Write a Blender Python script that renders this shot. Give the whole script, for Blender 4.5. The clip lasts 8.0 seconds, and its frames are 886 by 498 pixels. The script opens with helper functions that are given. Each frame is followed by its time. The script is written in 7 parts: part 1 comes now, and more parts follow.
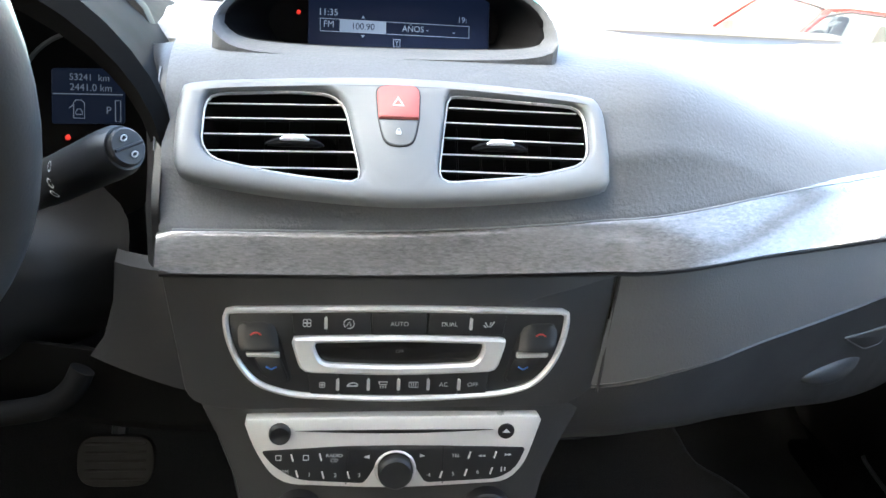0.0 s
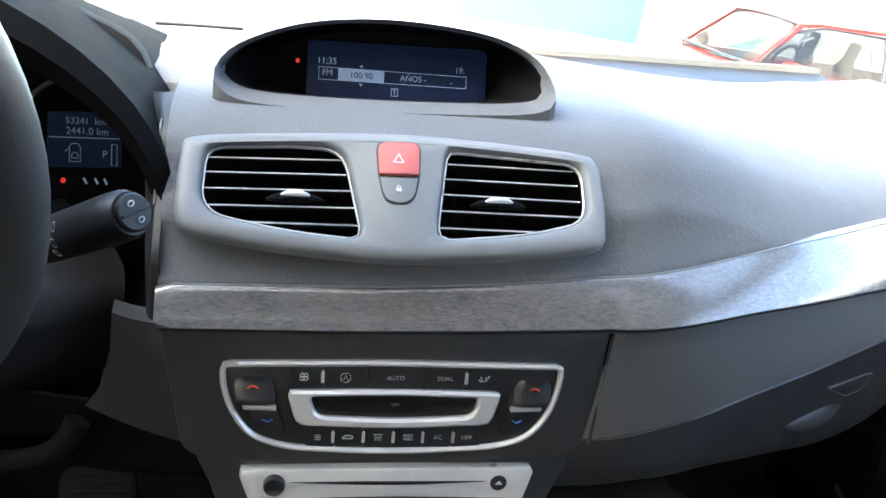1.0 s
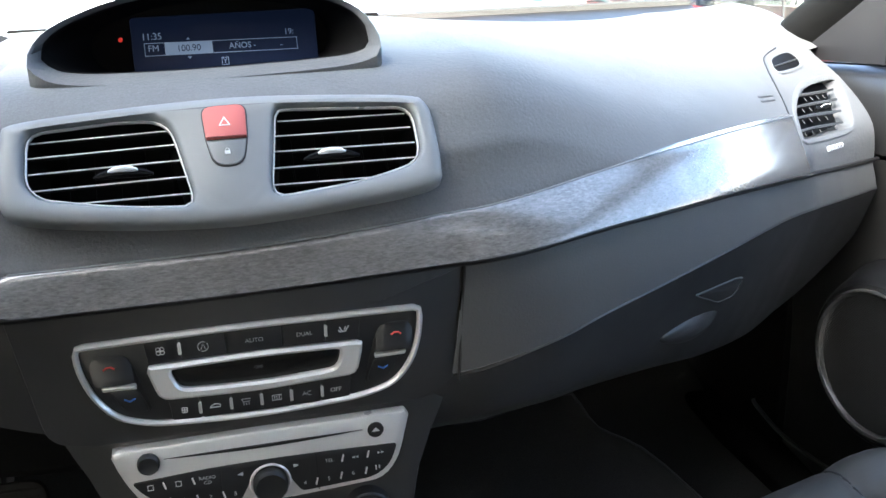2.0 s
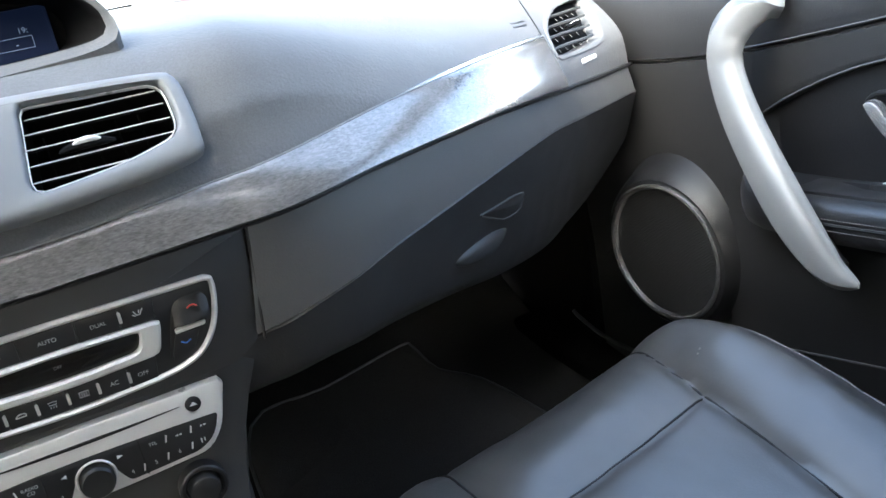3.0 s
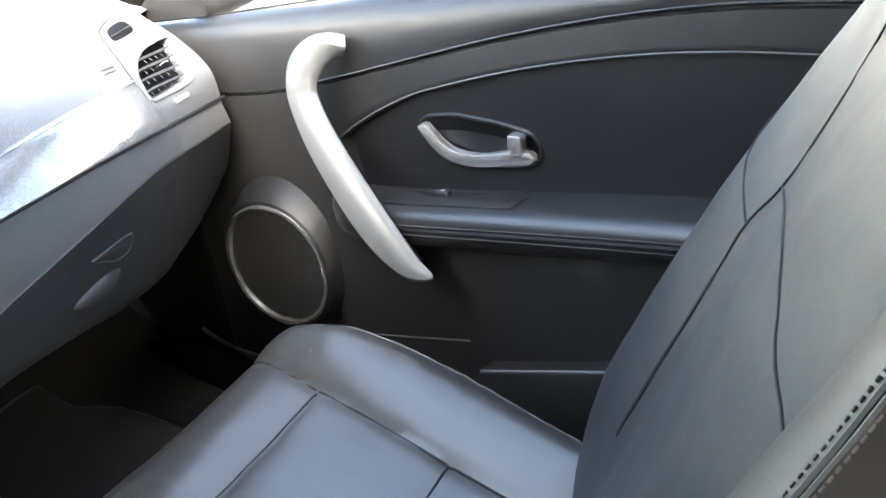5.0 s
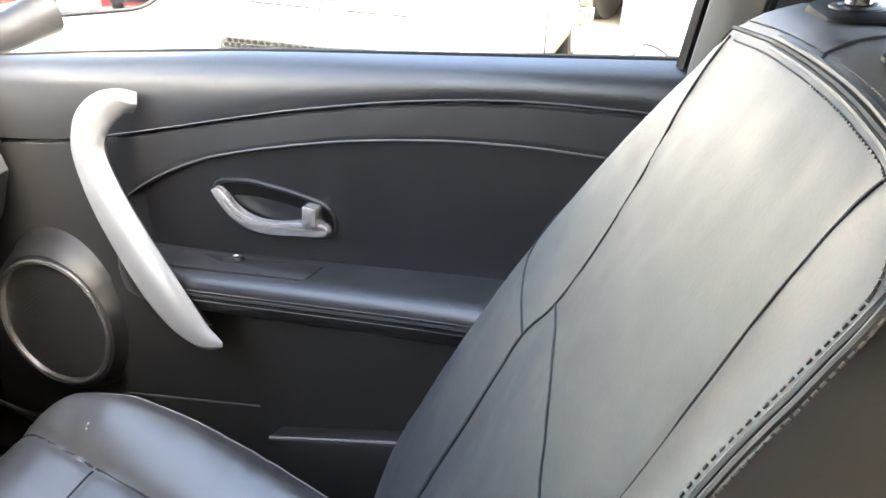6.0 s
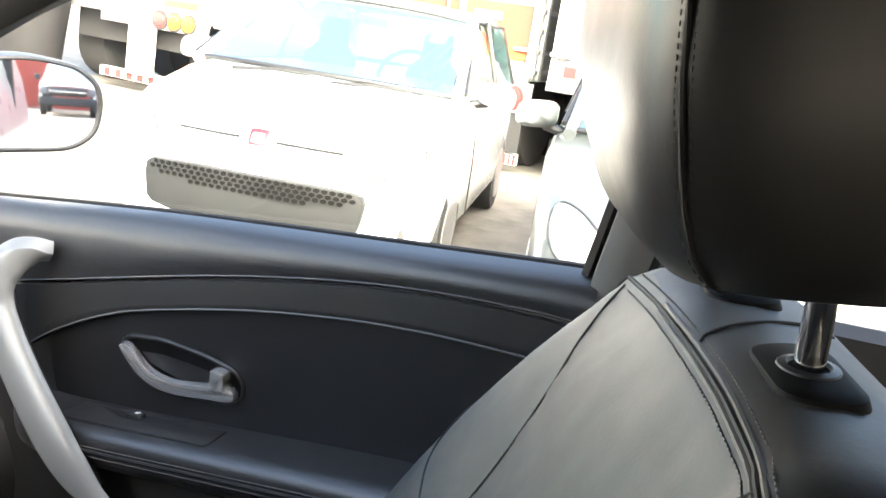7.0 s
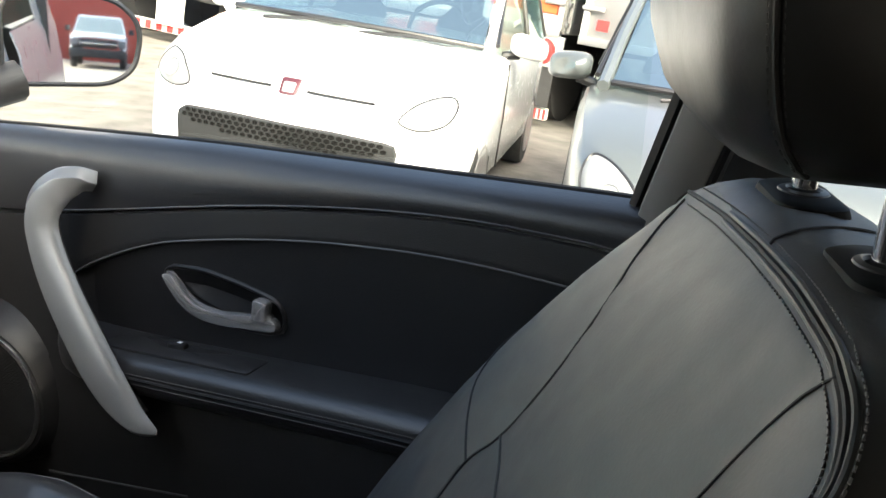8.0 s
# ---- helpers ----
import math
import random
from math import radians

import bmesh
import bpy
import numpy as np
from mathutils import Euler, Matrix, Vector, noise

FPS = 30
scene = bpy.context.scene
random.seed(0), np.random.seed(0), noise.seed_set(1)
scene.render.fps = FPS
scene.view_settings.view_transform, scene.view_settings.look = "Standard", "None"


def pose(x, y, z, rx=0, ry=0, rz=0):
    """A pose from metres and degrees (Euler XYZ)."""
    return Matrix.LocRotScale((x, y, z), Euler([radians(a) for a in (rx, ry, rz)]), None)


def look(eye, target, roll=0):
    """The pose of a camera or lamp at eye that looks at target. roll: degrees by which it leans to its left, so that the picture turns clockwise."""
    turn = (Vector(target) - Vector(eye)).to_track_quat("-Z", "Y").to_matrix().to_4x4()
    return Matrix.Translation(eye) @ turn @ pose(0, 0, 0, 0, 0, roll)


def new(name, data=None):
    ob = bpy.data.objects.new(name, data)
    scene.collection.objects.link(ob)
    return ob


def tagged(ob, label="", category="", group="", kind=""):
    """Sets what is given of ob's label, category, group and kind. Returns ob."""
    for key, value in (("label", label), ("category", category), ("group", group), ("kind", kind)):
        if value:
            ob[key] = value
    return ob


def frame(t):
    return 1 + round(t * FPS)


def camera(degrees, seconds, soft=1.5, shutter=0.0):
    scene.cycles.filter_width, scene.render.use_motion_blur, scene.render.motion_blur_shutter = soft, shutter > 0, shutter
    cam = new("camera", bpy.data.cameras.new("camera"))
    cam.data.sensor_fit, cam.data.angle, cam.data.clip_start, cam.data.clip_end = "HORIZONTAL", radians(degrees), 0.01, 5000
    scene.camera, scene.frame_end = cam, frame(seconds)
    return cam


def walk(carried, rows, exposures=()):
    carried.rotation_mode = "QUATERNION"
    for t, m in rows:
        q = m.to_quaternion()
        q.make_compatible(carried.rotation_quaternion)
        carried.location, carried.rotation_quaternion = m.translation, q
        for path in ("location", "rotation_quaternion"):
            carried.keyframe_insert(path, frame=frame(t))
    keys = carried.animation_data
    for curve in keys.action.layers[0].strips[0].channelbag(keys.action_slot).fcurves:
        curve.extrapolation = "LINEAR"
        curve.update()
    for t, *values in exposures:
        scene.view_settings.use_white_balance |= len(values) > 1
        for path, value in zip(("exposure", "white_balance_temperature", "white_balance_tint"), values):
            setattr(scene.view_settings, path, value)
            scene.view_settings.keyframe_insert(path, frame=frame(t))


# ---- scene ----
from mathutils.bvhtree import BVHTree
cam = camera(50.0, 8.0)
PATH = [
    (0, (-0.052, -0.533, 1.036), (0.213, 1.351, 0.42), 3.5),
    (0.5, (-0.071, -0.526, 1.055), (0.187, 1.363, 0.45), 4.9),
    (1, (-0.069, -0.526, 1.067), (0.254, 1.352, 0.461), 5.0),
    (1.2, (-0.068, -0.528, 1.064), (0.301, 1.34, 0.45), 4.4),
    (2.3, (0.007, -0.558, 1.045), (0.491, 1.274, 0.406), -4.1),
    (2.5, (0.01, -0.564, 1.044), (0.565, 1.247, 0.399), -5.0),
    (3, (0.012, -0.588, 1.033), (0.758, 1.124, 0.317), -10.0),
    (3.5, (-0.002, -0.622, 1.041), (0.932, 0.984, 0.301), -10.4),
    (4, (-0.012, -0.654, 1.053), (1.063, 0.848, 0.285), -11.8),
    (4.5, (-0.014, -0.679, 1.069), (1.177, 0.72, 0.281), -11.0),
    (5.8, (-0.006, -0.678, 1.126), (1.527, 0.289, 0.281), -2.7),
    (6, (0.004, -0.68, 1.136), (1.584, 0.233, 0.318), -1.4),
    (6.5, (0.006, -0.686, 1.163), (1.703, 0.106, 0.46), 1.9),
    (7, (0.004, -0.684, 1.19), (1.745, 0.124, 0.628), 4.5),
    (7.5, (0.004, -0.677, 1.198), (1.758, 0.145, 0.703), 5.6),
    (8, (-0.005, -0.673, 1.165), (1.689, 0.166, 0.512), 4.8),
]
walk(cam, [(t, look(eye, target, roll)) for t, eye, target, roll in PATH], [(0, 4.7, 6000, 3), (0.5, 4.32, 5900, 3), (1.0, 4.15, 5800, 3), (1.5, 4.02, 5780, 3), (2.5, 3.9, 5810, 3), (3.2, 4.32, 5930, 3), (4.5, 4.5, 6240, 4), (6.0, 4.93, 6700, 8), (6.6, 4.85, 6600, 9), (7.3, 3.2, 6400, 4), (8, 2.87, 6400, 4)])

# ---- light ----
world = bpy.data.worlds.new("sky")
scene.world = world
world.use_nodes = True
_wn = world.node_tree
_sky = _wn.nodes.new("ShaderNodeTexSky")
_sky.sky_type, _sky.sun_disc = "NISHITA", False
_sky.sun_elevation, _sky.sun_rotation = radians(34.3), radians(220.6)
_sky.air_density, _sky.dust_density, _sky.ozone_density = 0.7, 9.0, 0.2
_wn.links.new(_sky.outputs[0], _wn.nodes["Background"].inputs[0])
_wn.nodes["Background"].inputs[1].default_value = 0.15
_sun = bpy.data.lights.new("sun", "SUN")
_sun.energy, _sun.angle, _sun.color = 0.28, radians(20), (1.0, 0.95, 0.88)
sun_lamp = new("sun", _sun)
sun_lamp.matrix_world = look((-6.0, -7.0, 6.3), (0, 0, 0))


# ---- materials ----
def material(name, color, rough=0.5, metal=0.0, grain=0.0, grain_size=900.0, bump=0.0, bump_size=700.0, blotch=0.12, blotch_size=9.0,
             spec=0.5, coat=0.0, emit=None, strength=0.0, rough_var=0.08):
    m = bpy.data.materials.new(name)
    m.use_nodes = True
    nt = m.node_tree
    b = nt.nodes["Principled BSDF"]
    b.inputs["Metallic"].default_value = metal
    b.inputs["Specular IOR Level"].default_value = spec
    b.inputs["Coat Weight"].default_value = coat
    b.inputs["Coat Roughness"].default_value = 0.06
    tc = nt.nodes.new("ShaderNodeTexCoord")

    def tex(size, detail):
        n = nt.nodes.new("ShaderNodeTexNoise")
        n.inputs["Scale"].default_value, n.inputs["Detail"].default_value = size, detail
        nt.links.new(tc.outputs["Object"], n.inputs["Vector"])
        return n.outputs["Fac"]

    def mul(a, k, c):
        n = nt.nodes.new("ShaderNodeMath")
        n.operation = "MULTIPLY_ADD"
        nt.links.new(a, n.inputs[0])
        n.inputs[1].default_value, n.inputs[2].default_value = k, c
        return n.outputs[0]

    big = tex(blotch_size, 4)
    val = mul(big, 2 * blotch, 1 - blotch)
    if grain:
        fine = mul(tex(grain_size, 2), 2 * grain, -grain)
        n = nt.nodes.new("ShaderNodeMath")
        nt.links.new(val, n.inputs[0])
        nt.links.new(fine, n.inputs[1])
        val = n.outputs[0]
    mix = nt.nodes.new("ShaderNodeVectorMath")
    mix.operation = "SCALE"
    mix.inputs[0].default_value = color
    nt.links.new(val, mix.inputs["Scale"])
    nt.links.new(mix.outputs[0], b.inputs["Base Color"])
    nt.links.new(mul(tex(blotch_size * 3, 5), 2 * rough_var, rough - rough_var), b.inputs["Roughness"])
    if bump:
        bp = nt.nodes.new("ShaderNodeBump")
        bp.inputs["Strength"].default_value, bp.inputs["Distance"].default_value = bump, 0.0006
        nt.links.new(tex(bump_size, 3), bp.inputs["Height"])
        nt.links.new(bp.outputs[0], b.inputs["Normal"])
    if emit:
        b.inputs["Emission Color"].default_value = (*emit, 1)
        b.inputs["Emission Strength"].default_value = strength
    return m


DASH = material("dash_plastic", (0.108, 0.1115, 0.117), 0.58, spec=0.4, bump=1.0, bump_size=360, grain=0.25)
FASCIA = material("fascia_plastic", (0.032, 0.0325, 0.033), 0.40, bump=0.3, bump_size=1100)
BEZEL = material("bezel_satin", (0.190, 0.196, 0.204), 0.46, bump=0.08, bump_size=1600)
BLACK = material("black_plastic", (0.012, 0.012, 0.013), 0.4, blotch=0.2)
BUTTON = material("button_plastic", (0.014, 0.0145, 0.0155), 0.42, bump=0.15, bump_size=1500)
RINGMETAL = material("satin_ring", (0.42, 0.42, 0.42), 0.22, metal=0.9)
LEVERMETAL = material("lever_metal", (0.50, 0.50, 0.505), 0.24, metal=0.75)
MATTE = material("matte_black", (0.0045, 0.0045, 0.0045), 0.8, spec=0.08)
PEDALPAD = material("pedal_pad", (0.030, 0.028, 0.026), 0.8, spec=0.15)
ARM_THREAD = material("arm_thread", (0.11, 0.106, 0.102), 0.8)
MAROON = material("maroon_enamel", (0.055, 0.010, 0.014), 0.3, coat=0.5)
# Fascia plastic darkened to stand for shade on the down-facing glovebox lid
SHADED_LID = material("shaded_lid_plastic", (0.030, 0.0308, 0.0318), 0.44, bump=0.3, bump_size=700)
# Lifted lighter to stand for light on the passenger fascia; also pale small parts
LIFTED_GREY = material("lifted_grey_plastic", (0.074, 0.076, 0.078), 0.45, bump=0.3, bump_size=700)
SILVER = material("satin_silver", (0.74, 0.735, 0.725), 0.30, metal=0.4, grain=0.04)
GRIPSILVER = material("grip_silver", (0.205, 0.209, 0.213), 0.34, metal=0.3, grain=0.06)
WHEELSKIN = material("wheel_skin", (0.056, 0.057, 0.059), 0.42, bump=0.2, bump_size=600)
CHROME = material("chrome", (0.8, 0.8, 0.8), 0.12, metal=1.0)
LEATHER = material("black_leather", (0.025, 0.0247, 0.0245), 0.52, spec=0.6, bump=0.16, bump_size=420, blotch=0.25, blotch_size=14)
# Seat leather again, base darkened for the shade on the headrest's side
SHADED_LEATHER = material("shaded_headrest_leather", (0.0115, 0.0114, 0.0114), 0.40, spec=0.7, bump=0.12, bump_size=420, blotch=0.2, blotch_size=14)
# Gloss from wear; base also lifted for windscreen light on the cushion
WORN_LIT_LEATHER = material("worn_lit_cushion_leather", (0.057, 0.056, 0.0545), 0.36, spec=1.0, bump=0.16, bump_size=420, blotch=0.25, blotch_size=14)
THREAD = material("grey_thread", (0.26, 0.25, 0.24), 0.8)
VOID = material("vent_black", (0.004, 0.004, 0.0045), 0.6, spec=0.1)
DARK_THREAD = material("dark_thread", (0.055, 0.053, 0.050), 0.8)
SEAM = material("seam_shadow_gap", (0.008, 0.008, 0.009), 0.7)
DOORPL = material("door_plastic", (0.0175, 0.0178, 0.0185), 0.43, bump=0.4, bump_size=800)
ARMVINYL = material("armrest_vinyl", (0.0165, 0.0170, 0.0185), 0.37, spec=0.8, bump=0.3, bump_size=450)
DOORVINYL = material("door_vinyl", (0.0095, 0.0100, 0.0115), 0.44, bump=0.4, bump_size=450)
FLOORPILE = material("footwell_carpet", (0.030, 0.0295, 0.029), 0.95, spec=0.05, grain=0.5, grain_size=700, bump=1.0, bump_size=500)
CARPET = material("carpet", (0.062, 0.060, 0.058), 0.95, spec=0.08, grain=0.5, grain_size=700, bump=1.0, bump_size=500)
HEADLINER = material("headliner", (0.24, 0.237, 0.23), 0.9, bump=0.3, bump_size=500)
PILLARTRIM = material("pillar_trim", (0.17, 0.173, 0.172), 0.5)
RED = material("hazard_red", (0.42, 0.105, 0.095), 0.5, spec=0.4)
WHITE_INK = material("white_ink", (0.60, 0.61, 0.62), 0.6, blotch=0.03)
RED_INK = material("red_ink", (0.55, 0.05, 0.04), 0.6)
BLUE_INK = material("blue_ink", (0.05, 0.16, 0.55), 0.6)
SCREEN = material("screen_glass", (0.012, 0.0115, 0.011), 0.16)
LCD = material("lcd_lit", (0.006, 0.010, 0.028), 0.35, spec=0.1, emit=(0.05, 0.08, 0.20), strength=0.004)
LCD_DIM = material("trip_lcd", (0.005, 0.006, 0.010), 0.35, spec=0.1, emit=(0.05, 0.08, 0.18), strength=0.004)
DIM_TEXT = material("trip_text", (0.10, 0.11, 0.13), 0.5, emit=(0.5, 0.58, 0.75), strength=0.008)
LCD_TEXT = material("lcd_text", (0.2, 0.25, 0.35), 0.5, emit=(0.5, 0.62, 0.85), strength=0.015)
RED_LED = material("red_led", (0.3, 0.01, 0.01), 0.4, emit=(1.0, 0.05, 0.03), strength=0.035)
RUBBER = material("rubber", (0.012, 0.012, 0.012), 0.75, spec=0.2)
MIRRORGLASS = material("mirror_glass", (0.9, 0.9, 0.9), 0.02, metal=1.0, blotch=0.0, rough_var=0.0)
CARPAINT_W = material("white_car_paint", (0.78, 0.79, 0.80), 0.25, coat=0.6, blotch=0.03)
CARPAINT_G = material("silver_car_paint", (0.10, 0.11, 0.112), 0.30, metal=0.3, coat=0.5, blotch=0.03, rough_var=0.01)
CARPAINT_R = material("red_car_paint", (0.16, 0.009, 0.008), 0.45, spec=0.25)
OWNPAINT = material("own_paint", (0.55, 0.56, 0.57), 0.3, metal=0.3, coat=0.5)
TYRE = material("tyre", (0.02, 0.02, 0.02), 0.8)
CONCRETE = material("yard_concrete", (0.155, 0.145, 0.127), 0.8, grain=0.25, grain_size=40, blotch=0.8, blotch_size=3.5, bump=0.5, bump_size=40)
TRAILER_W = material("trailer_white", (0.46, 0.46, 0.44), 0.5, blotch=0.12, blotch_size=2)
TRAILER_R = material("trailer_red", (0.42, 0.06, 0.035), 0.5, blotch=0.12, blotch_size=2)
TRAILER_O = material("trailer_orange", (0.55, 0.12, 0.03), 0.5, blotch=0.1, blotch_size=2)
TRAILER_D = material("trailer_dark", (0.03, 0.03, 0.03), 0.7)
TRAILER_M = material("trailer_metal", (0.33, 0.33, 0.33), 0.4, metal=0.6, blotch=0.2, blotch_size=4)
AMBER = material("amber_lens", (0.62, 0.17, 0.02), 0.3)
LAMP_R = material("red_lens", (0.60, 0.04, 0.04), 0.25)
BLUEBOARD = material("blue_board", (0.07, 0.46, 0.62), 0.6, blotch=0.08, blotch_size=1)
WHITEWALL = material("white_wall", (0.74, 0.74, 0.72), 0.8, blotch=0.08, blotch_size=1)


def glass(name, tint=(1, 1, 1), rough=0.0, gloss=0.05, sheen=(0.8, 0.8, 0.8)):
    m = bpy.data.materials.new(name)
    m.use_nodes = True
    nt = m.node_tree
    nt.nodes.remove(nt.nodes["Principled BSDF"])
    t, g, x = (nt.nodes.new(k) for k in ("ShaderNodeBsdfTransparent", "ShaderNodeBsdfGlossy", "ShaderNodeMixShader"))
    t.inputs[0].default_value = (*tint, 1)
    g.inputs["Color"].default_value = (*sheen, 1)
    g.inputs["Roughness"].default_value = rough
    x.inputs[0].default_value = gloss
    nt.links.new(t.outputs[0], x.inputs[1])
    nt.links.new(g.outputs[0], x.inputs[2])
    nt.links.new(x.outputs[0], nt.nodes["Material Output"].inputs[0])
    return m


GLASS = glass("car_glass", (0.90, 0.94, 0.92))
# Left glass darkened almost opaque to cut light, where a person would block it
BLOCKGLASS = glass("light_stop_glass", (0.024, 0.026, 0.027))
# Glass of the unseen rear window, darkened to dim light from behind
DIMGLASS = glass("dimmed_rear_glass", (0.10, 0.105, 0.105))
PALEGLASS = glass("pale_car_glass", (0.30, 0.32, 0.32), 0.0, 0.05)
TINTED = glass("tinted_car_glass", (0.34, 0.46, 0.46), 0.0, 0.55, (0.93, 0.96, 0.82))


def trim_material():
    """Dark glossy trim with a fine brushed-marble film under lacquer."""
    m = material("marbled_lacquer", (0.10, 0.10, 0.105), 0.22, metal=0.4, coat=1.0, grain=0.0)
    nt = m.node_tree
    b = nt.nodes["Principled BSDF"]
    b.inputs["Coat Roughness"].default_value = 0.16
    tc = nt.nodes.new("ShaderNodeTexCoord")
    total = None
    for turn, stretch, size, share in ((32, 0.22, 900, 0.30), (-38, 0.24, 800, 0.30), (75, 0.35, 640, 0.18), (0, 0.6, 40, 0.22)):
        mp = nt.nodes.new("ShaderNodeMapping")
        mp.inputs["Rotation"].default_value = (0, radians(turn), 0)
        mp.inputs["Scale"].default_value = (stretch, 0.4, 1.0)
        nt.links.new(tc.outputs["Object"], mp.inputs["Vector"])
        w = nt.nodes.new("ShaderNodeTexNoise")
        w.inputs["Scale"].default_value, w.inputs["Detail"].default_value = size, 5
        w.inputs["Roughness"].default_value, w.inputs["Distortion"].default_value = 0.7, 0.6
        nt.links.new(mp.outputs[0], w.inputs["Vector"])
        k = nt.nodes.new("ShaderNodeMath")
        k.operation = "MULTIPLY_ADD"
        k.inputs[1].default_value = share
        nt.links.new(w.outputs["Fac"], k.inputs[0])
        if total is None:
            k.inputs[2].default_value = 0.0
        else:
            nt.links.new(total, k.inputs[2])
        total = k.outputs[0]
    r = nt.nodes.new("ShaderNodeValToRGB")
    r.color_ramp.elements[0].position, r.color_ramp.elements[1].position = 0.40, 0.62
    r.color_ramp.elements[0].color, r.color_ramp.elements[1].color = (0.105, 0.099, 0.095, 1), (0.310, 0.301, 0.292, 1)
    nt.links.new(total, r.inputs[0])
    nt.links.new(r.outputs[0], b.inputs["Base Color"])
    return m


TRIM = trim_material()


# ---- mesh helpers ----
def V(*a):
    return Vector(a)


def thing(name, label, category, at=(0, 0, 0), group="", kind=""):
    ob = new(name)
    ob.empty_display_size = 0.05
    ob.location = at
    return tagged(ob, label, category, group, kind)


def part(name, bm, mat, parent=None, label="", smooth=True, matrix=None):
    me = bpy.data.meshes.new(name)
    bmesh.ops.recalc_face_normals(bm, faces=bm.faces)
    bm.to_mesh(me)
    bm.free()
    me.materials.append(mat)
    if smooth:
        me.shade_smooth()
        me.set_sharp_from_angle(angle=radians(38))
    ob = new(name, me)
    if parent is not None:
        ob.parent = parent
        ob.matrix_parent_inverse = parent.matrix_basis.inverted()
    if matrix is not None:
        ob.matrix_basis = matrix
    if label:
        ob["label"] = label
    return ob


def solo(name, bm, mat, label, category, group="", kind="", smooth=True):
    return tagged(part(name, bm, mat, None, "", smooth), label, category, group, kind)


def spline(pts, n=6, closed=False):
    """Catmull-Rom through the points."""
    pts = [Vector(p) for p in pts]
    k, out = len(pts), []
    for i in range(k if closed else k - 1):
        a, b, c, d = ((pts[(i + j) % k] if closed else pts[min(max(i + j, 0), k - 1)]) for j in (-1, 0, 1, 2))
        for s in range(n):
            t = s / n
            out.append(0.5 * ((2 * b) + (c - a) * t + (2 * a - 5 * b + 4 * c - d) * t * t + (3 * b - a - 3 * c + d) * t ** 3))
    if not closed:
        out.append(pts[-1])
    return out


def fillet(pts, r, n=4):
    """A closed outline with rounded corners; r: one radius or one for each corner."""
    pts = [Vector(p) for p in pts]
    rs = r if isinstance(r, (list, tuple)) else [r] * len(pts)
    out = []
    for i, p in enumerate(pts):
        a, b = pts[i - 1] - p, pts[(i + 1) % len(pts)] - p
        la, lb = a.length, b.length
        q = min(rs[i], 0.48 * la, 0.48 * lb)
        s, e = p + a * (q / la), p + b * (q / lb)
        for j in range(n + 1):
            t = j / n
            out.append((1 - t) ** 2 * s + 2 * t * (1 - t) * p + t * t * e)
    return out


def inset(pts, d):
    """The outline moved inwards by d (outwards where negative)."""
    k = len(pts)
    area = sum(pts[i - 1][0] * pts[i][1] - pts[i][0] * pts[i - 1][1] for i in range(k))
    sgn = 1 if area > 0 else -1
    out = []
    for i in range(k):
        t1, t2 = (pts[i] - pts[i - 1]), (pts[(i + 1) % k] - pts[i])
        t1 = t1.normalized() if t1.length > 1e-9 else t2.normalized()
        t2 = t2.normalized() if t2.length > 1e-9 else t1
        t = t1 + t2
        t = t.normalized() if t.length > 1e-6 else t1
        n = Vector((-t[1], t[0])) * sgn
        out.append(pts[i] + n * d)
    return out


def rings(loops, caps=(True, True), closed=True):
    """A skin through loops of points."""
    bm = bmesh.new()
    vs = [[bm.verts.new(p) for p in loop] for loop in loops]
    for a, b in zip(vs, vs[1:]):
        k = len(a)
        for i in range(k if closed else k - 1):
            bm.faces.new((a[i], a[(i + 1) % k], b[(i + 1) % k], b[i]))
    if closed:
        if caps[0]:
            bm.faces.new(vs[0][::-1])
        if caps[1]:
            bm.faces.new(vs[-1])
    return bm


def face_xz(y0=0.0):
    """A map for the upright centre stack: across, up, out towards the seats."""
    return lambda u, v, w: V(u, y0 - w, v)


def frame_map(o, u, v):
    o, u, v = Vector(o), Vector(u).normalized(), Vector(v).normalized()
    n = u.cross(v)
    return lambda a, b, w: o + u * a + v * b + n * w


def plate(outline, at, top, bottom, bevel=0.0008):
    """A slab with that outline, from bottom to top along the map's third axis, its front edge rounded."""
    a = inset(outline, bevel)
    b = inset(outline, bevel * 0.3)
    return rings([[at(p[0], p[1], top) for p in a], [at(p[0], p[1], top - bevel * 0.3) for p in b],
                  [at(p[0], p[1], top - bevel) for p in outline], [at(p[0], p[1], bottom) for p in outline]])


def rim(outer, inner, at, top, bottom, bevel=0.0008, inner_bottom=None):
    """A frame between two outlines with the same number of points."""
    ib = bottom if inner_bottom is None else inner_bottom
    o2, i2 = inset(outer, bevel), inset(inner, -bevel)
    loops = [[at(p[0], p[1], bottom) for p in outer], [at(p[0], p[1], top - bevel) for p in outer], [at(p[0], p[1], top) for p in o2],
             [at(p[0], p[1], top) for p in i2], [at(p[0], p[1], top - bevel) for p in inner], [at(p[0], p[1], ib) for p in inner]]
    return rings(loops, caps=(False, False))


def resample(pts, n):
    """n points evenly along a closed outline, starting at its first."""
    pts = [Vector(p) for p in pts]
    seg = [(pts[(i + 1) % len(pts)] - pts[i]).length for i in range(len(pts))]
    total, out, i, acc = sum(seg), [], 0, 0.0
    for k in range(n):
        d = total * k / n
        while acc + seg[i] < d - 1e-12 and i < len(pts) - 1:
            acc += seg[i]
            i += 1
        out.append(pts[i].lerp(pts[(i + 1) % len(pts)], min(1, max(0, (d - acc) / max(seg[i], 1e-9)))))
    return out


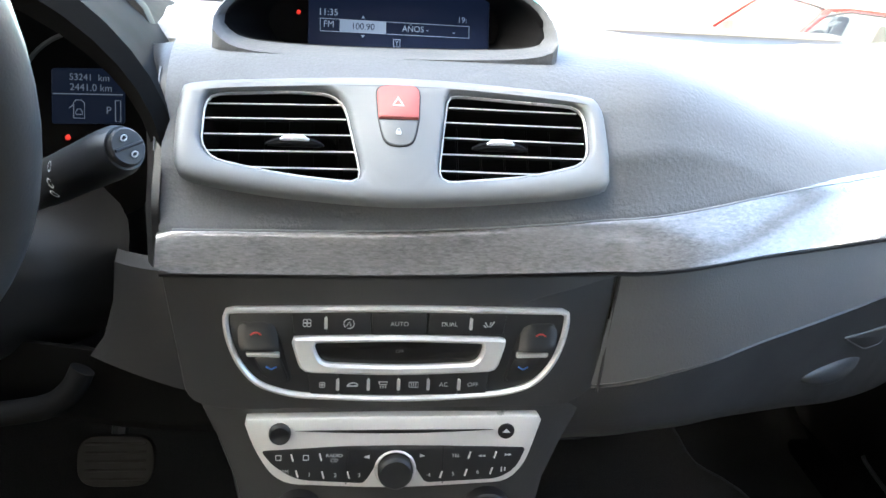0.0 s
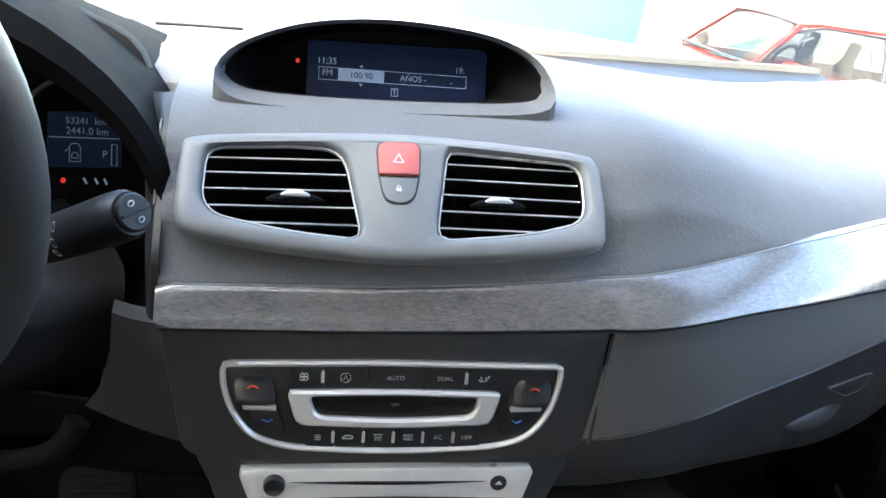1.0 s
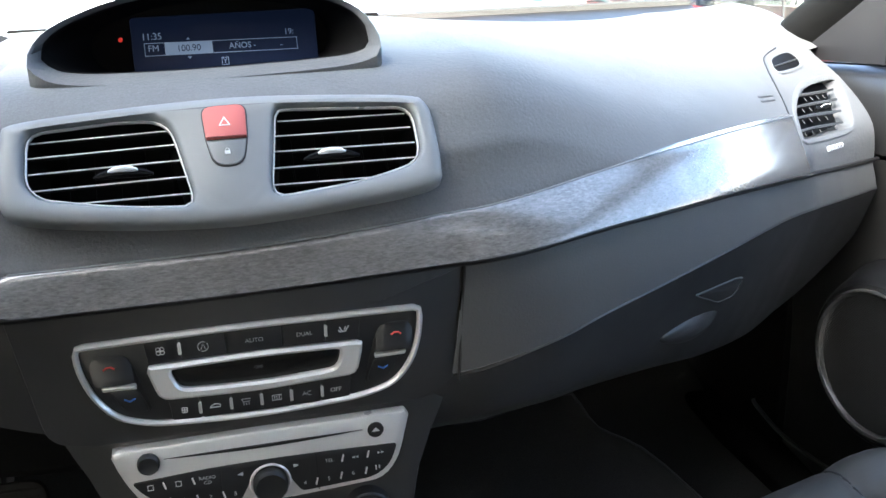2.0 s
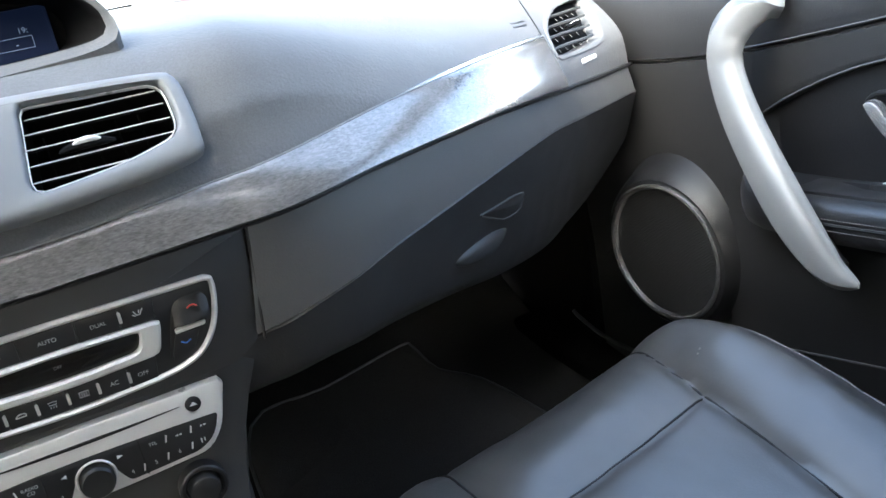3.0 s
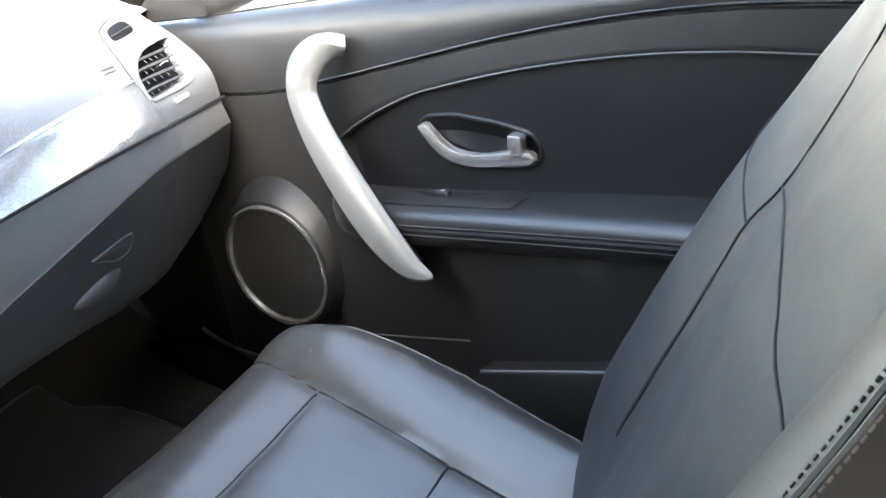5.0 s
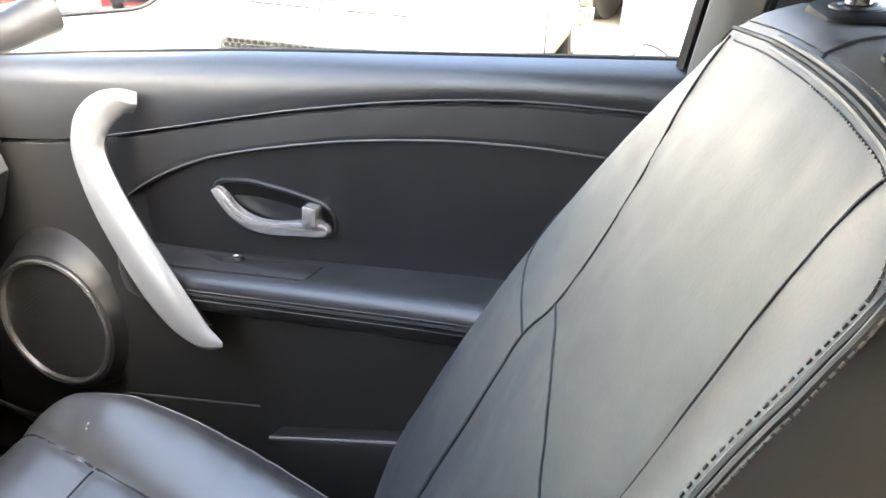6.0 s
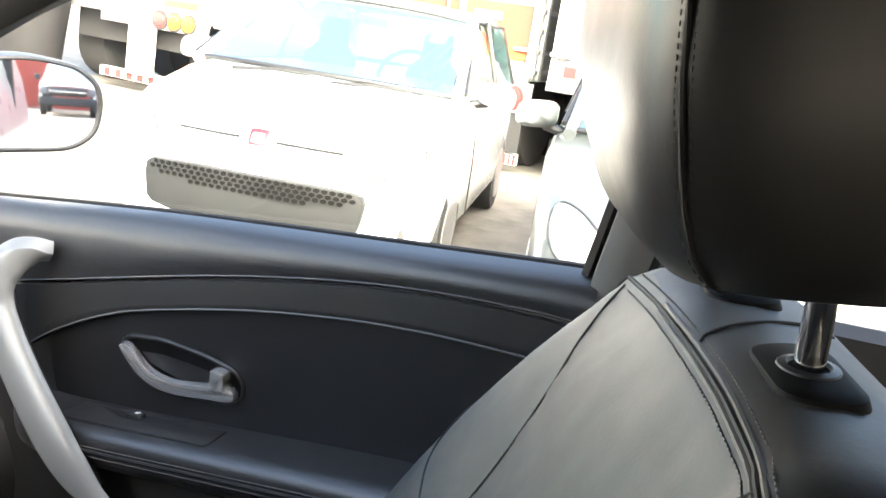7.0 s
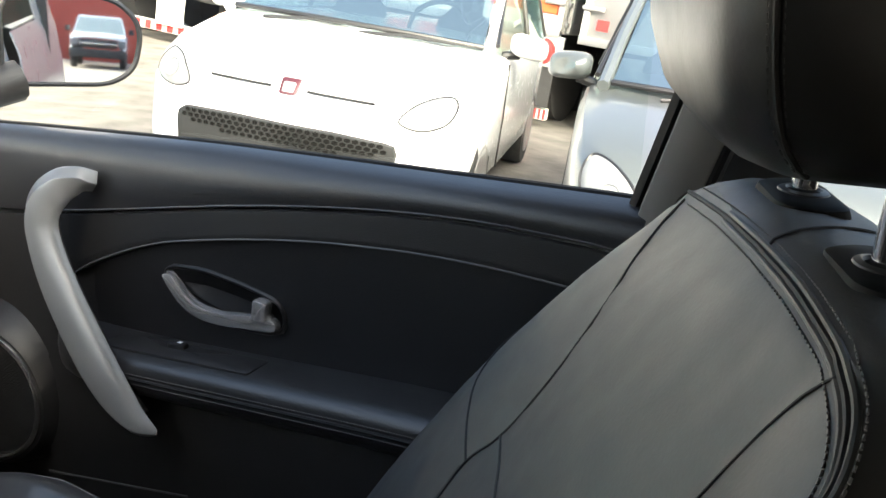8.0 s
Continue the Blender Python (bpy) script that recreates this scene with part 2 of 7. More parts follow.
def tube(path, radius, sides=10, caps=True, squash=1.0, up=(0, 0, 1)):
    """A round bar along a path; radius: a number or one for each point; squash: thickness along up against across."""
    path = [Vector(p) for p in path]
    rad = radius if isinstance(radius, (list, tuple)) else [radius] * len(path)
    loops = []
    for i, p in enumerate(path):
        t = (path[min(i + 1, len(path) - 1)] - path[max(i - 1, 0)]).normalized()
        s = t.cross(Vector(up))
        s = s.normalized() if s.length > 1e-5 else t.orthogonal().normalized()
        n = s.cross(t)
        loops.append([p + (s * math.cos(a) + n * (math.sin(a) * squash)) * rad[i] for a in (2 * math.pi * k / sides for k in range(sides))])
    return rings(loops, caps=(caps, caps))


def box(x0, x1, y0, y1, z0, z1, bevel=0.0, segs=2):
    bm = bmesh.new()
    bmesh.ops.create_cube(bm, size=1)
    bmesh.ops.scale(bm, vec=(x1 - x0, y1 - y0, z1 - z0), verts=bm.verts)
    bmesh.ops.translate(bm, vec=((x0 + x1) / 2, (y0 + y1) / 2, (z0 + z1) / 2), verts=bm.verts)
    if bevel:
        bmesh.ops.bevel(bm, geom=bm.edges[:], offset=bevel, segments=segs, profile=0.5, affect="EDGES")
    return bm


def circle2(cx, cy, r, n=28, ry=None):
    return [Vector((cx + r * math.cos(2 * math.pi * i / n), cy + (ry or r) * math.sin(2 * math.pi * i / n))) for i in range(n)]


def sheet(rows, thick=0.0, direction=None):
    """A skin over a grid of points, with a thickness along its normals."""
    bm = bmesh.new()
    vs = [[bm.verts.new(p) for p in row] for row in rows]
    for a, b in zip(vs, vs[1:]):
        for i in range(len(a) - 1):
            bm.faces.new((a[i], a[i + 1], b[i + 1], b[i]))
    if thick:
        bmesh.ops.recalc_face_normals(bm, faces=bm.faces)
        bmesh.ops.solidify(bm, geom=bm.faces[:], thickness=thick)
    return bm


def ip(x, xs, ys):
    """Smooth curve through a few stations."""
    if x <= xs[0]:
        return ys[0]
    if x >= xs[-1]:
        return ys[-1]
    i = max(k for k in range(len(xs)) if xs[k] <= x)
    i = min(i, len(xs) - 2)
    t = (x - xs[i]) / (xs[i + 1] - xs[i])

    def slope(k):
        k0, k1 = max(k - 1, 0), min(k + 1, len(xs) - 1)
        return (ys[k1] - ys[k0]) / (xs[k1] - xs[k0])
    h = xs[i + 1] - xs[i]
    return ((2 * t ** 3 - 3 * t ** 2 + 1) * ys[i] + (t ** 3 - 2 * t ** 2 + t) * h * slope(i) + (-2 * t ** 3 + 3 * t ** 2) * ys[i + 1] + (t ** 3 - t ** 2) * h * slope(i + 1))


def lin(a, b, n):
    return [a + (b - a) * i / (n - 1) for i in range(n)]


def words(name, body, size, at, parent, mat, centre=True, thick=0.0002):
    """Lettering as a mesh, in the plane of the map."""
    cu = bpy.data.curves.new(name, "FONT")
    cu.body, cu.size = body, size
    cu.align_x, cu.align_y = ("CENTER" if centre else "LEFT"), "CENTER"
    tmp = bpy.data.objects.new(name, cu)
    scene.collection.objects.link(tmp)
    me = bpy.data.meshes.new_from_object(tmp.evaluated_get(bpy.context.evaluated_depsgraph_get()))
    bpy.data.objects.remove(tmp)
    for v in me.vertices:
        v.co = at(v.co.x, v.co.y, 0.0)
    me.materials.clear()
    me.materials.append(mat)
    ob = new(name, me)
    ob.parent = parent
    ob.matrix_parent_inverse = parent.matrix_basis.inverted()
    return ob


# ---- the dashboard ----
def sweep(x):
    """How far the dashboard's face lies ahead of the centre stack at x."""
    a = max(0.0, abs(x) - 0.13)
    bulge = 0.036 * math.sin(math.pi * (x - 0.13) / 0.43) if 0.13 < x < 0.56 else 0.0
    return 0.63 * (a - 0.03 * (1 - math.exp(-a / 0.03))) - bulge


def trim_top(x):
    return ip(x, (-0.14, 0.0, 0.13, 0.18, 0.23, 0.28, 0.33, 0.38, 0.43, 0.48, 0.535), (0.870, 0.872, 0.880, 0.884, 0.8878, 0.8895, 0.888, 0.8851, 0.8802, 0.8738, 0.866))


def trim_lean(x):
    """How far the trim's upper edge lies behind its lower one."""
    return ip(x, (-0.14, 0.08, 0.14, 0.25, 0.40, 0.53), (0.002, 0.004, 0.010, 0.0175, 0.029, 0.042))


def trim_bottom(x):
    return ip(x, (-0.14, 0.0, 0.13, 0.18, 0.23, 0.28, 0.33, 0.38, 0.43, 0.48, 0.56, 0.72), (0.846, 0.847, 0.851, 0.8535, 0.8557, 0.8543, 0.851, 0.8458, 0.8378, 0.8286, 0.8125, 0.794))


def fascia_bottom(x):
    return ip(x, (0.0, 0.13, 0.18, 0.23, 0.28, 0.33, 0.38, 0.43, 0.48, 0.53, 0.56, 0.70), (0.758, 0.770, 0.7831, 0.7945, 0.7997, 0.8022, 0.8021, 0.7995, 0.7937, 0.7836, 0.7773, 0.764))


BEZEL_AT = frame_map((0, -0.006, 0.885), (1, 0, 0), (0, math.sin(radians(38)), math.cos(radians(38))))
STACK = face_xz(0.0)


def dash_profile(x):
    """The upper skin of the dashboard at x, from behind the trim to the windscreen."""
    c = [(0.005, 0.845), (0.004, 0.870), (0.004, 0.884), (0.018, 0.905), (0.035, 0.928), (0.052, 0.950), (0.078, 0.964), (0.13, 0.970), (0.28, 0.972), (0.50, 0.962), (0.74, 0.945)]
    e = [(0.0, 0.780), (0.0, 0.797), (0.002, 0.815), (0.008, 0.832), (0.025, 0.848), (0.055, 0.866), (0.090, 0.882), (0.165, 0.908), (0.24, 0.928), (0.30, 0.936), (0.36, 0.938)]
    w = min(1.0, max(0.0, (abs(x) - 0.17) / 0.42))
    w = w * w * (3 - 2 * w) * 0.55 + w * 0.45
    w += 0.22 * math.sin(math.pi * min(1.0, max(0.0, (x - 0.17) / 0.38)))
    return [V(x, sweep(x) + a[0] * (1 - w) + b[0] * w, a[1] * (1 - w) + b[1] * w) for a, b in zip(c, e)]


dashboard = thing("dashboard", "dark grey grained dashboard with silver-edged controls and marbled trim", "dashboard", (0, 0.1, 0.7))

rows = []
SIDE_VENT = [(0.595, 0.8725), (0.614, 0.8760), (0.644, 0.8770), (0.676, 0.8755), (0.678, 0.8700), (0.663, 0.8530), (0.652, 0.8400), (0.641, 0.8365), (0.612, 0.8365), (0.551, 0.8420), (0.547, 0.8500), (0.560, 0.8610), (0.577, 0.8680)]


def within(x, z, loop):
    hit = False
    for (a, b), (c, d) in zip(loop, loop[1:] + loop[:1]):
        if (b > z) != (d > z) and x < a + (c - a) * (z - b) / (d - b):
            hit = not hit
    return hit


vent_core = [tuple(p) for p in inset([Vector(p) for p in SIDE_VENT], 0.0015)]
for x in lin(-0.142, 0.532, 92) + lin(0.5345, 0.692, 66) + [0.696, 0.700, 0.706, 0.715, 0.730]:
    row = spline(dash_profile(x), 6)
    for p in row:
        v = (p - V(0, -0.006, 0.885)).dot(V(0, math.sin(radians(38)), math.cos(radians(38))))
        if x < 0.537:
            zt, yt = trim_top(x), sweep(x) + trim_lean(x)
            p[1] = max(p[1], yt + 0.002 if p[2] < zt else yt + 0.002 + 0.62 * min(0.05, p[2] - zt) - 6.2 * min(0.05, p[2] - zt) ** 2)
        if x > 0.692 and p[2] < 0.895:
            p[1] += (x - 0.692) * 3.2
        if 0.54 < x < 0.69 and within(x, p[2], vent_core):
            p += V(-0.012, 0.030, -0.006)
        if -0.121 < x < 0.112 and 0.014 + 0.018 * (x / 0.12) ** 2 < v < 0.0815 - 0.07 * max(0.0, abs(x) - 0.08):
            p += V(0, 0.060, -0.046)
        if abs(x + 0.008) < 0.100 and 0.079 < p[1] < 0.26 and p[2] > 0.955:
            p[2] -= 0.03
    rows.append(row)
part("dash_top", sheet(rows, 0.004), DASH, dashboard, "grained soft grey dash top")

# strip of marbled trim
rows = []
for x in lin(-0.143, 0.526, 70):
    a, b = trim_bottom(x), trim_top(x)
    k = min(1.0, (x + 0.143) / 0.011)
    h = (b - a) * (0.72 + 0.28 * math.sqrt(max(0.0, 1 - (1 - k) ** 2)))
    m = (a + b) / 2
    y = sweep(x)
    g = trim_lean(x)
    f = lambda t: 0.5 - 0.5 * math.cos(math.pi * t)
    prof = [(-0.5, 0.012), (-0.485, -0.0075), (-0.44, -0.0100), (-0.36, -0.0085)] + [(t, -0.0085 + (g + 0.0075) * (t + 0.36) / 0.80 - 0.0012 * math.sin(math.pi * (t + 0.36) / 0.80)) for t in (-0.2, 0.0, 0.2, 0.36, 0.44)] + [(0.485, g + 0.0005), (0.5, g + 0.010)]
    lean = 0.012 * max(0.0, (x - 0.40) / 0.13)
    rows.append([V(x + lean * (t + 0.5), y + d, m + h * t) for t, d in prof])
trim_strip = part("trim_strip", sheet(rows), TRIM, dashboard, "glossy dark marbled trim strip with bright edge")
part("trim_edge", tube([V(x + 0.012 * max(0.0, (x - 0.40) / 0.13), sweep(x) + trim_lean(x) + 0.0006, trim_top(x) - 0.0004) for x in lin(-0.134, 0.525, 70)], 0.0007, 6), BEZEL, trim_strip)
part("trim_shadow_gap", tube([V(x, sweep(x) - 0.001, trim_bottom(x) - 0.0022) for x in lin(-0.142, 0.70, 60)], 0.0022, 6), BLACK, dashboard)

# passenger fascia below the trim, and the glovebox under it
def fascia_lean(x):
    """How far the foot of the fascia stands out towards the seat."""
    return 0.013 * min(1.0, max(0.0, (x - 0.135) / 0.07))


rows = []
for x in lin(0.1345, 0.688, 44) + [0.692, 0.6945, 0.696]:
    a, b, y = fascia_bottom(x), trim_bottom(x) - 0.003, sweep(x)
    back = 0.0 if x <= 0.688 else 0.6 * (x - 0.688) + 900 * (x - 0.688) ** 2
    ln = fascia_lean(x)
    rows.append([V(x, y + back + 0.09, a + 0.002), V(x, y + back + 0.012 - ln, a), V(x, y + back + 0.0025 - ln, a + 0.0004), V(x, y + back + 0.0008 - ln, a + 0.0018), V(x, y + back - 0.001 - 0.62 * ln, a * 0.6 + b * 0.4),
                 V(x, y + back - 0.001 - 0.3 * ln, a * 0.3 + b * 0.7), V(x, y + back, b), V(x, y + back + 0.012, b + 0.001)])
for row in rows:
    for p in row:
        p[0] -= 0.013 * max(0.0, 1 - (p[2] - 0.76) / 0.09) * max(0.0, 1 - (p[0] - 0.1345) / 0.05)
part("passenger_fascia", sheet(rows), LIFTED_GREY, dashboard)

def glove_y(x, d):
    """The glovebox face, d below the fascia's foot."""
    return sweep(x) + 0.004 - fascia_lean(x) + 0.45 * max(0.0, d)


rows = []
for x in lin(0.092, 0.688, 62):
    a = fascia_bottom(x)
    g = ip(x, (0.11, 0.165, 0.225, 0.31, 0.415, 0.51, 0.60, 0.66, 0.69), (0.040, 0.046, 0.062, 0.088, 0.124, 0.140, 0.118, 0.085, 0.060))
    y1 = glove_y(x, g)
    rows.append([V(x, glove_y(x, 0) + 0.004, a + 0.006)] + [V(x, glove_y(x, g * k) + 0.010 * max(0.0, k - 0.55) ** 2, a - g * k) for k in (0.0, 0.15, 0.3, 0.45, 0.6, 0.75, 0.9, 1.0)]
                + [V(x, y1 + 0.010, a - g - 0.008), V(x, y1 + 0.024, a - g - 0.014), V(x, y1 + 0.05, a - g - 0.016), V(x, y1 + 0.16, a - g - 0.006)])
glovebox = part("glovebox", sheet(rows, 0.003), SHADED_LID, dashboard, "closed glovebox under the fascia, coloured darker for its shade")


def glove_at(u, v, w):
    return V(u, glove_y(u, fascia_bottom(u) - v) - w * 0.9, v - w * 0.42)


hand = fillet([(0.339, 0.7744), (0.399, 0.7661), (0.4184, 0.7591), (0.4104, 0.7434), (0.382, 0.7485)], [0.004, 0.01, 0.006, 0.008, 0.006])
part("lid_gap", tube([V(x, glove_y(x, 0) + 0.0012, fascia_bottom(x) - 0.0008) for x in lin(0.126, 0.688, 50)], 0.0012, 6), SEAM, glovebox)
latch = part("glovebox_latch", plate(hand, glove_at, 0.0056, -0.004, 0.0014), SHADED_LID, glovebox)
# Pale outline put in for light along the latch's edge
part("latch_highlight", tube([glove_at(p[0], p[1], 0.0050) for p in hand + hand[:1]], 0.0008, 6), LIFTED_GREY, latch)
rows = []
for i in range(17):
    t = i / 16
    s = math.sin(math.pi * t) ** 0.6
    rows.append([glove_at(0.306 + 0.089 * t, 0.7407 - 0.010 * t + 0.0105 * s * math.cos(a), -0.0006 + 0.0140 * s * max(0, math.sin(a)) ** 0.8) for a in lin(0, math.pi, 10)])
part("latch_scoop", sheet(rows), SHADED_LID, glovebox, "smooth raised scoop below the latch")
part("glovebox_gap", tube([glove_at(0.171 - 0.004 * t * t, 0.780 - 0.036 * t, 0.0002) for t in lin(0, 1, 8)], 0.0011, 6), SEAM, glovebox)
part("fascia_gap", tube([V(0.1335 - 0.006 * t, -0.0012, 0.848 - 0.08 * t) for t in lin(0, 1, 6)], 0.0011, 6), SEAM, dashboard)

# centre fascia behind the climate controls
outline = fillet([(-0.141, 0.8445), (0.1325, 0.8475), (0.1255, 0.770), (0.108, 0.757), (-0.108, 0.7555), (-0.128, 0.762)], [0.004, 0.002, 0.006, 0.02, 0.02, 0.01], 5)
part("centre_fascia", plate(outline, STACK, 0.0, -0.05, 0.0015), FASCIA, dashboard)


# ---- centre air vents ----
bez = spline([(-0.126, 0.0795), (-0.0719, 0.0849), (-0.0058, 0.0880), (0.0515, 0.0860), (0.1100, 0.0808), (0.1210, 0.0740), (0.1235, 0.0600), (0.1235, 0.0302), (0.1160, 0.0165),
              (0.0654, 0.0092), (-0.0034, 0.0048), (-0.0699, 0.0090), (-0.1195, 0.0168), (-0.1325, 0.0255), (-0.1340, 0.0479), (-0.1325, 0.0690)], 5, True)
def resample_hole(pts, r, n):
    return resample(fillet(pts, r, n), 52)


LEFT_HOLE = resample_hole([(-0.1180, 0.0735), (-0.0700, 0.0768), (-0.0375, 0.0762), (-0.0255, 0.0178), (-0.0700, 0.0215), (-0.1120, 0.0305), (-0.1195, 0.0400)], [0.010, 0.0, 0.014, 0.009, 0.02, 0.014, 0.008], 5)
RIGHT_HOLE = resample_hole([(0.0260, 0.0782), (0.0367, 0.0778), (0.1110, 0.0735), (0.1120, 0.0350), (0.0751, 0.0247), (0.0178, 0.0188)], [0.010, 0.01, 0.011, 0.012, 0.03, 0.010], 5)

bezel = thing("vent_panel", "satin grey centre vent panel with two black vents and hazard switch", "air vent", (0, 0.0, 0.885))


def bezel_skin():
    """The panel with its two openings: outer slope, then a flat face cut round the holes."""
    bm = bmesh.new()
    n = 120
    out = resample(bez, n)
    loops = [[(p, w) for p in inset(out, d)] for d, w in ((0.0, -0.004), (0.0003, 0.0010), (0.0014, 0.0032), (0.0032, 0.0047), (0.0056, 0.0055), (0.0078, 0.0058))]
    vs = [[bm.verts.new(BEZEL_AT(p[0], p[1], w)) for p, w in loop] for loop in loops]
    for a, b in zip(vs, vs[1:]):
        for i in range(n):
            bm.faces.new((a[i], a[(i + 1) % n], b[(i + 1) % n], b[i]))
    edges = [bm.edges.get((vs[-1][i], vs[-1][(i + 1) % n])) for i in range(n)]
    for hole in (LEFT_HOLE, RIGHT_HOLE):
        top = [bm.verts.new(BEZEL_AT(p[0], p[1], 0.0058)) for p in inset(hole, -0.0034)]
        mid = [bm.verts.new(BEZEL_AT(p[0], p[1], 0.0048)) for p in inset(hole, -0.0018)]
        low = [bm.verts.new(BEZEL_AT(p[0], p[1], 0.0022)) for p in inset(hole, -0.0008)]
        deep = [bm.verts.new(BEZEL_AT(p[0], p[1], -0.0012)) for p in hole]
        k = len(hole)
        for a, b in ((top, mid), (mid, low), (low, deep)):
            for i in range(k):
                bm.faces.new((a[i], a[(i + 1) % k], b[(i + 1) % k], b[i]))
        edges += [bm.edges.get((top[i], top[(i + 1) % k])) for i in range(k)]
    bmesh.ops.triangle_fill(bm, use_beauty=True, use_dissolve=False, edges=edges, normal=BEZEL_AT(0, 0, 1) - BEZEL_AT(0, 0, 0))
    return bm


part("vent_bezel", bezel_skin(), BEZEL, bezel)


def vent(hole, slats, knob_u, knob_v, ribs):
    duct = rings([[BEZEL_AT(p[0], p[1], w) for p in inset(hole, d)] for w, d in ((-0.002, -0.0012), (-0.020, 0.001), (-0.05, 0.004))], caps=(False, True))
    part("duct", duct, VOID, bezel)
    part("vent_ring", rim(resample(hole, 56), resample(inset(hole, 0.0009), 56), BEZEL_AT, 0.0010, -0.0015, 0.0003), SILVER, bezel, "thin bright edge round the vent")
    for (u0, v0), (u1, v1) in slats:
        pts = [(-0.0022, 0.0000), (-0.0014, 0.0006), (-0.012, 0.0059), (-0.020, 0.0099), (-0.020, 0.0093), (-0.012, 0.0053), (-0.0024, -0.0003)]
        loops = [[BEZEL_AT(u0 + (u1 - u0) * t, v0 + (v1 - v0) * t + b, a - 0.003) for a, b in pts] for t in (0, 0.5, 1)]
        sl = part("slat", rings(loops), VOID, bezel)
        part("slat_edge", tube([BEZEL_AT(u0 + (u1 - u0) * t, v0 + (v1 - v0) * t + 0.0006, -0.0030) for t in (0, 1)], 0.00048, 6), SILVER, sl)
    for u in ribs:
        part("rear_vane", tube([BEZEL_AT(u, 0.032, -0.028), BEZEL_AT(u, 0.070, -0.028)], 0.0007, 5), VOID, bezel)
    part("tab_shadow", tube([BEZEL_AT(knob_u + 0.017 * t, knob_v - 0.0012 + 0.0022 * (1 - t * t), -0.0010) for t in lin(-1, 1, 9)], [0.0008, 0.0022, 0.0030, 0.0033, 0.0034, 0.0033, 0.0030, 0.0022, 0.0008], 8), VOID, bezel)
    part("thumb_tab", tube([BEZEL_AT(knob_u + 0.0085 * t, knob_v + 0.0008 + 0.0014 * (1 - t * t), 0.0018) for t in lin(-1, 1, 9)], [0.0006, 0.0015, 0.0019, 0.0021, 0.0022, 0.0021, 0.0019, 0.0015, 0.0006], 10), SILVER, bezel, "silver thumb tab of the vent")


vent(LEFT_HOLE, [((-0.1168, 0.0677), (-0.0385, 0.0697)), ((-0.1180, 0.0582), (-0.0355, 0.0602)), ((-0.1180, 0.0479), (-0.0329, 0.0497)), ((-0.1170, 0.0373), (-0.0303, 0.0388)), ((-0.0980, 0.0273), (-0.0280, 0.0277))],
     -0.0655, 0.0432, [-0.1, -0.085, -0.07, -0.055, -0.04])
vent(RIGHT_HOLE, [((0.0270, 0.0706), (0.1070, 0.0698)), ((0.0246, 0.0606), (0.1090, 0.0599)), ((0.0225, 0.0503), (0.1100, 0.0491)), ((0.0213, 0.0393), (0.1095, 0.0388)), ((0.0200, 0.0283), (0.0895, 0.0276))],
     0.0570, 0.0443, [0.035, 0.05, 0.065, 0.08, 0.095])
hz = fillet([(-0.0180, 0.0790), (0.0082, 0.0798), (0.0072, 0.0575), (-0.0166, 0.0575)], [0.0065, 0.0065, 0.0005, 0.0005], 5)
lk = fillet([(-0.0165, 0.0568), (0.0070, 0.0570), (0.0036, 0.0402), (-0.0130, 0.0400)], [0.0005, 0.0005, 0.0075, 0.0075], 5)
edge = fillet([(-0.0188, 0.0800), (0.0090, 0.0806), (0.0080, 0.0575), (0.0043, 0.0394), (-0.0136, 0.0391), (-0.0173, 0.0575)], [0.007, 0.007, 0.002, 0.0078, 0.0078, 0.002], 5)
part("switch_surround", plate(edge, BEZEL_AT, 0.0062, -0.004, 0.0003), BLACK, bezel)
haz = part("hazard_switch", plate(hz, BEZEL_AT, 0.0080, -0.003, 0.001), RED, bezel, "red hazard warning switch with triangle")
tri = [(-0.0086, 0.0655), (-0.0015, 0.0655), (-0.0050, 0.0716)]
part("triangle_mark", rim([Vector(p) for p in tri], inset([Vector(p) for p in tri], 0.0013), BEZEL_AT, 0.00825, 0.0078, 0.0001), WHITE_INK, haz)
lock = part("lock_switch", plate(lk, BEZEL_AT, 0.0072, -0.003, 0.001), BEZEL, bezel, "grey door-lock switch with padlock mark")
part("padlock_body", plate(fillet([(-0.0066, 0.0468), (-0.0034, 0.0468), (-0.0034, 0.0490), (-0.0066, 0.0490)], 0.0003), BEZEL_AT, 0.0079, 0.0074, 0.0001), WHITE_INK, lock)
part("padlock_shackle", tube([BEZEL_AT(-0.005 + 0.0011 * math.cos(a), 0.0491 + 0.0015 * math.sin(a), 0.0078) for a in lin(0, math.pi, 8)], 0.0003, 5), WHITE_INK, lock)


# ---- climate control panel ----
def arc2(cx, cy, r, a0, a1, n=8):
    return [(cx + r * math.cos(radians(a)), cy + r * math.sin(radians(a))) for a in lin(a0, a1, n)]


def mark(pts, parent, w, r=0.00028, mat=None):
    return part("mark", tube([STACK(p[0], p[1], w) for p in pts], r, 5), mat or WHITE_INK, parent)


climate = thing("climate_panel", "dark climate control panel with silver surround and small display", "control panel", (0, 0, 0.79))
CL_OUT = fillet([(-0.1062, 0.8240), (-0.0039, 0.8258), (0.1050, 0.8248), (0.1040, 0.8060), (0.0985, 0.7870), (0.0860, 0.7715), (0.0640, 0.7652), (0.0010, 0.7615),
                 (-0.0660, 0.7650), (-0.0880, 0.7725), (-0.1000, 0.7890), (-0.1060, 0.8080)], [0.0062, 0.03, 0.0062, 0.02, 0.02, 0.02, 0.02, 0.03, 0.02, 0.02, 0.02, 0.02], 6)
CL_OUT = resample(CL_OUT, 90)
CL_IN = inset(CL_OUT, 0.0036)
part("surround", rim(CL_OUT, CL_IN, STACK, 0.0042, -0.004, 0.0014), SILVER, climate, "satin silver surround")
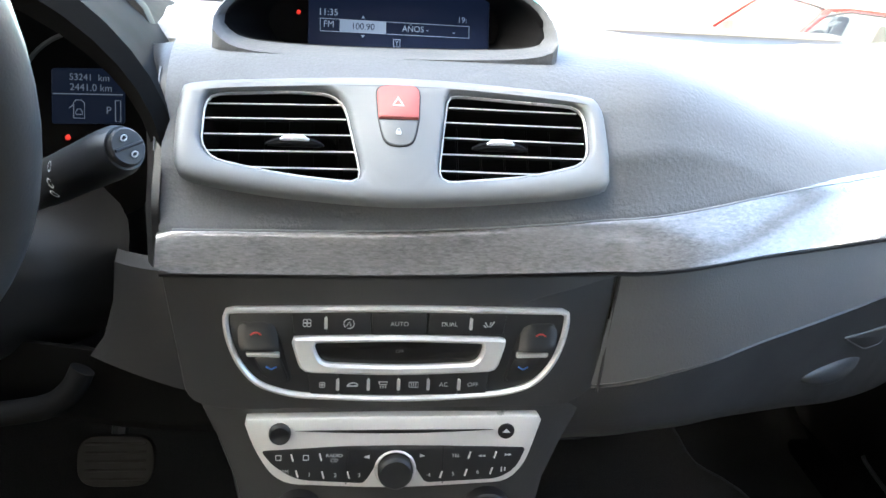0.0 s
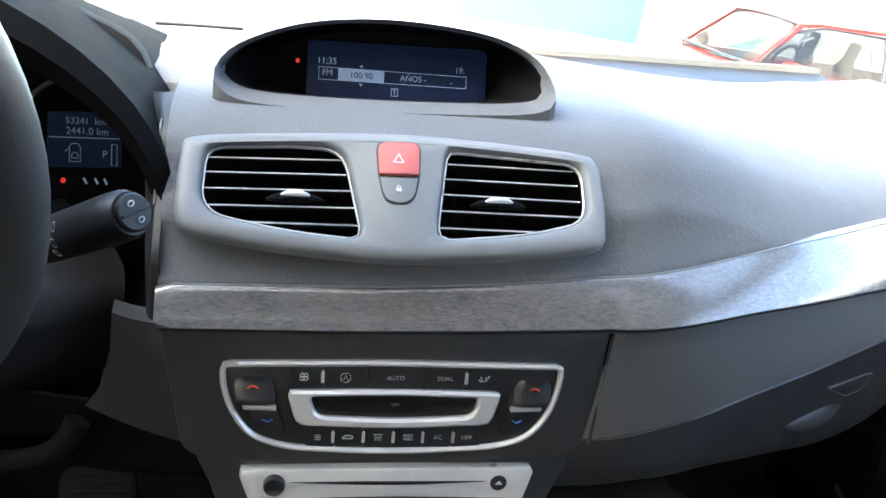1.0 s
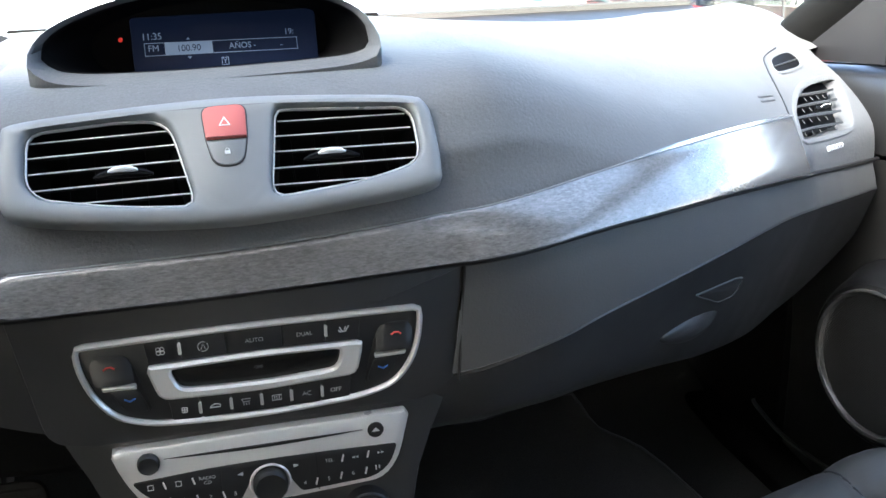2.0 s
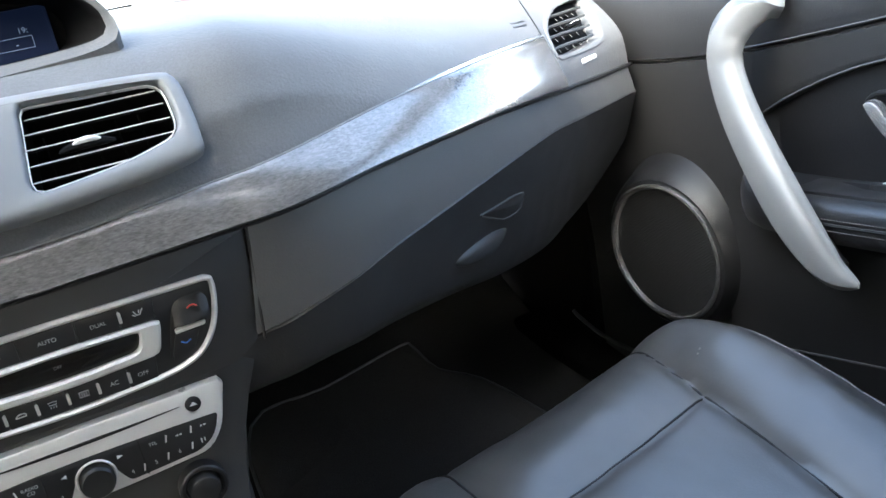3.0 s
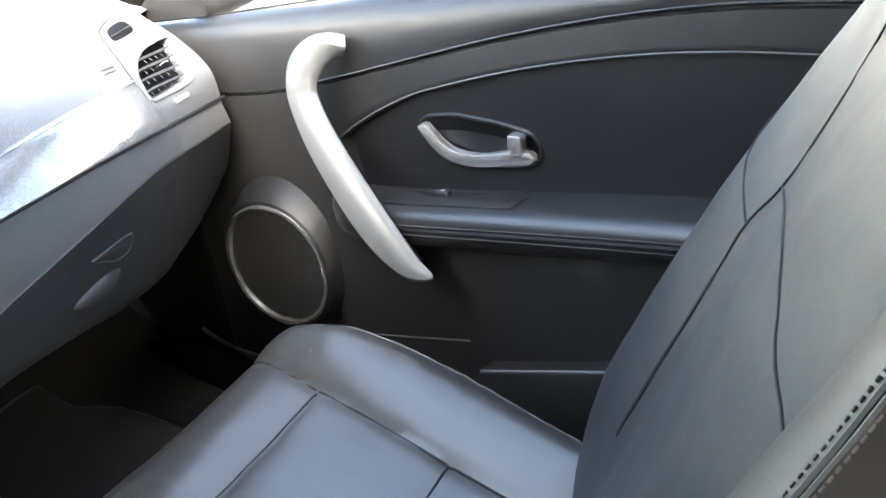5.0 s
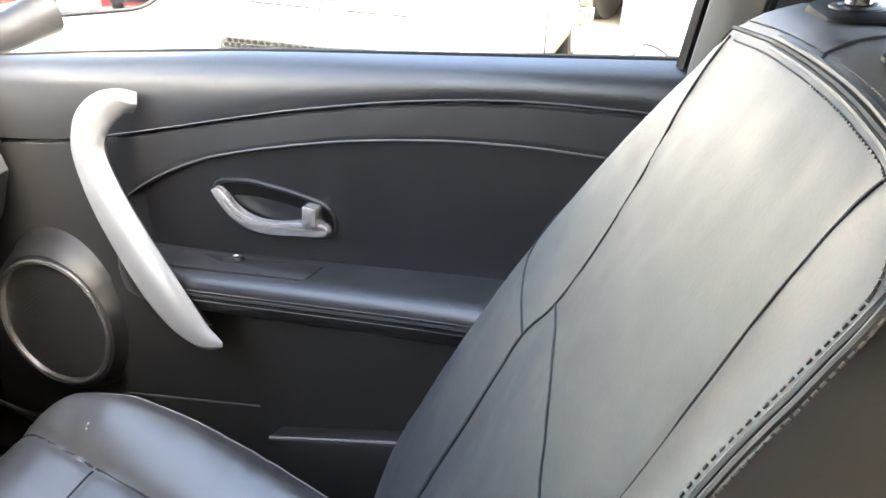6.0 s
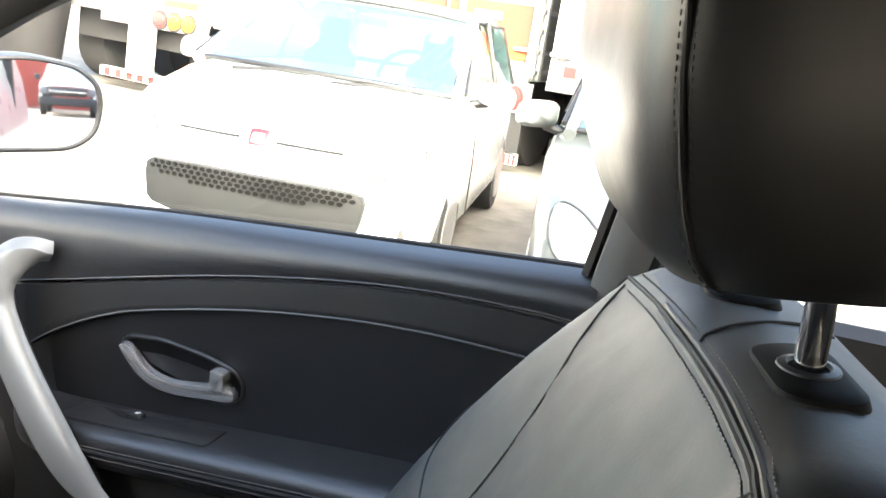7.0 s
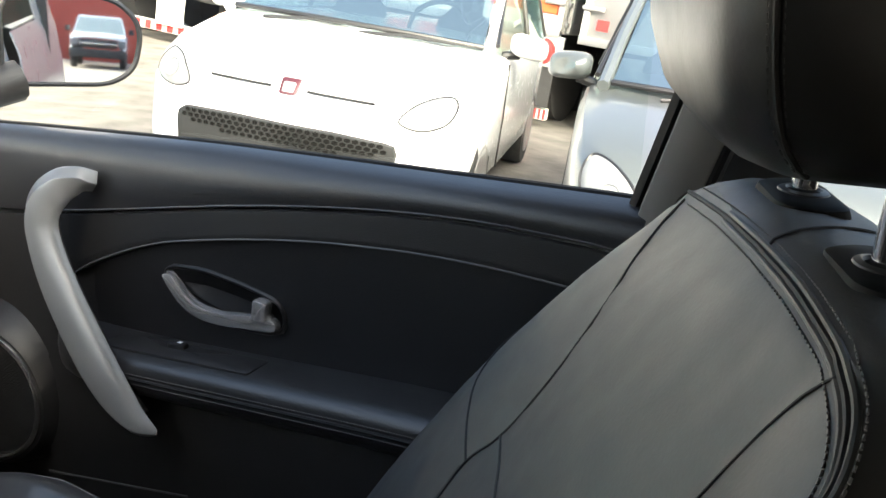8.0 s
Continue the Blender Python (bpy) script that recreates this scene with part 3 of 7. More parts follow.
part("face", plate(CL_IN, STACK, 0.0012, -0.004, 0.0002), BUTTON, climate)


def button(parent, pts, top=0.0026, r=0.0008, name="button"):
    return part(name, plate(fillet(pts, r, 3), STACK, top, 0.0, 0.0005), BUTTON, parent)


tops = [-0.0660, -0.0453, -0.0182, 0.0163, 0.0428, 0.0652]
g = 0.0004
tb = [button(climate, [(a + g, 0.8213), (b - g, 0.8215), (b * 0.975 - g, 0.8072), (a * 0.975 + g, 0.8070)]) for a, b in zip(tops, tops[1:])]
lows = [-0.0560, -0.0374, -0.0186, 0.0, 0.0185, 0.0378, 0.0570]
lb = [button(climate, [(a + g, 0.7805 + 0.0006 * abs(i - 2.5)), (b - g, 0.7805 + 0.0006 * abs(i - 1.5)), (b * 0.97 - g, 0.7670), (a * 0.97 + g, 0.7670)]) for i, (a, b) in enumerate(zip(lows, lows[1:]))]
for u, v, l in ((-0.0453, 0.8145, 0.0075), (0.0428, 0.8145, 0.0075)) + tuple((u, 0.7738, 0.0075) for u in lows[1:-1]):
    part("indicator_bar", plate(fillet([(u - 0.0010, v - l / 2), (u + 0.0010, v - l / 2), (u + 0.0010, v + l / 2), (u - 0.0010, v + l / 2)], 0.0006), STACK, 0.0032, 0.0, 0.0003), SILVER, climate)
at = lambda u0, v0, w=0.0028: (lambda a, b, c: STACK(u0 + a, v0 + b, w))
words("lettering", "AUTO", 0.0040, at(-0.0010, 0.8143), tb[2], WHITE_INK)
words("lettering", "DUAL", 0.0038, at(0.0295, 0.8143), tb[3], WHITE_INK)
words("lettering", "AC", 0.0042, at(0.0282, 0.7738), lb[4], WHITE_INK)
words("lettering", "OFF", 0.0040, at(0.0465, 0.7738), lb[5], WHITE_INK)
# fan, recirculation and airflow symbols
for k in range(4):
    a = 45 + 90 * k
    mark(arc2(-0.0565 + 0.0015 * math.cos(radians(a)), 0.8146 + 0.0015 * math.sin(radians(a)), 0.0013, 0, 360, 12), tb[0], 0.0028)
    mark(arc2(-0.0468 + 0.0011 * math.cos(radians(a)), 0.7738 + 0.0011 * math.sin(radians(a)), 0.0009, 0, 360, 10), lb[0], 0.0028)
mark(arc2(-0.0315, 0.8143, 0.0031, 60, 230), tb[1], 0.0028)
mark(arc2(-0.0315, 0.8143, 0.0031, 250, 400), tb[1], 0.0028)
mark([(-0.0328, 0.8127), (-0.0315, 0.8160), (-0.0302, 0.8127)], tb[1], 0.0028)
mark([(0.0515, 0.8160), (0.0530, 0.8130), (0.0550, 0.8130), (0.0572, 0.8165)], tb[4], 0.0028, 0.0004)
mark([(0.0506, 0.8140), (0.0522, 0.8125)], tb[4], 0.0028, 0.0004)
mark([(0.0552, 0.8160), (0.0545, 0.8142)], tb[4], 0.0028, 0.0004)
mark([(-0.0316, 0.7730), (-0.0306, 0.7743), (-0.0286, 0.7752), (-0.0262, 0.7750), (-0.0250, 0.7738), (-0.0252, 0.7730), (-0.0316, 0.7730)], lb[1], 0.0028, 0.0004)
mark([(-0.0122, 0.7758), (-0.0068, 0.7758), (-0.0076, 0.7738), (-0.0114, 0.7738), (-0.0122, 0.7758)], lb[2], 0.0028)
for k in range(3):
    mark([(-0.0111 + 0.0016 * k, 0.7730), (-0.0111 + 0.0016 * k, 0.7716)], lb[2], 0.0028)
mark([(0.0066, 0.7756), (0.0122, 0.7756), (0.0122, 0.7722), (0.0066, 0.7722), (0.0066, 0.7756)], lb[3], 0.0028)
for k in range(3):
    mark([(0.0080 + 0.0014 * k, 0.7749), (0.0080 + 0.0014 * k, 0.7729)], lb[3], 0.0028)

D_OUT = resample(fillet([(-0.0665, 0.8058), (0.0, 0.8072), (0.0660, 0.8058), (0.0605, 0.7835), (0.0, 0.7808), (-0.0600, 0.7828)], [0.004, 0.02, 0.004, 0.005, 0.02, 0.006], 5), 70)
D_IN = resample(fillet([(-0.0528, 0.8022), (0.0, 0.8035), (0.0518, 0.8022), (0.0485, 0.7893), (0.0, 0.7868), (-0.0480, 0.7888)], [0.003, 0.02, 0.003, 0.006, 0.02, 0.006], 5), 70)
part("display_frame", rim(D_OUT, D_IN, STACK, 0.0058, 0.0, 0.0016, 0.0008), SILVER, climate, "bright silver frame round the display")
display = part("display", plate(D_IN, STACK, 0.0016, 0.0, 0.0002), SCREEN, climate)
words("lettering", "OFF", 0.0030, at(0.0, 0.7958, 0.0018), display, BEZEL)


def rocker(sign):
    pts = [(-0.0958, 0.8147), (-0.0796, 0.8147), (-0.0738, 0.8085), (-0.0650, 0.7765), (-0.0690, 0.7738), (-0.0815, 0.7762), (-0.0912, 0.7890), (-0.0968, 0.8090)]
    pts = [(p[0] * sign, p[1]) for p in pts]
    ring = resample(fillet(pts, 0.004, 4), 50)
    well = part("rocker_well", plate(ring, STACK, 0.0016, 0.0, 0.0003), BLACK, climate)
    rows = []
    for i in range(9):
        t = i / 8
        v = 0.8135 - 0.0155 * t
        w = 0.0030 + 0.0050 * math.sin(math.pi * 0.5 * t) ** 2
        c, h = (-0.0865 + 0.0022 * t), 0.0116 - 0.0030 * abs(1 - 2.2 * t if t < 0.45 else 0.0) ** 3
        rows.append([STACK(sign * (c + h * s), v, w - 0.0018 * abs(s) ** 4) for s in lin(-1, 1, 9)])
    rows.append([STACK(sign * (-0.0843 + 0.0110 * s), 0.7968, 0.0016) for s in lin(-1, 1, 9)])
    rk = part("rocker", sheet(rows), BLACK, climate, "temperature rocker with red and blue arrows")
    part("silver_tab", plate(fillet([(sign * -0.0925, 0.7962), (sign * -0.0728, 0.7956), (sign * -0.0722, 0.7930), (sign * -0.0918, 0.7936)], 0.0008), STACK, 0.0056, 0.001, 0.0006), SILVER, climate)
    low = [(sign * a, b) for a, b in ((-0.0885, 0.7920), (-0.0722, 0.7918), (-0.0668, 0.7772), (-0.0700, 0.7752), (-0.0806, 0.7772))]
    lo = part("rocker_lower", plate(fillet(low, 0.003, 4), STACK, 0.0028, 0.001, 0.0008), BUTTON, climate)
    c = sign * -0.0865
    mark([(c - 0.0032, 0.8076), (c - 0.0012, 0.8090), (c + 0.0012, 0.8090), (c + 0.0032, 0.8076)], rk, 0.0049, 0.0006, RED_INK)
    c = sign * -0.0775
    mark([(c - 0.0032, 0.7862), (c, 0.7844), (c + 0.0032, 0.7862)], lo, 0.0031, 0.0006, BLUE_INK)


rocker(1)
rocker(-1)

# ---- console column below the dashboard ----
console = thing("centre_console", "dark grey plastic centre console holding radio and controls", "console", (0, 0.1, 0.33))
rows = []
for z, x0, y0 in ((0.764, 0.1265, 0.006), (0.756, 0.1245, 0.0045), (0.745, 0.120, 0.004), (0.730, 0.1135, 0.004), (0.70, 0.104, 0.006), (0.66, 0.095, 0.000), (0.62, 0.092, -0.03), (0.57, 0.095, -0.09), (0.52, 0.098, -0.16), (0.46, 0.10, -0.30), (0.33, 0.105, -0.42)):
    r = 0.016
    loop = [V(-x0, y0 + 0.35, z), V(-x0 - 0.005, y0 + 0.10, z), V(-x0, y0 + r, z), V(-x0 + 0.004, y0 + 0.004, z), V(-x0 + r, y0, z), V(-x0 * 0.4, y0 - 0.001, z),
            V(x0 * 0.4, y0 - 0.001, z), V(x0 - r, y0, z), V(x0 - 0.004, y0 + 0.004, z), V(x0, y0 + r, z), V(x0 + 0.005, y0 + 0.10, z), V(x0, y0 + 0.35, z)]
    rows.append(loop)
part("column", sheet(rows), FASCIA, console)


def dial(x, z, r):
    cy = 0.0 if z > 0.66 else -0.03
    m = lambda u, v, w: V(x + u, cy - w, z + v)
    part("socket_ring", rim(circle2(0, 0, r), circle2(0, 0, r * 0.78), m, 0.006, -0.006, 0.001), BLACK, console)
    part("socket_knob", plate(circle2(0, 0, r * 0.66), m, 0.011, -0.004, 0.003), BUTTON, console)


dial(-0.060, 0.680, 0.0165)
dial(0.062, 0.680, 0.0165)

# ---- radio ----
radio = thing("car_radio", "silver-faced car radio with black buttons and round volume knob", "radio", (0, 0, 0.70))
R_OUT = resample(fillet([(-0.0950, 0.7512), (0.0, 0.7526), (0.0938, 0.7522), (0.0850, 0.7175), (0.0740, 0.7040), (0.0, 0.7000), (-0.0740, 0.7045), (-0.0880, 0.7284)], [0.005, 0.02, 0.005, 0.02, 0.018, 0.03, 0.018, 0.02], 6), 90)
part("radio_face", plate(R_OUT, STACK, 0.0035, -0.006, 0.0022), SILVER, radio, "satin silver radio face")
slot = spline([(-0.0630, 0.7427), (-0.03, 0.7431), (0.0, 0.7432), (0.03, 0.7431), (0.0620, 0.7430), (0.03, 0.7413), (0.0, 0.7407), (-0.03, 0.7412)], 4, True)
part("disc_slot", plate(slot, STACK, 0.0040, 0.0, 0.0003), BLACK, radio)
ej = part("eject_button", plate(circle2(0.0702, 0.7417, 0.0054), STACK, 0.0046, 0.0, 0.0008), BLACK, radio)
part("eject_mark", plate([Vector(p) for p in ((0.0676, 0.7410), (0.0728, 0.7410), (0.0702, 0.7438))], STACK, 0.0049, 0.004, 0.0001), WHITE_INK, ej)
kn = lambda cx, cz, r, d: rings([[V(cx + r * k * math.cos(a), -w, cz + r * k * math.sin(a) - w * 0.12) for a in (2 * math.pi * i / 36 for i in range(36))] for k, w in ((1.0, 0.003), (1.0, d * 0.7), (0.96, d * 0.9), (0.86, d), (0.5, d - 0.001), (0.05, d - 0.0012))], caps=(False, True))
part("power_knob", kn(-0.0721, 0.7420, 0.0068, 0.0075), BUTTON, radio)
PANEL = fillet([(-0.0838, 0.7290), (-0.036, 0.7318), (0.0, 0.7322), (0.036, 0.7316), (0.0840, 0.7300), (0.0790, 0.7155), (0.0680, 0.7075), (0.0200, 0.7052), (0.0150, 0.7130), (0.0100, 0.7225), (0.0, 0.7275), (-0.0098, 0.7225), (-0.0148, 0.7130), (-0.0192, 0.7052), (-0.0620, 0.7082), (-0.0770, 0.7190)],
               [0.003, 0.01, 0.01, 0.01, 0.003, 0.008, 0.01, 0.003, 0.005, 0.005, 0.006, 0.005, 0.005, 0.003, 0.01, 0.008], 4)
panel = part("button_panel", plate(PANEL, STACK, 0.0042, 0.0, 0.0004), BUTTON, radio, "black button panel with white markings")
part("knob_collar", rim(circle2(0.0003, 0.7157, 0.0135, 40), circle2(0.0003, 0.7157, 0.0112, 40), STACK, 0.0052, 0.0, 0.0012), SILVER, radio)
part("volume_knob", kn(0.0003, 0.7157, 0.0112, 0.0105), BUTTON, radio, "ribbed black volume knob")
rm = lambda u, v: at(u, v, 0.0045)
words("lettering", "RADIO", 0.0034, rm(-0.0383, 0.7256), panel, WHITE_INK)
words("lettering", "CD", 0.0034, rm(-0.0383, 0.7222), panel, WHITE_INK)
words("lettering", "TEL", 0.0034, rm(0.0387, 0.7247), panel, WHITE_INK)
words("lettering", "MEM", 0.0034, rm(-0.0700, 0.7145), panel, WHITE_INK)
for s, u, v in (("1", -0.0537, 0.7121), ("2", -0.0375, 0.7115), ("3", -0.0223, 0.7113), ("4", 0.0222, 0.7109), ("5", 0.0377, 0.7114), ("6", 0.0537, 0.7127)):
    words("lettering", s, 0.0040, rm(u, v), panel, WHITE_INK)
for u, v in ((0.0475, 0.725), (0.0642, 0.7251), (-0.0645, 0.7245), (-0.0469, 0.7247), (-0.0615, 0.7129), (-0.0453, 0.712), (-0.0293, 0.7117), (0.0299, 0.7111), (0.0459, 0.7124), (0.0624, 0.7133)):
    s = 0.0006 if u < 0 else -0.0006
    part("indicator_bar", tube([STACK(u - s, v + 0.0024, 0.0044), STACK(u + s, v - 0.0024, 0.0044)], 0.0006, 6), SILVER, radio)
for u, v, d in ((-0.018, 0.7244, -1), (0.0174, 0.7248, 1)):
    part("arrow_mark", plate([Vector(p) for p in ((u - d * 0.0018, v + 0.0013), (u - d * 0.0018, v - 0.0013), (u + d * 0.0018, v))], STACK, 0.0045, 0.004, 0.0001), WHITE_INK, panel)
for u, v in ((0.0545, 0.7243), (0.0568, 0.7243), (0.0715, 0.7250), (0.0738, 0.7250)):
    d = 1 if u > 0.06 else -1
    part("skip_mark", plate([Vector(p) for p in ((u - d * 0.0010, v + 0.0009), (u - d * 0.0010, v - 0.0009), (u + d * 0.0010, v))], STACK, 0.0045, 0.004, 0.0001), WHITE_INK, panel)
for u in (-0.0729, -0.0560):
    sq = [Vector(p) for p in ((u - 0.0018, 0.7224), (u + 0.0018, 0.7224), (u + 0.0018, 0.7262), (u - 0.0018, 0.7262))]
    part("page_mark", rim(sq, inset(sq, 0.0006), STACK, 0.0045, 0.004, 0.0001), WHITE_INK, panel)
mark([(0.0690, 0.7128), (0.0690, 0.7160)], panel, 0.0045, 0.0005)
mark([(0.0712, 0.7135), (0.0712, 0.7158)], panel, 0.0045, 0.0005)
for u in (-0.0300, 0.0305):
    part("panel_gap", tube([STACK(u, 0.7316, 0.0043), STACK(u * 1.02, 0.7050, 0.0043)], 0.0004, 5), SEAM, panel)

# ---- display pod on the dash top ----
pod = thing("display_pod", "hooded radio display sunk in the dash top", "display", (0, 0.09, 0.96))
lip = [(-0.1175, 0.9835), (-0.1165, 0.9752), (-0.1030, 0.9662), (-0.0681, 0.9630), (-0.0029, 0.9632), (0.0644, 0.9656), (0.0922, 0.9694), (0.1004, 0.9760), (0.1000, 0.9860), (0.0909, 1.0000), (0.0669, 1.0110), (0.0295, 1.0165),
       (-0.0139, 1.0178), (-0.056, 1.0138), (-0.087, 1.0053), (-0.1085, 0.9950)]
lip = resample(spline(lip, 5, True), 72)


def pod_y(z):
    return 0.075 + max(0.0, z - 0.975) * 0.85


def pod_in(p, across, deep, up, down):
    """A point of the hood's mouth drawn inwards: across, into the dash, and upwards or downwards of its middle."""
    return V(p[0] * across, pod_y(p[1]) + deep, 0.984 + (p[1] - 0.984) * (up if p[1] > 0.984 else down))


def skirt(p):
    """How far the hood's foot reaches down into the dash."""
    return 0.016 * min(1.0, max(0.0, (0.986 - p[1]) / 0.012))


shelf = [pod_in(p, 0.955, 0.022 if p[1] < 0.984 else 0.008, 0.90, 0.80) for p in lip]
loops = [[V(p[0] * 0.98, pod_y(p[1]) + 0.14, 0.950 + (p[1] - 0.955) * 0.70) for p in lip], [V(p[0] * 1.0, pod_y(p[1]) + 0.05, 0.955 + (p[1] - 0.959) * 0.98 - skirt(p)) for p in lip], [V(p[0] * 1.006, pod_y(p[1]) + 0.004, p[1] - skirt(p)) for p in lip],
         [V(p[0], pod_y(p[1]), p[1]) for p in lip], [pod_in(p, 0.985, 0.002, 0.95, 0.97) for p in lip], shelf]
part("hood", rings(loops, caps=(False, False)), DASH, pod)
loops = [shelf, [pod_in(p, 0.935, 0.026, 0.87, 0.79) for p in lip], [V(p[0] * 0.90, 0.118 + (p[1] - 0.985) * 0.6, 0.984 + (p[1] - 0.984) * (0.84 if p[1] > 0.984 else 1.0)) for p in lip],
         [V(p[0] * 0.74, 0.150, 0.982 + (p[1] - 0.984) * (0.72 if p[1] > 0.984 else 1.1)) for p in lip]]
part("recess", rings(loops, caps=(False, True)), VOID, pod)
POD = lambda u, v, w: V(u, 0.142 - w + (v - 0.978) * 0.25, v)
scr = part("screen", plate(fillet([(-0.060, 0.9600), (0.066, 0.9620), (0.066, 0.9985), (-0.060, 0.9975)], 0.003), POD, 0.0, -0.02, 0.0005), LCD, pod, "dark blue lit radio display")
pw = lambda u, v: (lambda a, b, c: POD(u + a, v + b, 0.0006))
words("lettering", "11:35", 0.0062, pw(-0.0465, 0.9848), scr, LCD_TEXT)
words("lettering", "19:", 0.0056, pw(0.0468, 0.9838), scr, LCD_TEXT)
words("lettering", "FM", 0.0060, pw(-0.0460, 0.9770), scr, LCD_TEXT)
words("lettering", "AÑOS -", 0.0056, pw(0.0140, 0.9762), scr, LCD_TEXT)
words("lettering", "-", 0.0060, pw(0.0410, 0.9755), scr, LCD_TEXT)
bar = [Vector(p) for p in ((-0.0520, 0.9722), (0.0520, 0.9718), (0.0520, 0.9800), (-0.0520, 0.9808))]
part("frame_line", rim(bar, inset(bar, 0.0005), POD, 0.0005, -0.001, 0.0001), LCD_TEXT, scr)
part("highlight_bar", plate([Vector(p) for p in ((-0.0385, 0.9726), (-0.0065, 0.9724), (-0.0065, 0.9802), (-0.0385, 0.9804))], POD, 0.0006, -0.001, 0.0001), LCD_TEXT, scr)
words("lettering", "100.90", 0.0060, (lambda a, b, c: POD(-0.0225 + a, 0.9763 + b, 0.0009)), scr, LCD)
words("lettering", "Y", 0.0046, pw(0.0012, 0.9664), scr, LCD_TEXT)
sq = [Vector(p) for p in ((-0.0012, 0.9638), (0.0036, 0.9638), (0.0036, 0.9690), (-0.0012, 0.9690))]
part("frame_line", rim(sq, inset(sq, 0.0005), POD, 0.0005, -0.001, 0.0001), LCD_TEXT, scr)
for d in (1, -1):
    part("arrow_mark", plate([Vector(p) for p in ((-0.0238, 0.9763 + d * 0.0056), (-0.0212, 0.9763 + d * 0.0056), (-0.0225, 0.9763 + d * 0.0072))], POD, 0.0006, -0.001, 0.0001), LCD_TEXT, scr)
part("warning_light", plate(circle2(-0.0665, 0.9845, 0.0014, 12), (lambda u, v, w: V(u, 0.135 - w, v)), 0.0, -0.004, 0.0003), RED_LED, pod)


# ---- side vent at the dash end ----
def end_at(u, v, w):
    """On the dash skin near its right end, u along x, v upwards, w out of the face."""
    p = spline(dash_profile(u), 6)
    zs = [q[2] for q in p]
    y = ip(v, zs[:50], [q[1] for q in p][:50]) if v > zs[0] else p[0][1]
    return V(u + w * 0.50, y - w * 0.80, v + w * 0.35)


side_vent = thing("side_vent", "round-cornered black side air vent at the dash end", "air vent", (0.60, 0.33, 0.85))
sv = resample(spline(SIDE_VENT, 4, True), 60)
part("vent_ring", rim(inset(sv, -0.0035), inset(sv, 0.0008), end_at, 0.0016, -0.004, 0.0010, -0.016), DASH, side_vent)
part("duct", plate(inset(sv, -0.001), end_at, -0.014, -0.018, 0.0002), VOID, side_vent)
for (a, za), (b, zb) in (((0.594, 0.8715), (0.663, 0.8680)), ((0.575, 0.8650), (0.655, 0.8607)), ((0.560, 0.8585), (0.647, 0.8518)), ((0.551, 0.8498), (0.638, 0.8430))):
    s = part("slat", rings([[end_at(a + (b - a) * t, za + (zb - za) * t + dz, w) for dz, w in ((0.0007, -0.0012), (0.0007, -0.010), (-0.0006, -0.010), (-0.0008, -0.0016))] for t in lin(0, 1, 7)]), FASCIA, side_vent)
    part("slat_edge", tube([end_at(a + (b - a) * t, za + (zb - za) * t + 0.0006, -0.0012) for t in lin(0, 1, 7)], 0.00055, 5), LIFTED_GREY, s)
    for j in range(5):
        t = 0.16 + 0.17 * j
        u, z = a + (b - a) * t, za + (zb - za) * t
        part("vane", tube([end_at(u, z - 0.0022, -0.004), end_at(u + 0.0008, z - 0.0052, -0.004)], 0.00045, 5), LIFTED_GREY, side_vent)
part("tab_block", tube([end_at(u, 0.8585, 0.0005) for u in lin(0.602, 0.633, 5)], [0.0018, 0.0028, 0.0030, 0.0028, 0.0018], 8), VOID, side_vent)
part("thumb_tab", tube([end_at(u, 0.8592 + 0.0008 * math.sin((u - 0.608) / 0.020 * math.pi), 0.0030) for u in lin(0.608, 0.628, 7)], 0.0008, 8), SILVER, side_vent)
dash_badge = thing("dash_badge", "small bright badge below the side vent", "badge", end_at(0.60, 0.827, 0))
part("badge_plate", plate(fillet([(0.588, 0.8242), (0.619, 0.8230), (0.618, 0.8278), (0.588, 0.8295)], 0.002), end_at, 0.0018, -0.002, 0.0005), WHITE_INK, dash_badge)
for j in range(4):
    u = 0.5925 + 0.0065 * j
    part("letter_bar", plate([Vector(p) for p in ((u, 0.8255 - j * 0.0004), (u + 0.0020, 0.8254 - j * 0.0004), (u + 0.0020, 0.8280 - j * 0.0004), (u, 0.8281 - j * 0.0004))], end_at, 0.0021, 0.001, 0.0001), BEZEL, dash_badge)
airbag_mark = thing("airbag_mark", "embossed airbag lettering bars on the dash top", "marking", end_at(0.53, 0.88, 0))
for j in range(2):
    part("letter_bar", plate([Vector(p) for p in ((0.514 - 0.002 * j, 0.8820 - 0.0030 * j), (0.541 - 0.002 * j, 0.8790 - 0.0030 * j), (0.541 - 0.002 * j, 0.8803 - 0.0030 * j), (0.514 - 0.002 * j, 0.8833 - 0.0030 * j))], end_at, 0.0008, -0.001, 0.0003), FASCIA, airbag_mark)
demister = thing("demister_vent", "small black demister slot by the door window", "air vent", end_at(0.62, 0.895, 0))
dm = resample(spline([(0.609, 0.8990), (0.638, 0.9010), (0.652, 0.8995), (0.650, 0.8930), (0.637, 0.8900), (0.597, 0.8900), (0.598, 0.8940)], 4, True), 40)
part("vent_ring", rim(inset(dm, -0.0022), dm, end_at, 0.0022, -0.004, 0.0008, 0.0), DASH, demister)
part("duct", plate(dm, end_at, 0.0008, -0.01, 0.0002), VOID, demister)
part("slat", tube([end_at(0.600 + 0.048 * t, 0.8938 + 0.001 * t, 0.0014) for t in lin(0, 1, 5)], 0.0010, 6), FASCIA, demister)
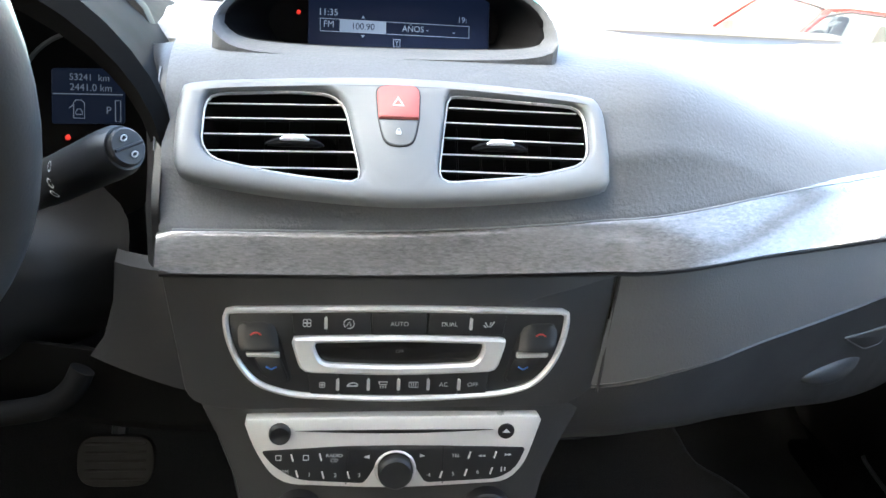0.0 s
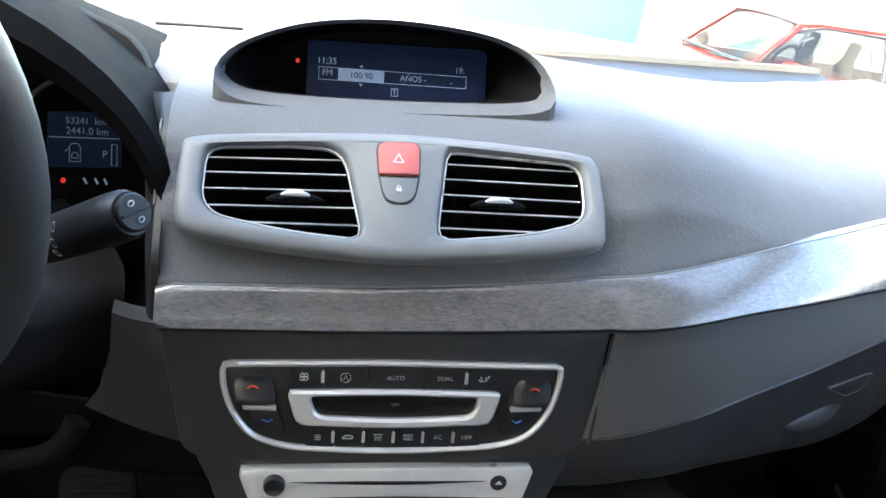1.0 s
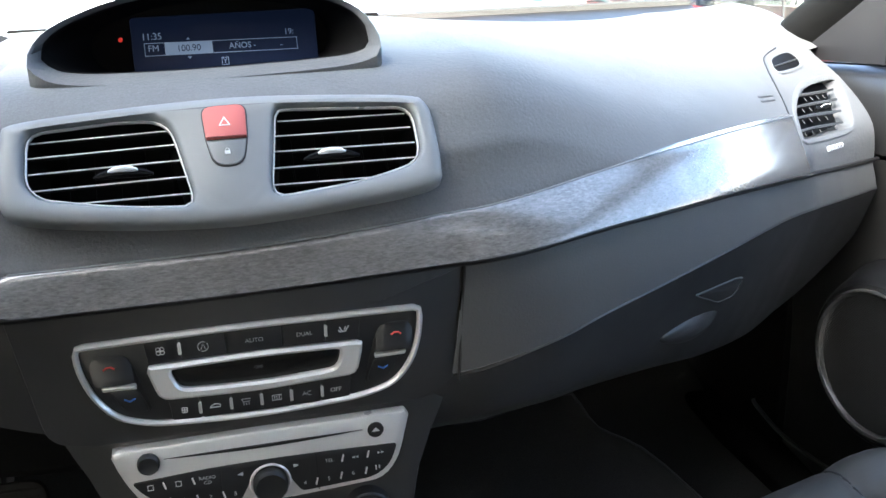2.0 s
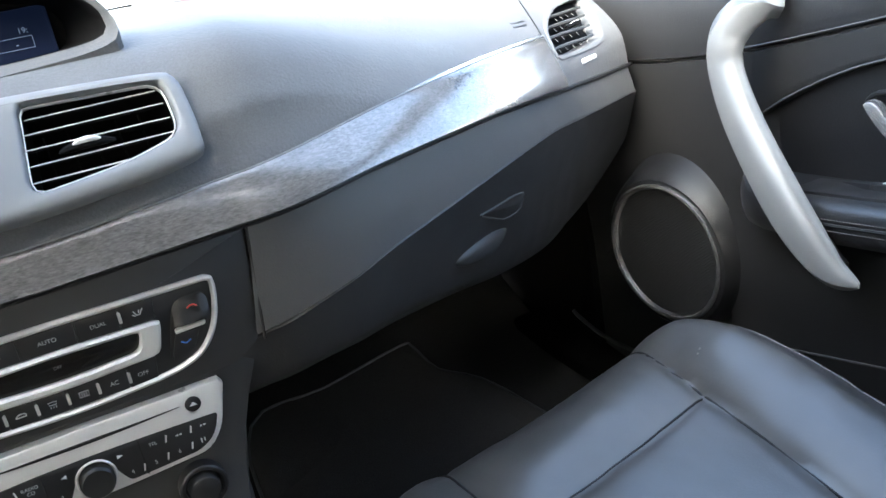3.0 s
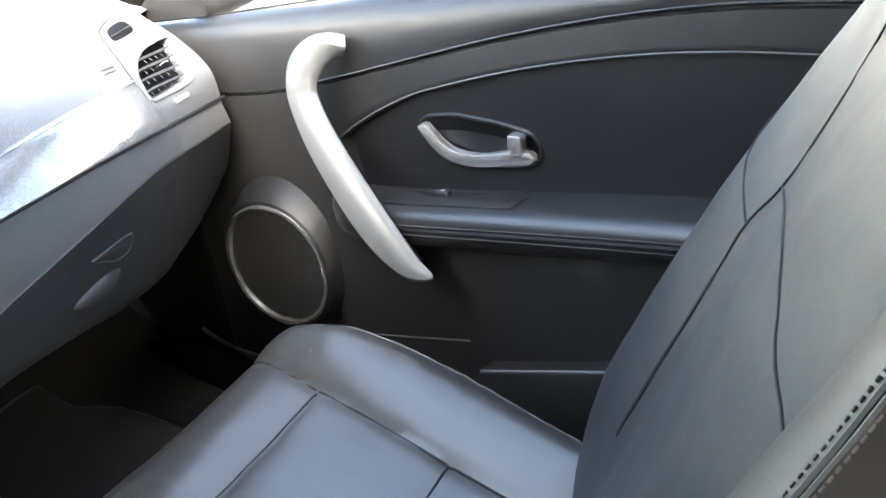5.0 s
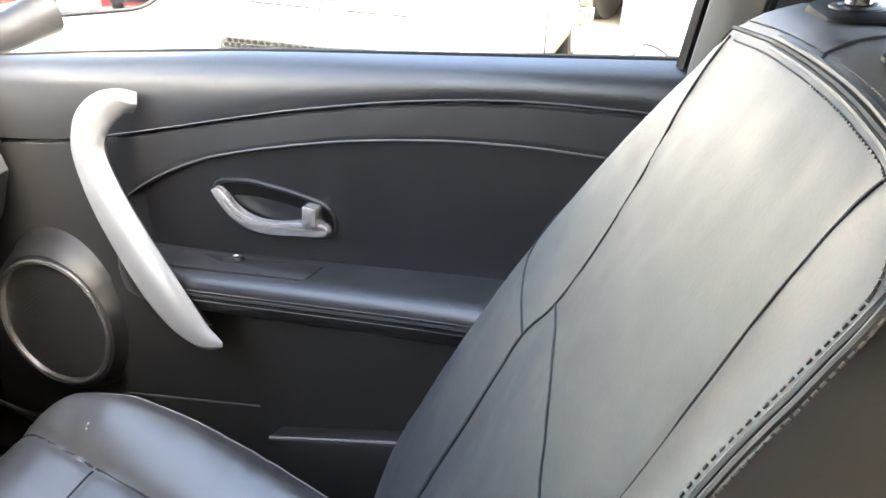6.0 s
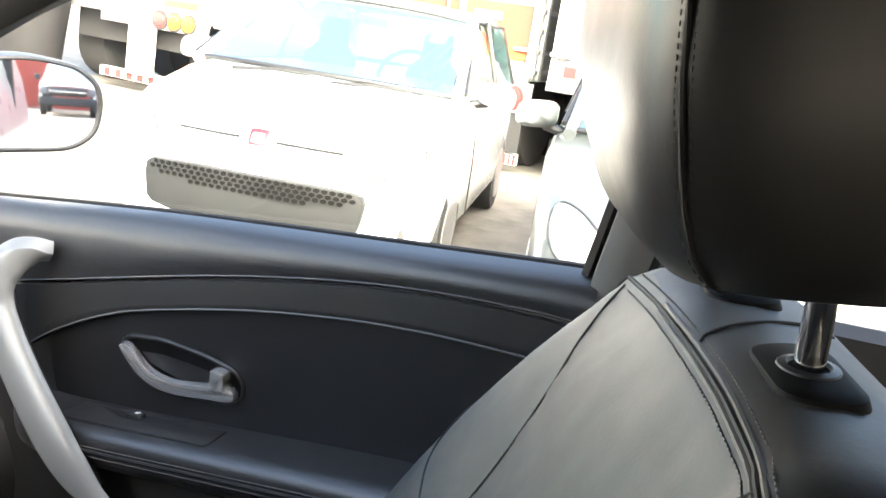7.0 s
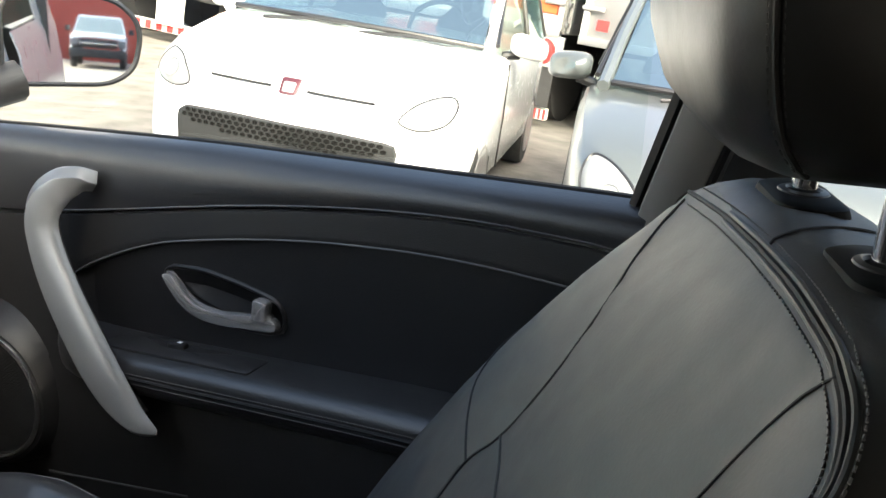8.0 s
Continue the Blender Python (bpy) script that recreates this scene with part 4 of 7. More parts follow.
part("panel_gap", tube([end_at(p[0], p[1], 0.0004) for p in spline([V(0.639, 0.9060, 0), V(0.603, 0.9020, 0), V(0.588, 0.8960, 0), V(0.569, 0.8850, 0), V(0.549, 0.8690, 0), V(0.540, 0.8540, 0), V(0.528, 0.8170, 0)], 5)], 0.0009, 6), SEAM, dashboard)
defrost = thing("windscreen_demister", "long dark demister slot along the windscreen", "air vent", (0.2, 0.66, 0.955))
for x0, x1 in ((-0.23, -0.13), (0.13, 0.20)):
    part("slot", box(x0, x1, 0.645, 0.653, 0.945, 0.9545, 0.001), MATTE, defrost)

# ---- instrument binnacle, wheel and stalk on the driver's side ----
binnacle = thing("instrument_binnacle", "dark hooded instrument cluster behind the steering wheel", "instrument cluster", (-0.37, 0.1, 0.85))


def arch(a, rx, rz, cz=0.90):
    return (-0.372 + rx * math.cos(a), cz + rz * math.sin(a) * (1 if math.sin(a) > 0 else 0.4))


rows = []
for i in range(33):
    a = radians(-12 + 204 * i / 32)
    o, q = arch(a, 0.238, 0.150), arch(a, 0.224, 0.118)
    rows.append([V(o[0] * 1.0, 0.42, 0.93 + (o[1] - 0.93) * 0.55), V(o[0], 0.20, o[1] - 0.008), V(o[0], 0.07, o[1] - 0.002), V(o[0], 0.035, o[1]), V((o[0] + q[0]) / 2, 0.026, (o[1] + q[1]) / 2),
                 V(q[0], 0.034, q[1]), V(q[0], 0.06, q[1]), V(-0.372 + (q[0] + 0.372) * 0.97, 0.145, 0.90 + (q[1] - 0.90) * 0.92)])
part("hood", sheet(rows), MATTE, binnacle)
CL = lambda u, v, w: V(u, 0.142 - w + (v - 0.92) * 0.2, v)
part("dial_face", plate(fillet([(-0.58, 0.84), (-0.165, 0.84), (-0.165, 0.985), (-0.25, 1.02), (-0.50, 1.02), (-0.58, 0.985)], 0.03), CL, 0.0, -0.02, 0.001), VOID, binnacle)
part("dial_ring", tube([CL(-0.203 + 0.048 * math.cos(a), 0.925 + 0.040 * math.sin(a), 0.004) for a in lin(0.2, math.pi - 0.1, 24)], 0.0018, 6), BEZEL, binnacle)
trip = part("trip_display", plate(fillet([(-0.232, 0.9020), (-0.184, 0.9035), (-0.184, 0.9400), (-0.232, 0.9385)], 0.002), CL, 0.002, -0.004, 0.0004), LCD_DIM, binnacle, "dark blue trip display with odometer")
cw = lambda u, v: (lambda a, b, c: CL(u + a, v + b, 0.0026))
words("lettering", "53241  km", 0.0062, cw(-0.2070, 0.9335), trip, DIM_TEXT)
words("lettering", "2441.0 km", 0.0066, cw(-0.2060, 0.9268), trip, DIM_TEXT)
part("display_line", tube([CL(-0.231, 0.9222, 0.0026), CL(-0.185, 0.9230, 0.0026)], 0.0004, 5), DIM_TEXT, trip)
for hw, z0, z1 in ((0.0036, 0.9065, 0.9185), (0.0022, 0.9090, 0.9125)):
    part("car_mark", tube([CL(-0.2140 + a * hw, b, 0.0026) for a, b in ((-1, z0), (1, z0), (1, z1 - 0.002), (0.5, z1), (-0.5, z1), (-1, z1 - 0.002), (-1, z0))], 0.00035, 5), DIM_TEXT, trip)
part("car_mark", tube([CL(-0.2180, 0.9150, 0.0026), CL(-0.2205, 0.9130, 0.0026)], 0.00035, 5), DIM_TEXT, trip)
words("lettering", "P", 0.0070, cw(-0.1945, 0.9120), trip, DIM_TEXT)
part("gear_mark", tube([CL(u, v, 0.0026) for u, v in ((-0.190, 0.9190), (-0.190, 0.9050), (-0.1865, 0.9050), (-0.1865, 0.9190), (-0.190, 0.9190))], 0.0004, 5), DIM_TEXT, trip)
part("warning_light", plate(circle2(-0.222, 0.8930, 0.0018, 12), CL, 0.001, -0.004, 0.0003), RED_LED, binnacle)
for u in (-0.2085, -0.201, -0.195):
    part("tell_tale", tube([CL(u, 0.8955, 0.001), CL(u + 0.002, 0.8915, 0.001)], 0.0007, 5), LCD_TEXT, binnacle)
edge_line = [(q[1], q[2]) for q in spline(dash_profile(-0.142), 4)[:26]]
part("side_cheek", sheet([[V(-0.1415, y + 0.001, z), V(-0.146, y + 0.002, z - 0.0005), V(-0.150, y + 0.008, z - 0.002), V(-0.158, max(0.07, y + 0.02), z - 0.004), V(-0.168, 0.15, z - 0.006)] for y, z in edge_line], 0.002), BUTTON, binnacle)
part("cheek_edge", tube([V(-0.1465, y + 0.0015, z) for y, z in edge_line[13:-4]], 0.0006, 6), BEZEL, binnacle)
# dash top on the driver's side
rows = []
for x in lin(-0.74, -0.140, 26):
    p = dash_profile(x)
    rows.append([V(x, p[7][1] + 0.035, 0.70), V(x, p[7][1] + 0.030, p[7][2] - 0.010), V(x, p[7][1] + 0.042, p[7][2] - 0.001)] + p[8:])
part("dash_top_left", sheet(rows, 0.003), DASH, dashboard)
# knee panel and column shroud
def knee_edge(z):
    return ip(z, (0.757, 0.770, 0.783, 0.796, 0.818, 0.855, 0.870, 0.885), (-0.235, -0.202, -0.187, -0.178, -0.172, -0.173, -0.190, -0.215))


part("knee_panel", sheet([[V(-0.60 + (knee_edge(z) + 0.60) * k, 0.012 + 0.05 * max(0.0, (k - 0.72) / 0.28) ** 2.2 + 1.6 * max(0.0, z - 0.835) ** 1.2 + 1.2 * max(0.0, 0.80 - z) ** 1.3, z) for k in lin(0, 1, 22)] for z in lin(0.756, 0.888, 16)], 0.003), BUTTON, dashboard, "glossy black knee panel under the column")
part("knee_trim", tube([V(x, y, z) for x, y, z in spline([(-0.60, 0.0, 0.752), (-0.40, 0.0, 0.752), (-0.27, 0.0, 0.752), (-0.215, 0.0, 0.757), (-0.196, 0.0, 0.768), (-0.188, 0.002, 0.782)], 9)], 0.0075, 16), MATTE, dashboard)
part("knee_step", sheet([[V(a + (b - a) * k, y + 0.012 * (1 - k) ** 2 - 0.004 * k, z + dz * (1 - k)) for k in lin(0, 1, 8)] for a, b, y, z, dz in ((-0.171, -0.1385, 0.020, 0.848, 0.0), (-0.171, -0.1380, 0.010, 0.843, 0.0), (-0.172, -0.136, 0.006, 0.820, 0.0), (-0.178, -0.132, 0.005, 0.795, 0.002), (-0.187, -0.127, 0.005, 0.768, 0.016), (-0.186, -0.126, 0.016, 0.764, 0.018))], 0.002), BUTTON, dashboard)
part("lower_cover", sheet([[V(x, y + 0.06 * max(0.0, (-0.16 - x) / 0.2), z) for x in lin(-0.62, -0.100, 14)] for y, z in ((0.016, 0.786), (0.020, 0.765), (0.030, 0.735), (0.06, 0.712), (0.20, 0.70))], 0.003), MATTE, dashboard)

steering_wheel = thing("steering_wheel", "dark grey leather steering wheel with thick rim", "steering wheel", (-0.375, -0.11, 0.885))
WT = pose(-0.384, -0.118, 0.965, -68, 0, 0)
part("wheel_rim", rings([[WT @ V((0.198 + 0.0165 * math.cos(b)) * math.cos(a), (0.198 + 0.0165 * math.cos(b)) * math.sin(a), 0.019 * math.sin(b)) for b in (2 * math.pi * j / 14 for j in range(14))] for a in (2 * math.pi * i / 72 for i in range(73))], caps=(False, False)), WHEELSKIN, steering_wheel)
part("hub", rings([[WT @ V(r * math.cos(a), r * 0.85 * math.sin(a), h) for a in (2 * math.pi * i / 32 for i in range(32))] for r, h in ((0.075, 0.05), (0.085, 0.02), (0.08, -0.01), (0.06, -0.022))]), FASCIA, steering_wheel)
for a in (0, 180, 270):
    c, s = math.cos(radians(a)), math.sin(radians(a))
    part("spoke", tube([WT @ V(c * r, s * r * (0.92 if r < 0.1 else 1), 0.012 - 0.012 * r / 0.19) for r in lin(0.06, 0.19, 6)], [0.03, 0.026, 0.021, 0.018, 0.017, 0.017], 10, squash=0.45, up=WT.to_3x3() @ V(0, 0, 1)), FASCIA, steering_wheel)
shroud = thing("steering_column", "black steering column shroud with wiper stalk", "steering column", (-0.37, 0.02, 0.83))
part("column_cover", tube([V(-0.375, -0.06, 0.885), V(-0.375, -0.02, 0.875), V(-0.375, 0.06, 0.845), V(-0.375, 0.13, 0.82)], [0.055, 0.062, 0.07, 0.075], 20, squash=0.8), BLACK, shroud)
p0, p1 = V(-0.2855, 0.070, 0.8442), V(-0.1430, -0.0735, 0.9335)
stalk = part("wiper_stalk", tube([p0.lerp(p1, t) for t in (0, 0.25, 0.5, 0.62, 0.64, 0.93, 0.975, 1.0)], [0.009, 0.010, 0.0110, 0.0118, 0.0122, 0.0130, 0.0126, 0.0108], 24), BUTTON, shroud, "black wiper stalk with white symbols")
sd = (p1 - p0).normalized()
su = sd.cross(V(0, 1, 0)).normalized()
sw = sd.cross(su)
ring = lambda r, d, n=24: [p1 + sd * d + (su * math.cos(2 * math.pi * i / n) + sw * math.sin(2 * math.pi * i / n)) * r for i in range(n)]
cap_end = part("stalk_cap", rings([ring(0.0095, -0.001), ring(0.0095, 0.0024), ring(0.0086, 0.0032)]), BUTTON, stalk)
part("cap_groove", tube([p1 + sd * 0.004 + (su * 0.2 + sw).normalized() * t for t in (-0.008, 0.008)], 0.0008, 6), BLACK, cap_end)
for k in (-1, 1):
    part("symbol", tube([p1 + sd * 0.004 + su * (k * 0.0045 + 0.0012 * math.cos(a)) + sw * 0.0018 * math.sin(a) for a in lin(0, 2 * math.pi, 10)], 0.0004, 5), WHITE_INK, cap_end)
for j, t in enumerate((0.770, 0.755, 0.735)):
    c = p0.lerp(p1, t)
    f = (V(0.15, -1, 0.62 - 0.45 * j)).normalized()
    f = (f - sd * f.dot(sd)).normalized()
    r = 0.0122
    part("symbol", tube([c + f * r + (sd * math.cos(a) * 0.0016 + sd.cross(f) * math.sin(a) * 0.0026) for a in lin(0, 2 * math.pi, 12)], 0.00035, 5), WHITE_INK, stalk)
pedal = thing("brake_pedal", "worn rubber-faced brake pedal in the dark footwell", "pedal", (-0.245, 0.36, 0.50))
PD = frame_map((-0.249, 0.35, 0.515), (1, 0, 0), (0, 0.35, 0.94))
part("pedal_pad", plate(fillet([(-0.038, -0.026), (0.038, -0.026), (0.038, 0.026), (-0.038, 0.026)], 0.022, 7), PD, 0.006, -0.006, 0.003), PEDALPAD, pedal)
for k in range(5):
    part("rib", tube([PD(-0.030, -0.018 + 0.009 * k, 0.0065), PD(0.030, -0.018 + 0.009 * k, 0.0065)], 0.0016, 5), PEDALPAD, pedal)
part("pedal_arm", tube([PD(0, 0, -0.006), V(-0.245, 0.40, 0.60), V(-0.245, 0.47, 0.74)], 0.009, 8), BLACK, pedal)


# ---- passenger door ----
def belt(y):
    return ip(y, (-0.47, -0.30, -0.10, 0.0, 0.23, 0.37, 0.55), (0.960, 0.948, 0.934, 0.926, 0.903, 0.888, 0.872))


def pad_seam(y):
    return ip(y, (-0.47, -0.445, -0.34, -0.23, -0.09, 0.14, 0.25, 0.36, 0.55), (0.919, 0.920, 0.916, 0.903, 0.877, 0.824, 0.803, 0.790, 0.780))


def insert_top(y):
    return ip(y, (-0.47, -0.42, -0.345, -0.257, -0.14, 0.0, 0.06, 0.12, 0.155), (0.880, 0.881, 0.880, 0.873, 0.855, 0.822, 0.800, 0.770, 0.747))


def arm_top(y):
    return ip(y, (-0.47, -0.31, -0.15, 0.03, 0.12), (0.757, 0.743, 0.724, 0.702, 0.694))


door = thing("door_1", "black vinyl passenger door panel with silver grab handle and speaker", "car door", (0.72, 0, 0.36), kind="structure")
ys = lin(0.56, -0.492, 56)
part("upper_pad", sheet([[V(0.752, y, belt(y) - 0.004), V(0.744, y, belt(y)), V(0.733, y, belt(y) - 0.003), V(0.722, y, belt(y) - min(0.014, 0.22 * (belt(y) - pad_seam(y)))), V(0.716, y, belt(y) - min(0.030, 0.45 * (belt(y) - pad_seam(y)))), V(0.714, y, belt(y) * 0.3 + pad_seam(y) * 0.7), V(0.7155, y, pad_seam(y) + 0.003), V(0.720, y, pad_seam(y))] for y in ys]), ARMVINYL, door, "soft black upper door pad")
part("belt_strip", sheet([[V(0.746, y, belt(y) - 0.002), V(0.748, y, belt(y) + 0.0015), V(0.753, y, belt(y) + 0.002), V(0.756, y, belt(y) - 0.004)] for y in ys]), RUBBER, door)
ys2 = lin(0.165, -0.475, 48)


def band(y):
    s, i = pad_seam(y) - 0.001, min(insert_top(y), pad_seam(y) - 0.010)
    return [V(0.719, y, s), V(0.7165, y, s - 0.002), V(0.7155, y, s * 0.6 + i * 0.4), V(0.7150, y, s * 0.2 + i * 0.8), V(0.7145, y, i + 0.002), V(0.7160, y, i - 0.001), V(0.724, y, i - 0.003)]


part("lip_band", sheet([band(y) for y in ys2]), DOORPL, door)
# Paler tubes stand for light caught along the lip and the pad
part("lip_highlight", tube([V(0.7147, y, min(insert_top(y), pad_seam(y) - 0.010) + 0.0005) for y in ys2], 0.0012, 6), LIFTED_GREY, door)
part("pad_highlight", tube([V(0.7152, y, pad_seam(y) + 0.0035) for y in ys2], 0.0010, 6), WHEELSKIN, door)
part("insert_panel", sheet([[V(0.7235, y, min(insert_top(y), pad_seam(y) - 0.010)), V(0.7225, y, arm_top(y) * 0.5 + insert_top(y) * 0.5), V(0.722, y, arm_top(y) - 0.01)] for y in lin(0.20, -0.475, 40)]), DOORVINYL, door, "black leather-grain door insert")


def front_x(y, z):
    k = min(1.0, max(0.0, (0.185 - y) / 0.085))
    return 0.712 + 0.02 * max(0.0, (y - 0.36) / 0.2) - 0.008 * math.exp(-((z - 0.62) / 0.08) ** 2) + 0.016 * k * k * (3 - 2 * k)


part("front_panel", sheet([[V(front_x(y, z), y, z) for z in lin(0.325, pad_seam(y) - 0.0015, 16)] for y in lin(0.56, 0.10, 40)]), DOORPL, door)
ya = [0.165, 0.16, 0.15, 0.13, 0.10] + lin(0.05, -0.475, 30)


def arm_row(y):
    k = math.sqrt(max(0.0, 1 - max(0.0, (y - 0.07) / 0.097) ** 2))
    z = arm_top(y)
    out = lambda d: 0.722 - (d * k if d > 0.012 else d)
    return [V(0.7235, y, z + 0.0006), V(0.7205, y, z + 0.0002), V(out(0.012), y, z), V(out(0.045), y, z - 0.001), V(out(0.058), y, z - 0.004), V(out(0.064), y, z - 0.010), V(out(0.066), y, z - 0.020), V(out(0.064), y, z - 0.034), V(out(0.058), y, z - 0.044), V(out(0.045), y, z - 0.049), V(out(0.028), y, z - 0.053), V(0.722, y, z - 0.058)]


arm = part("armrest", sheet([arm_row(y) for y in ya]), ARMVINYL, door, "black padded armrest with twin stitched seams")
for dz, mat, r in ((0.0165, ARM_THREAD, 0.0007), (0.022, SEAM, 0.0020), (0.0275, ARM_THREAD, 0.0007)):
    if mat is SEAM:
        part("seam", tube([V(0.6555, y, arm_top(y) - dz) for y in lin(0.06, -0.47, 30)], r, 6), mat, arm)
    else:
        bm = bmesh.new()
        for k in range(150):
            y = 0.06 - 0.53 * k / 150
            a, b = V(0.6552, y, arm_top(y) - dz), V(0.6552, y - 0.0022, arm_top(y) - dz)
            c = tube([a, b], r, 4)
            me = bpy.data.meshes.new("tmp")
            c.to_mesh(me)
            c.free()
            bm.from_mesh(me)
            bpy.data.meshes.remove(me)
        tagged(part("stitching", bm, mat, arm, "pale thread stitching"), kind="stuff")
ARM = lambda u, v, w: V(0.722 - v, u, arm_top(u) + w)
part("switch_plate", plate(fillet([(0.070, 0.006), (-0.130, 0.010), (-0.130, 0.047), (0.070, 0.047)], 0.004), ARM, 0.0010, -0.004, 0.0008), ARMVINYL, arm)
part("switch_well", plate(fillet([(0.040, 0.012), (-0.085, 0.013), (-0.042, 0.027), (0.000, 0.027)], 0.004), ARM, 0.0019, 0.0, 0.0004), BLACK, arm)
part("window_switch", plate(fillet([(-0.004, 0.016), (-0.028, 0.016), (-0.028, 0.026), (-0.004, 0.026)], 0.003), ARM, 0.0075, 0.0, 0.0025), BUTTON, arm)
part("switch_mark", plate(fillet([(-0.016, 0.0185), (-0.0215, 0.0185), (-0.0215, 0.0225), (-0.016, 0.0225)], 0.0005), ARM, 0.0080, 0.006, 0.0002), WHITE_INK, arm)
part("lower_panel", sheet([[V(0.7215, y, arm_top(y) - 0.050), V(0.708, y, arm_top(y) - 0.062), V(0.703, y, 0.64), V(0.700, y, 0.60), V(0.699, y, 0.56), V(0.699, y, 0.40), V(0.70, y, 0.34)] for y in lin(0.19, -0.475, 30)]), DOORPL, door)
part("pocket_lip", sheet([[V(0.70, y, 0.492 - 0.29 * y), V(0.680, y, 0.4925 - 0.29 * y), V(0.674, y, 0.489 - 0.29 * y), V(0.671, y, 0.480 - 0.29 * y), V(0.672, y, 0.40), V(0.675, y, 0.33)] for y in lin(-0.06, -0.47, 20)]), DOORPL, door)
# Pale tube painted in as the lit line on the pocket's lip
part("pocket_highlight", tube([V(0.676, y, 0.4915 - 0.29 * y) for y in lin(-0.06, -0.47, 20)], 0.0016, 6), BEZEL, door)
part("weather_seal", tube(spline([V(0.705, 0.548, 0.392), V(0.705, 0.538, 0.386), V(0.705, 0.487, 0.376), V(0.705, 0.433, 0.375), V(0.705, 0.36, 0.382)], 5), 0.003, 8), WHEELSKIN, door)
part("crease", tube([V(0.6985, y, 0.5215 - 0.215 * y) for y in lin(0.195, -0.03, 12)], 0.0013, 6), LIFTED_GREY, door)

# speaker
SPK = frame_map((0.676, 0.272, 0.575), (-0.13, 0.99, 0.0), (0, 0, 1))


def spk(r, w, n=64, lift=0.0):
    return [SPK(r * math.cos(2 * math.pi * i / n) - lift, r * math.sin(2 * math.pi * i / n) + lift, w) for i in range(n)]


SPK_OUT = 1 if SPK(0, 0, 1)[0] < SPK(0, 0, 0)[0] else -1
speaker = thing("door_speaker", "round door speaker with satin silver ring and black mesh", "speaker", (0.68, 0.272, 0.48))
part("housing", rings([spk(0.123, -0.050 * SPK_OUT, lift=0.004), spk(0.117, -0.044 * SPK_OUT, lift=0.0035), spk(0.111, -0.034 * SPK_OUT, lift=0.003), spk(0.106, -0.022 * SPK_OUT, lift=0.002), spk(0.1015, -0.010 * SPK_OUT, lift=0.001), spk(0.097, -0.001 * SPK_OUT), spk(0.092, 0.004 * SPK_OUT), spk(0.087, 0.004 * SPK_OUT)], caps=(False, False)), DOORVINYL, speaker)
part("ring", rings([spk(0.0882, 0.003 * SPK_OUT), spk(0.0874, 0.0070 * SPK_OUT), spk(0.0846, 0.0085 * SPK_OUT), spk(0.0812, 0.0070 * SPK_OUT), spk(0.0794, 0.001 * SPK_OUT)], caps=(False, False)), RINGMETAL, speaker, "satin silver ring")
part("grille_back", rings([spk(0.081, 0.0005 * SPK_OUT), spk(0.05, 0.0012 * SPK_OUT), spk(0.005, 0.0015 * SPK_OUT)]), BLACK, speaker)
bm = bmesh.new()
for k in range(-42, 43):
    h = k * 0.00186
    w = math.sqrt(max(0.0, 0.0800 ** 2 - h * h))
    q = [SPK(s * w, h + d, (0.0022 + e) * SPK_OUT) for s in (-1, -0.5, 0, 0.5, 1) for d, e in ((-0.0006, -0.0006), (0.0, 0.0), (0.0006, -0.0006))]
    vs = [bm.verts.new(p) for p in q]
    for i in range(4):
        for j in range(2):
            bm.faces.new((vs[i * 3 + j], vs[i * 3 + j + 1], vs[i * 3 + j + 4], vs[i * 3 + j + 3]))
tagged(part("mesh_ribs", bm, BUTTON, speaker), kind="stuff")

# grab handle
grab = thing("grab_handle", "curved silver-grey plastic grab handle on the door panel", "grab handle", (0.68, 0.1, 0.61))
gp = spline([V(0.706, 0.104, 0.868), V(0.690, 0.113, 0.871), V(0.675, 0.128, 0.864), V(0.665, 0.141, 0.842), V(0.660, 0.137, 0.810), V(0.652, 0.104, 0.757), V(0.642, 0.042, 0.688), V(0.640, -0.005, 0.648), V(0.642, -0.040, 0.640)], 6)
gw = [ip(i / (len(gp) - 1), (0, 0.12, 0.25, 0.37, 0.5, 0.63, 0.76, 0.88, 1.0), (0.013, 0.0155, 0.020, 0.0222, 0.0225, 0.025, 0.0255, 0.018, 0.003)) for i in range(len(gp))]
loops = []
for i, p in enumerate(gp):
    t = (gp[min(i + 1, len(gp) - 1)] - gp[max(i - 1, 0)]).normalized()
    s = t.cross(V(-1, 0, 0)).normalized()
    n = s.cross(t)
    n = n if n[0] < 0 else -n
    w = gw[i]
    prof = [(-1.0, -0.30), (-0.98, -0.02), (-0.80, 0.20), (-0.25, 0.42), (0.22, 0.56), (0.34, 0.55), (0.52, 0.36), (0.94, 0.00), (1.0, -0.25), (0.6, -0.42), (-0.6, -0.42)]
    loops.append([p + s * (a * w) + n * (b * min(w, 0.026) * 1.0) for a, b in prof])
part("grip", rings(loops), GRIPSILVER, grab)
part("grip_back", tube([p + V(0.012, 0, 0) for p in gp[4:-5]], [0.55 * w for w in gw[4:-5]], 8), DOORPL, grab, "dark inner side of the grip")

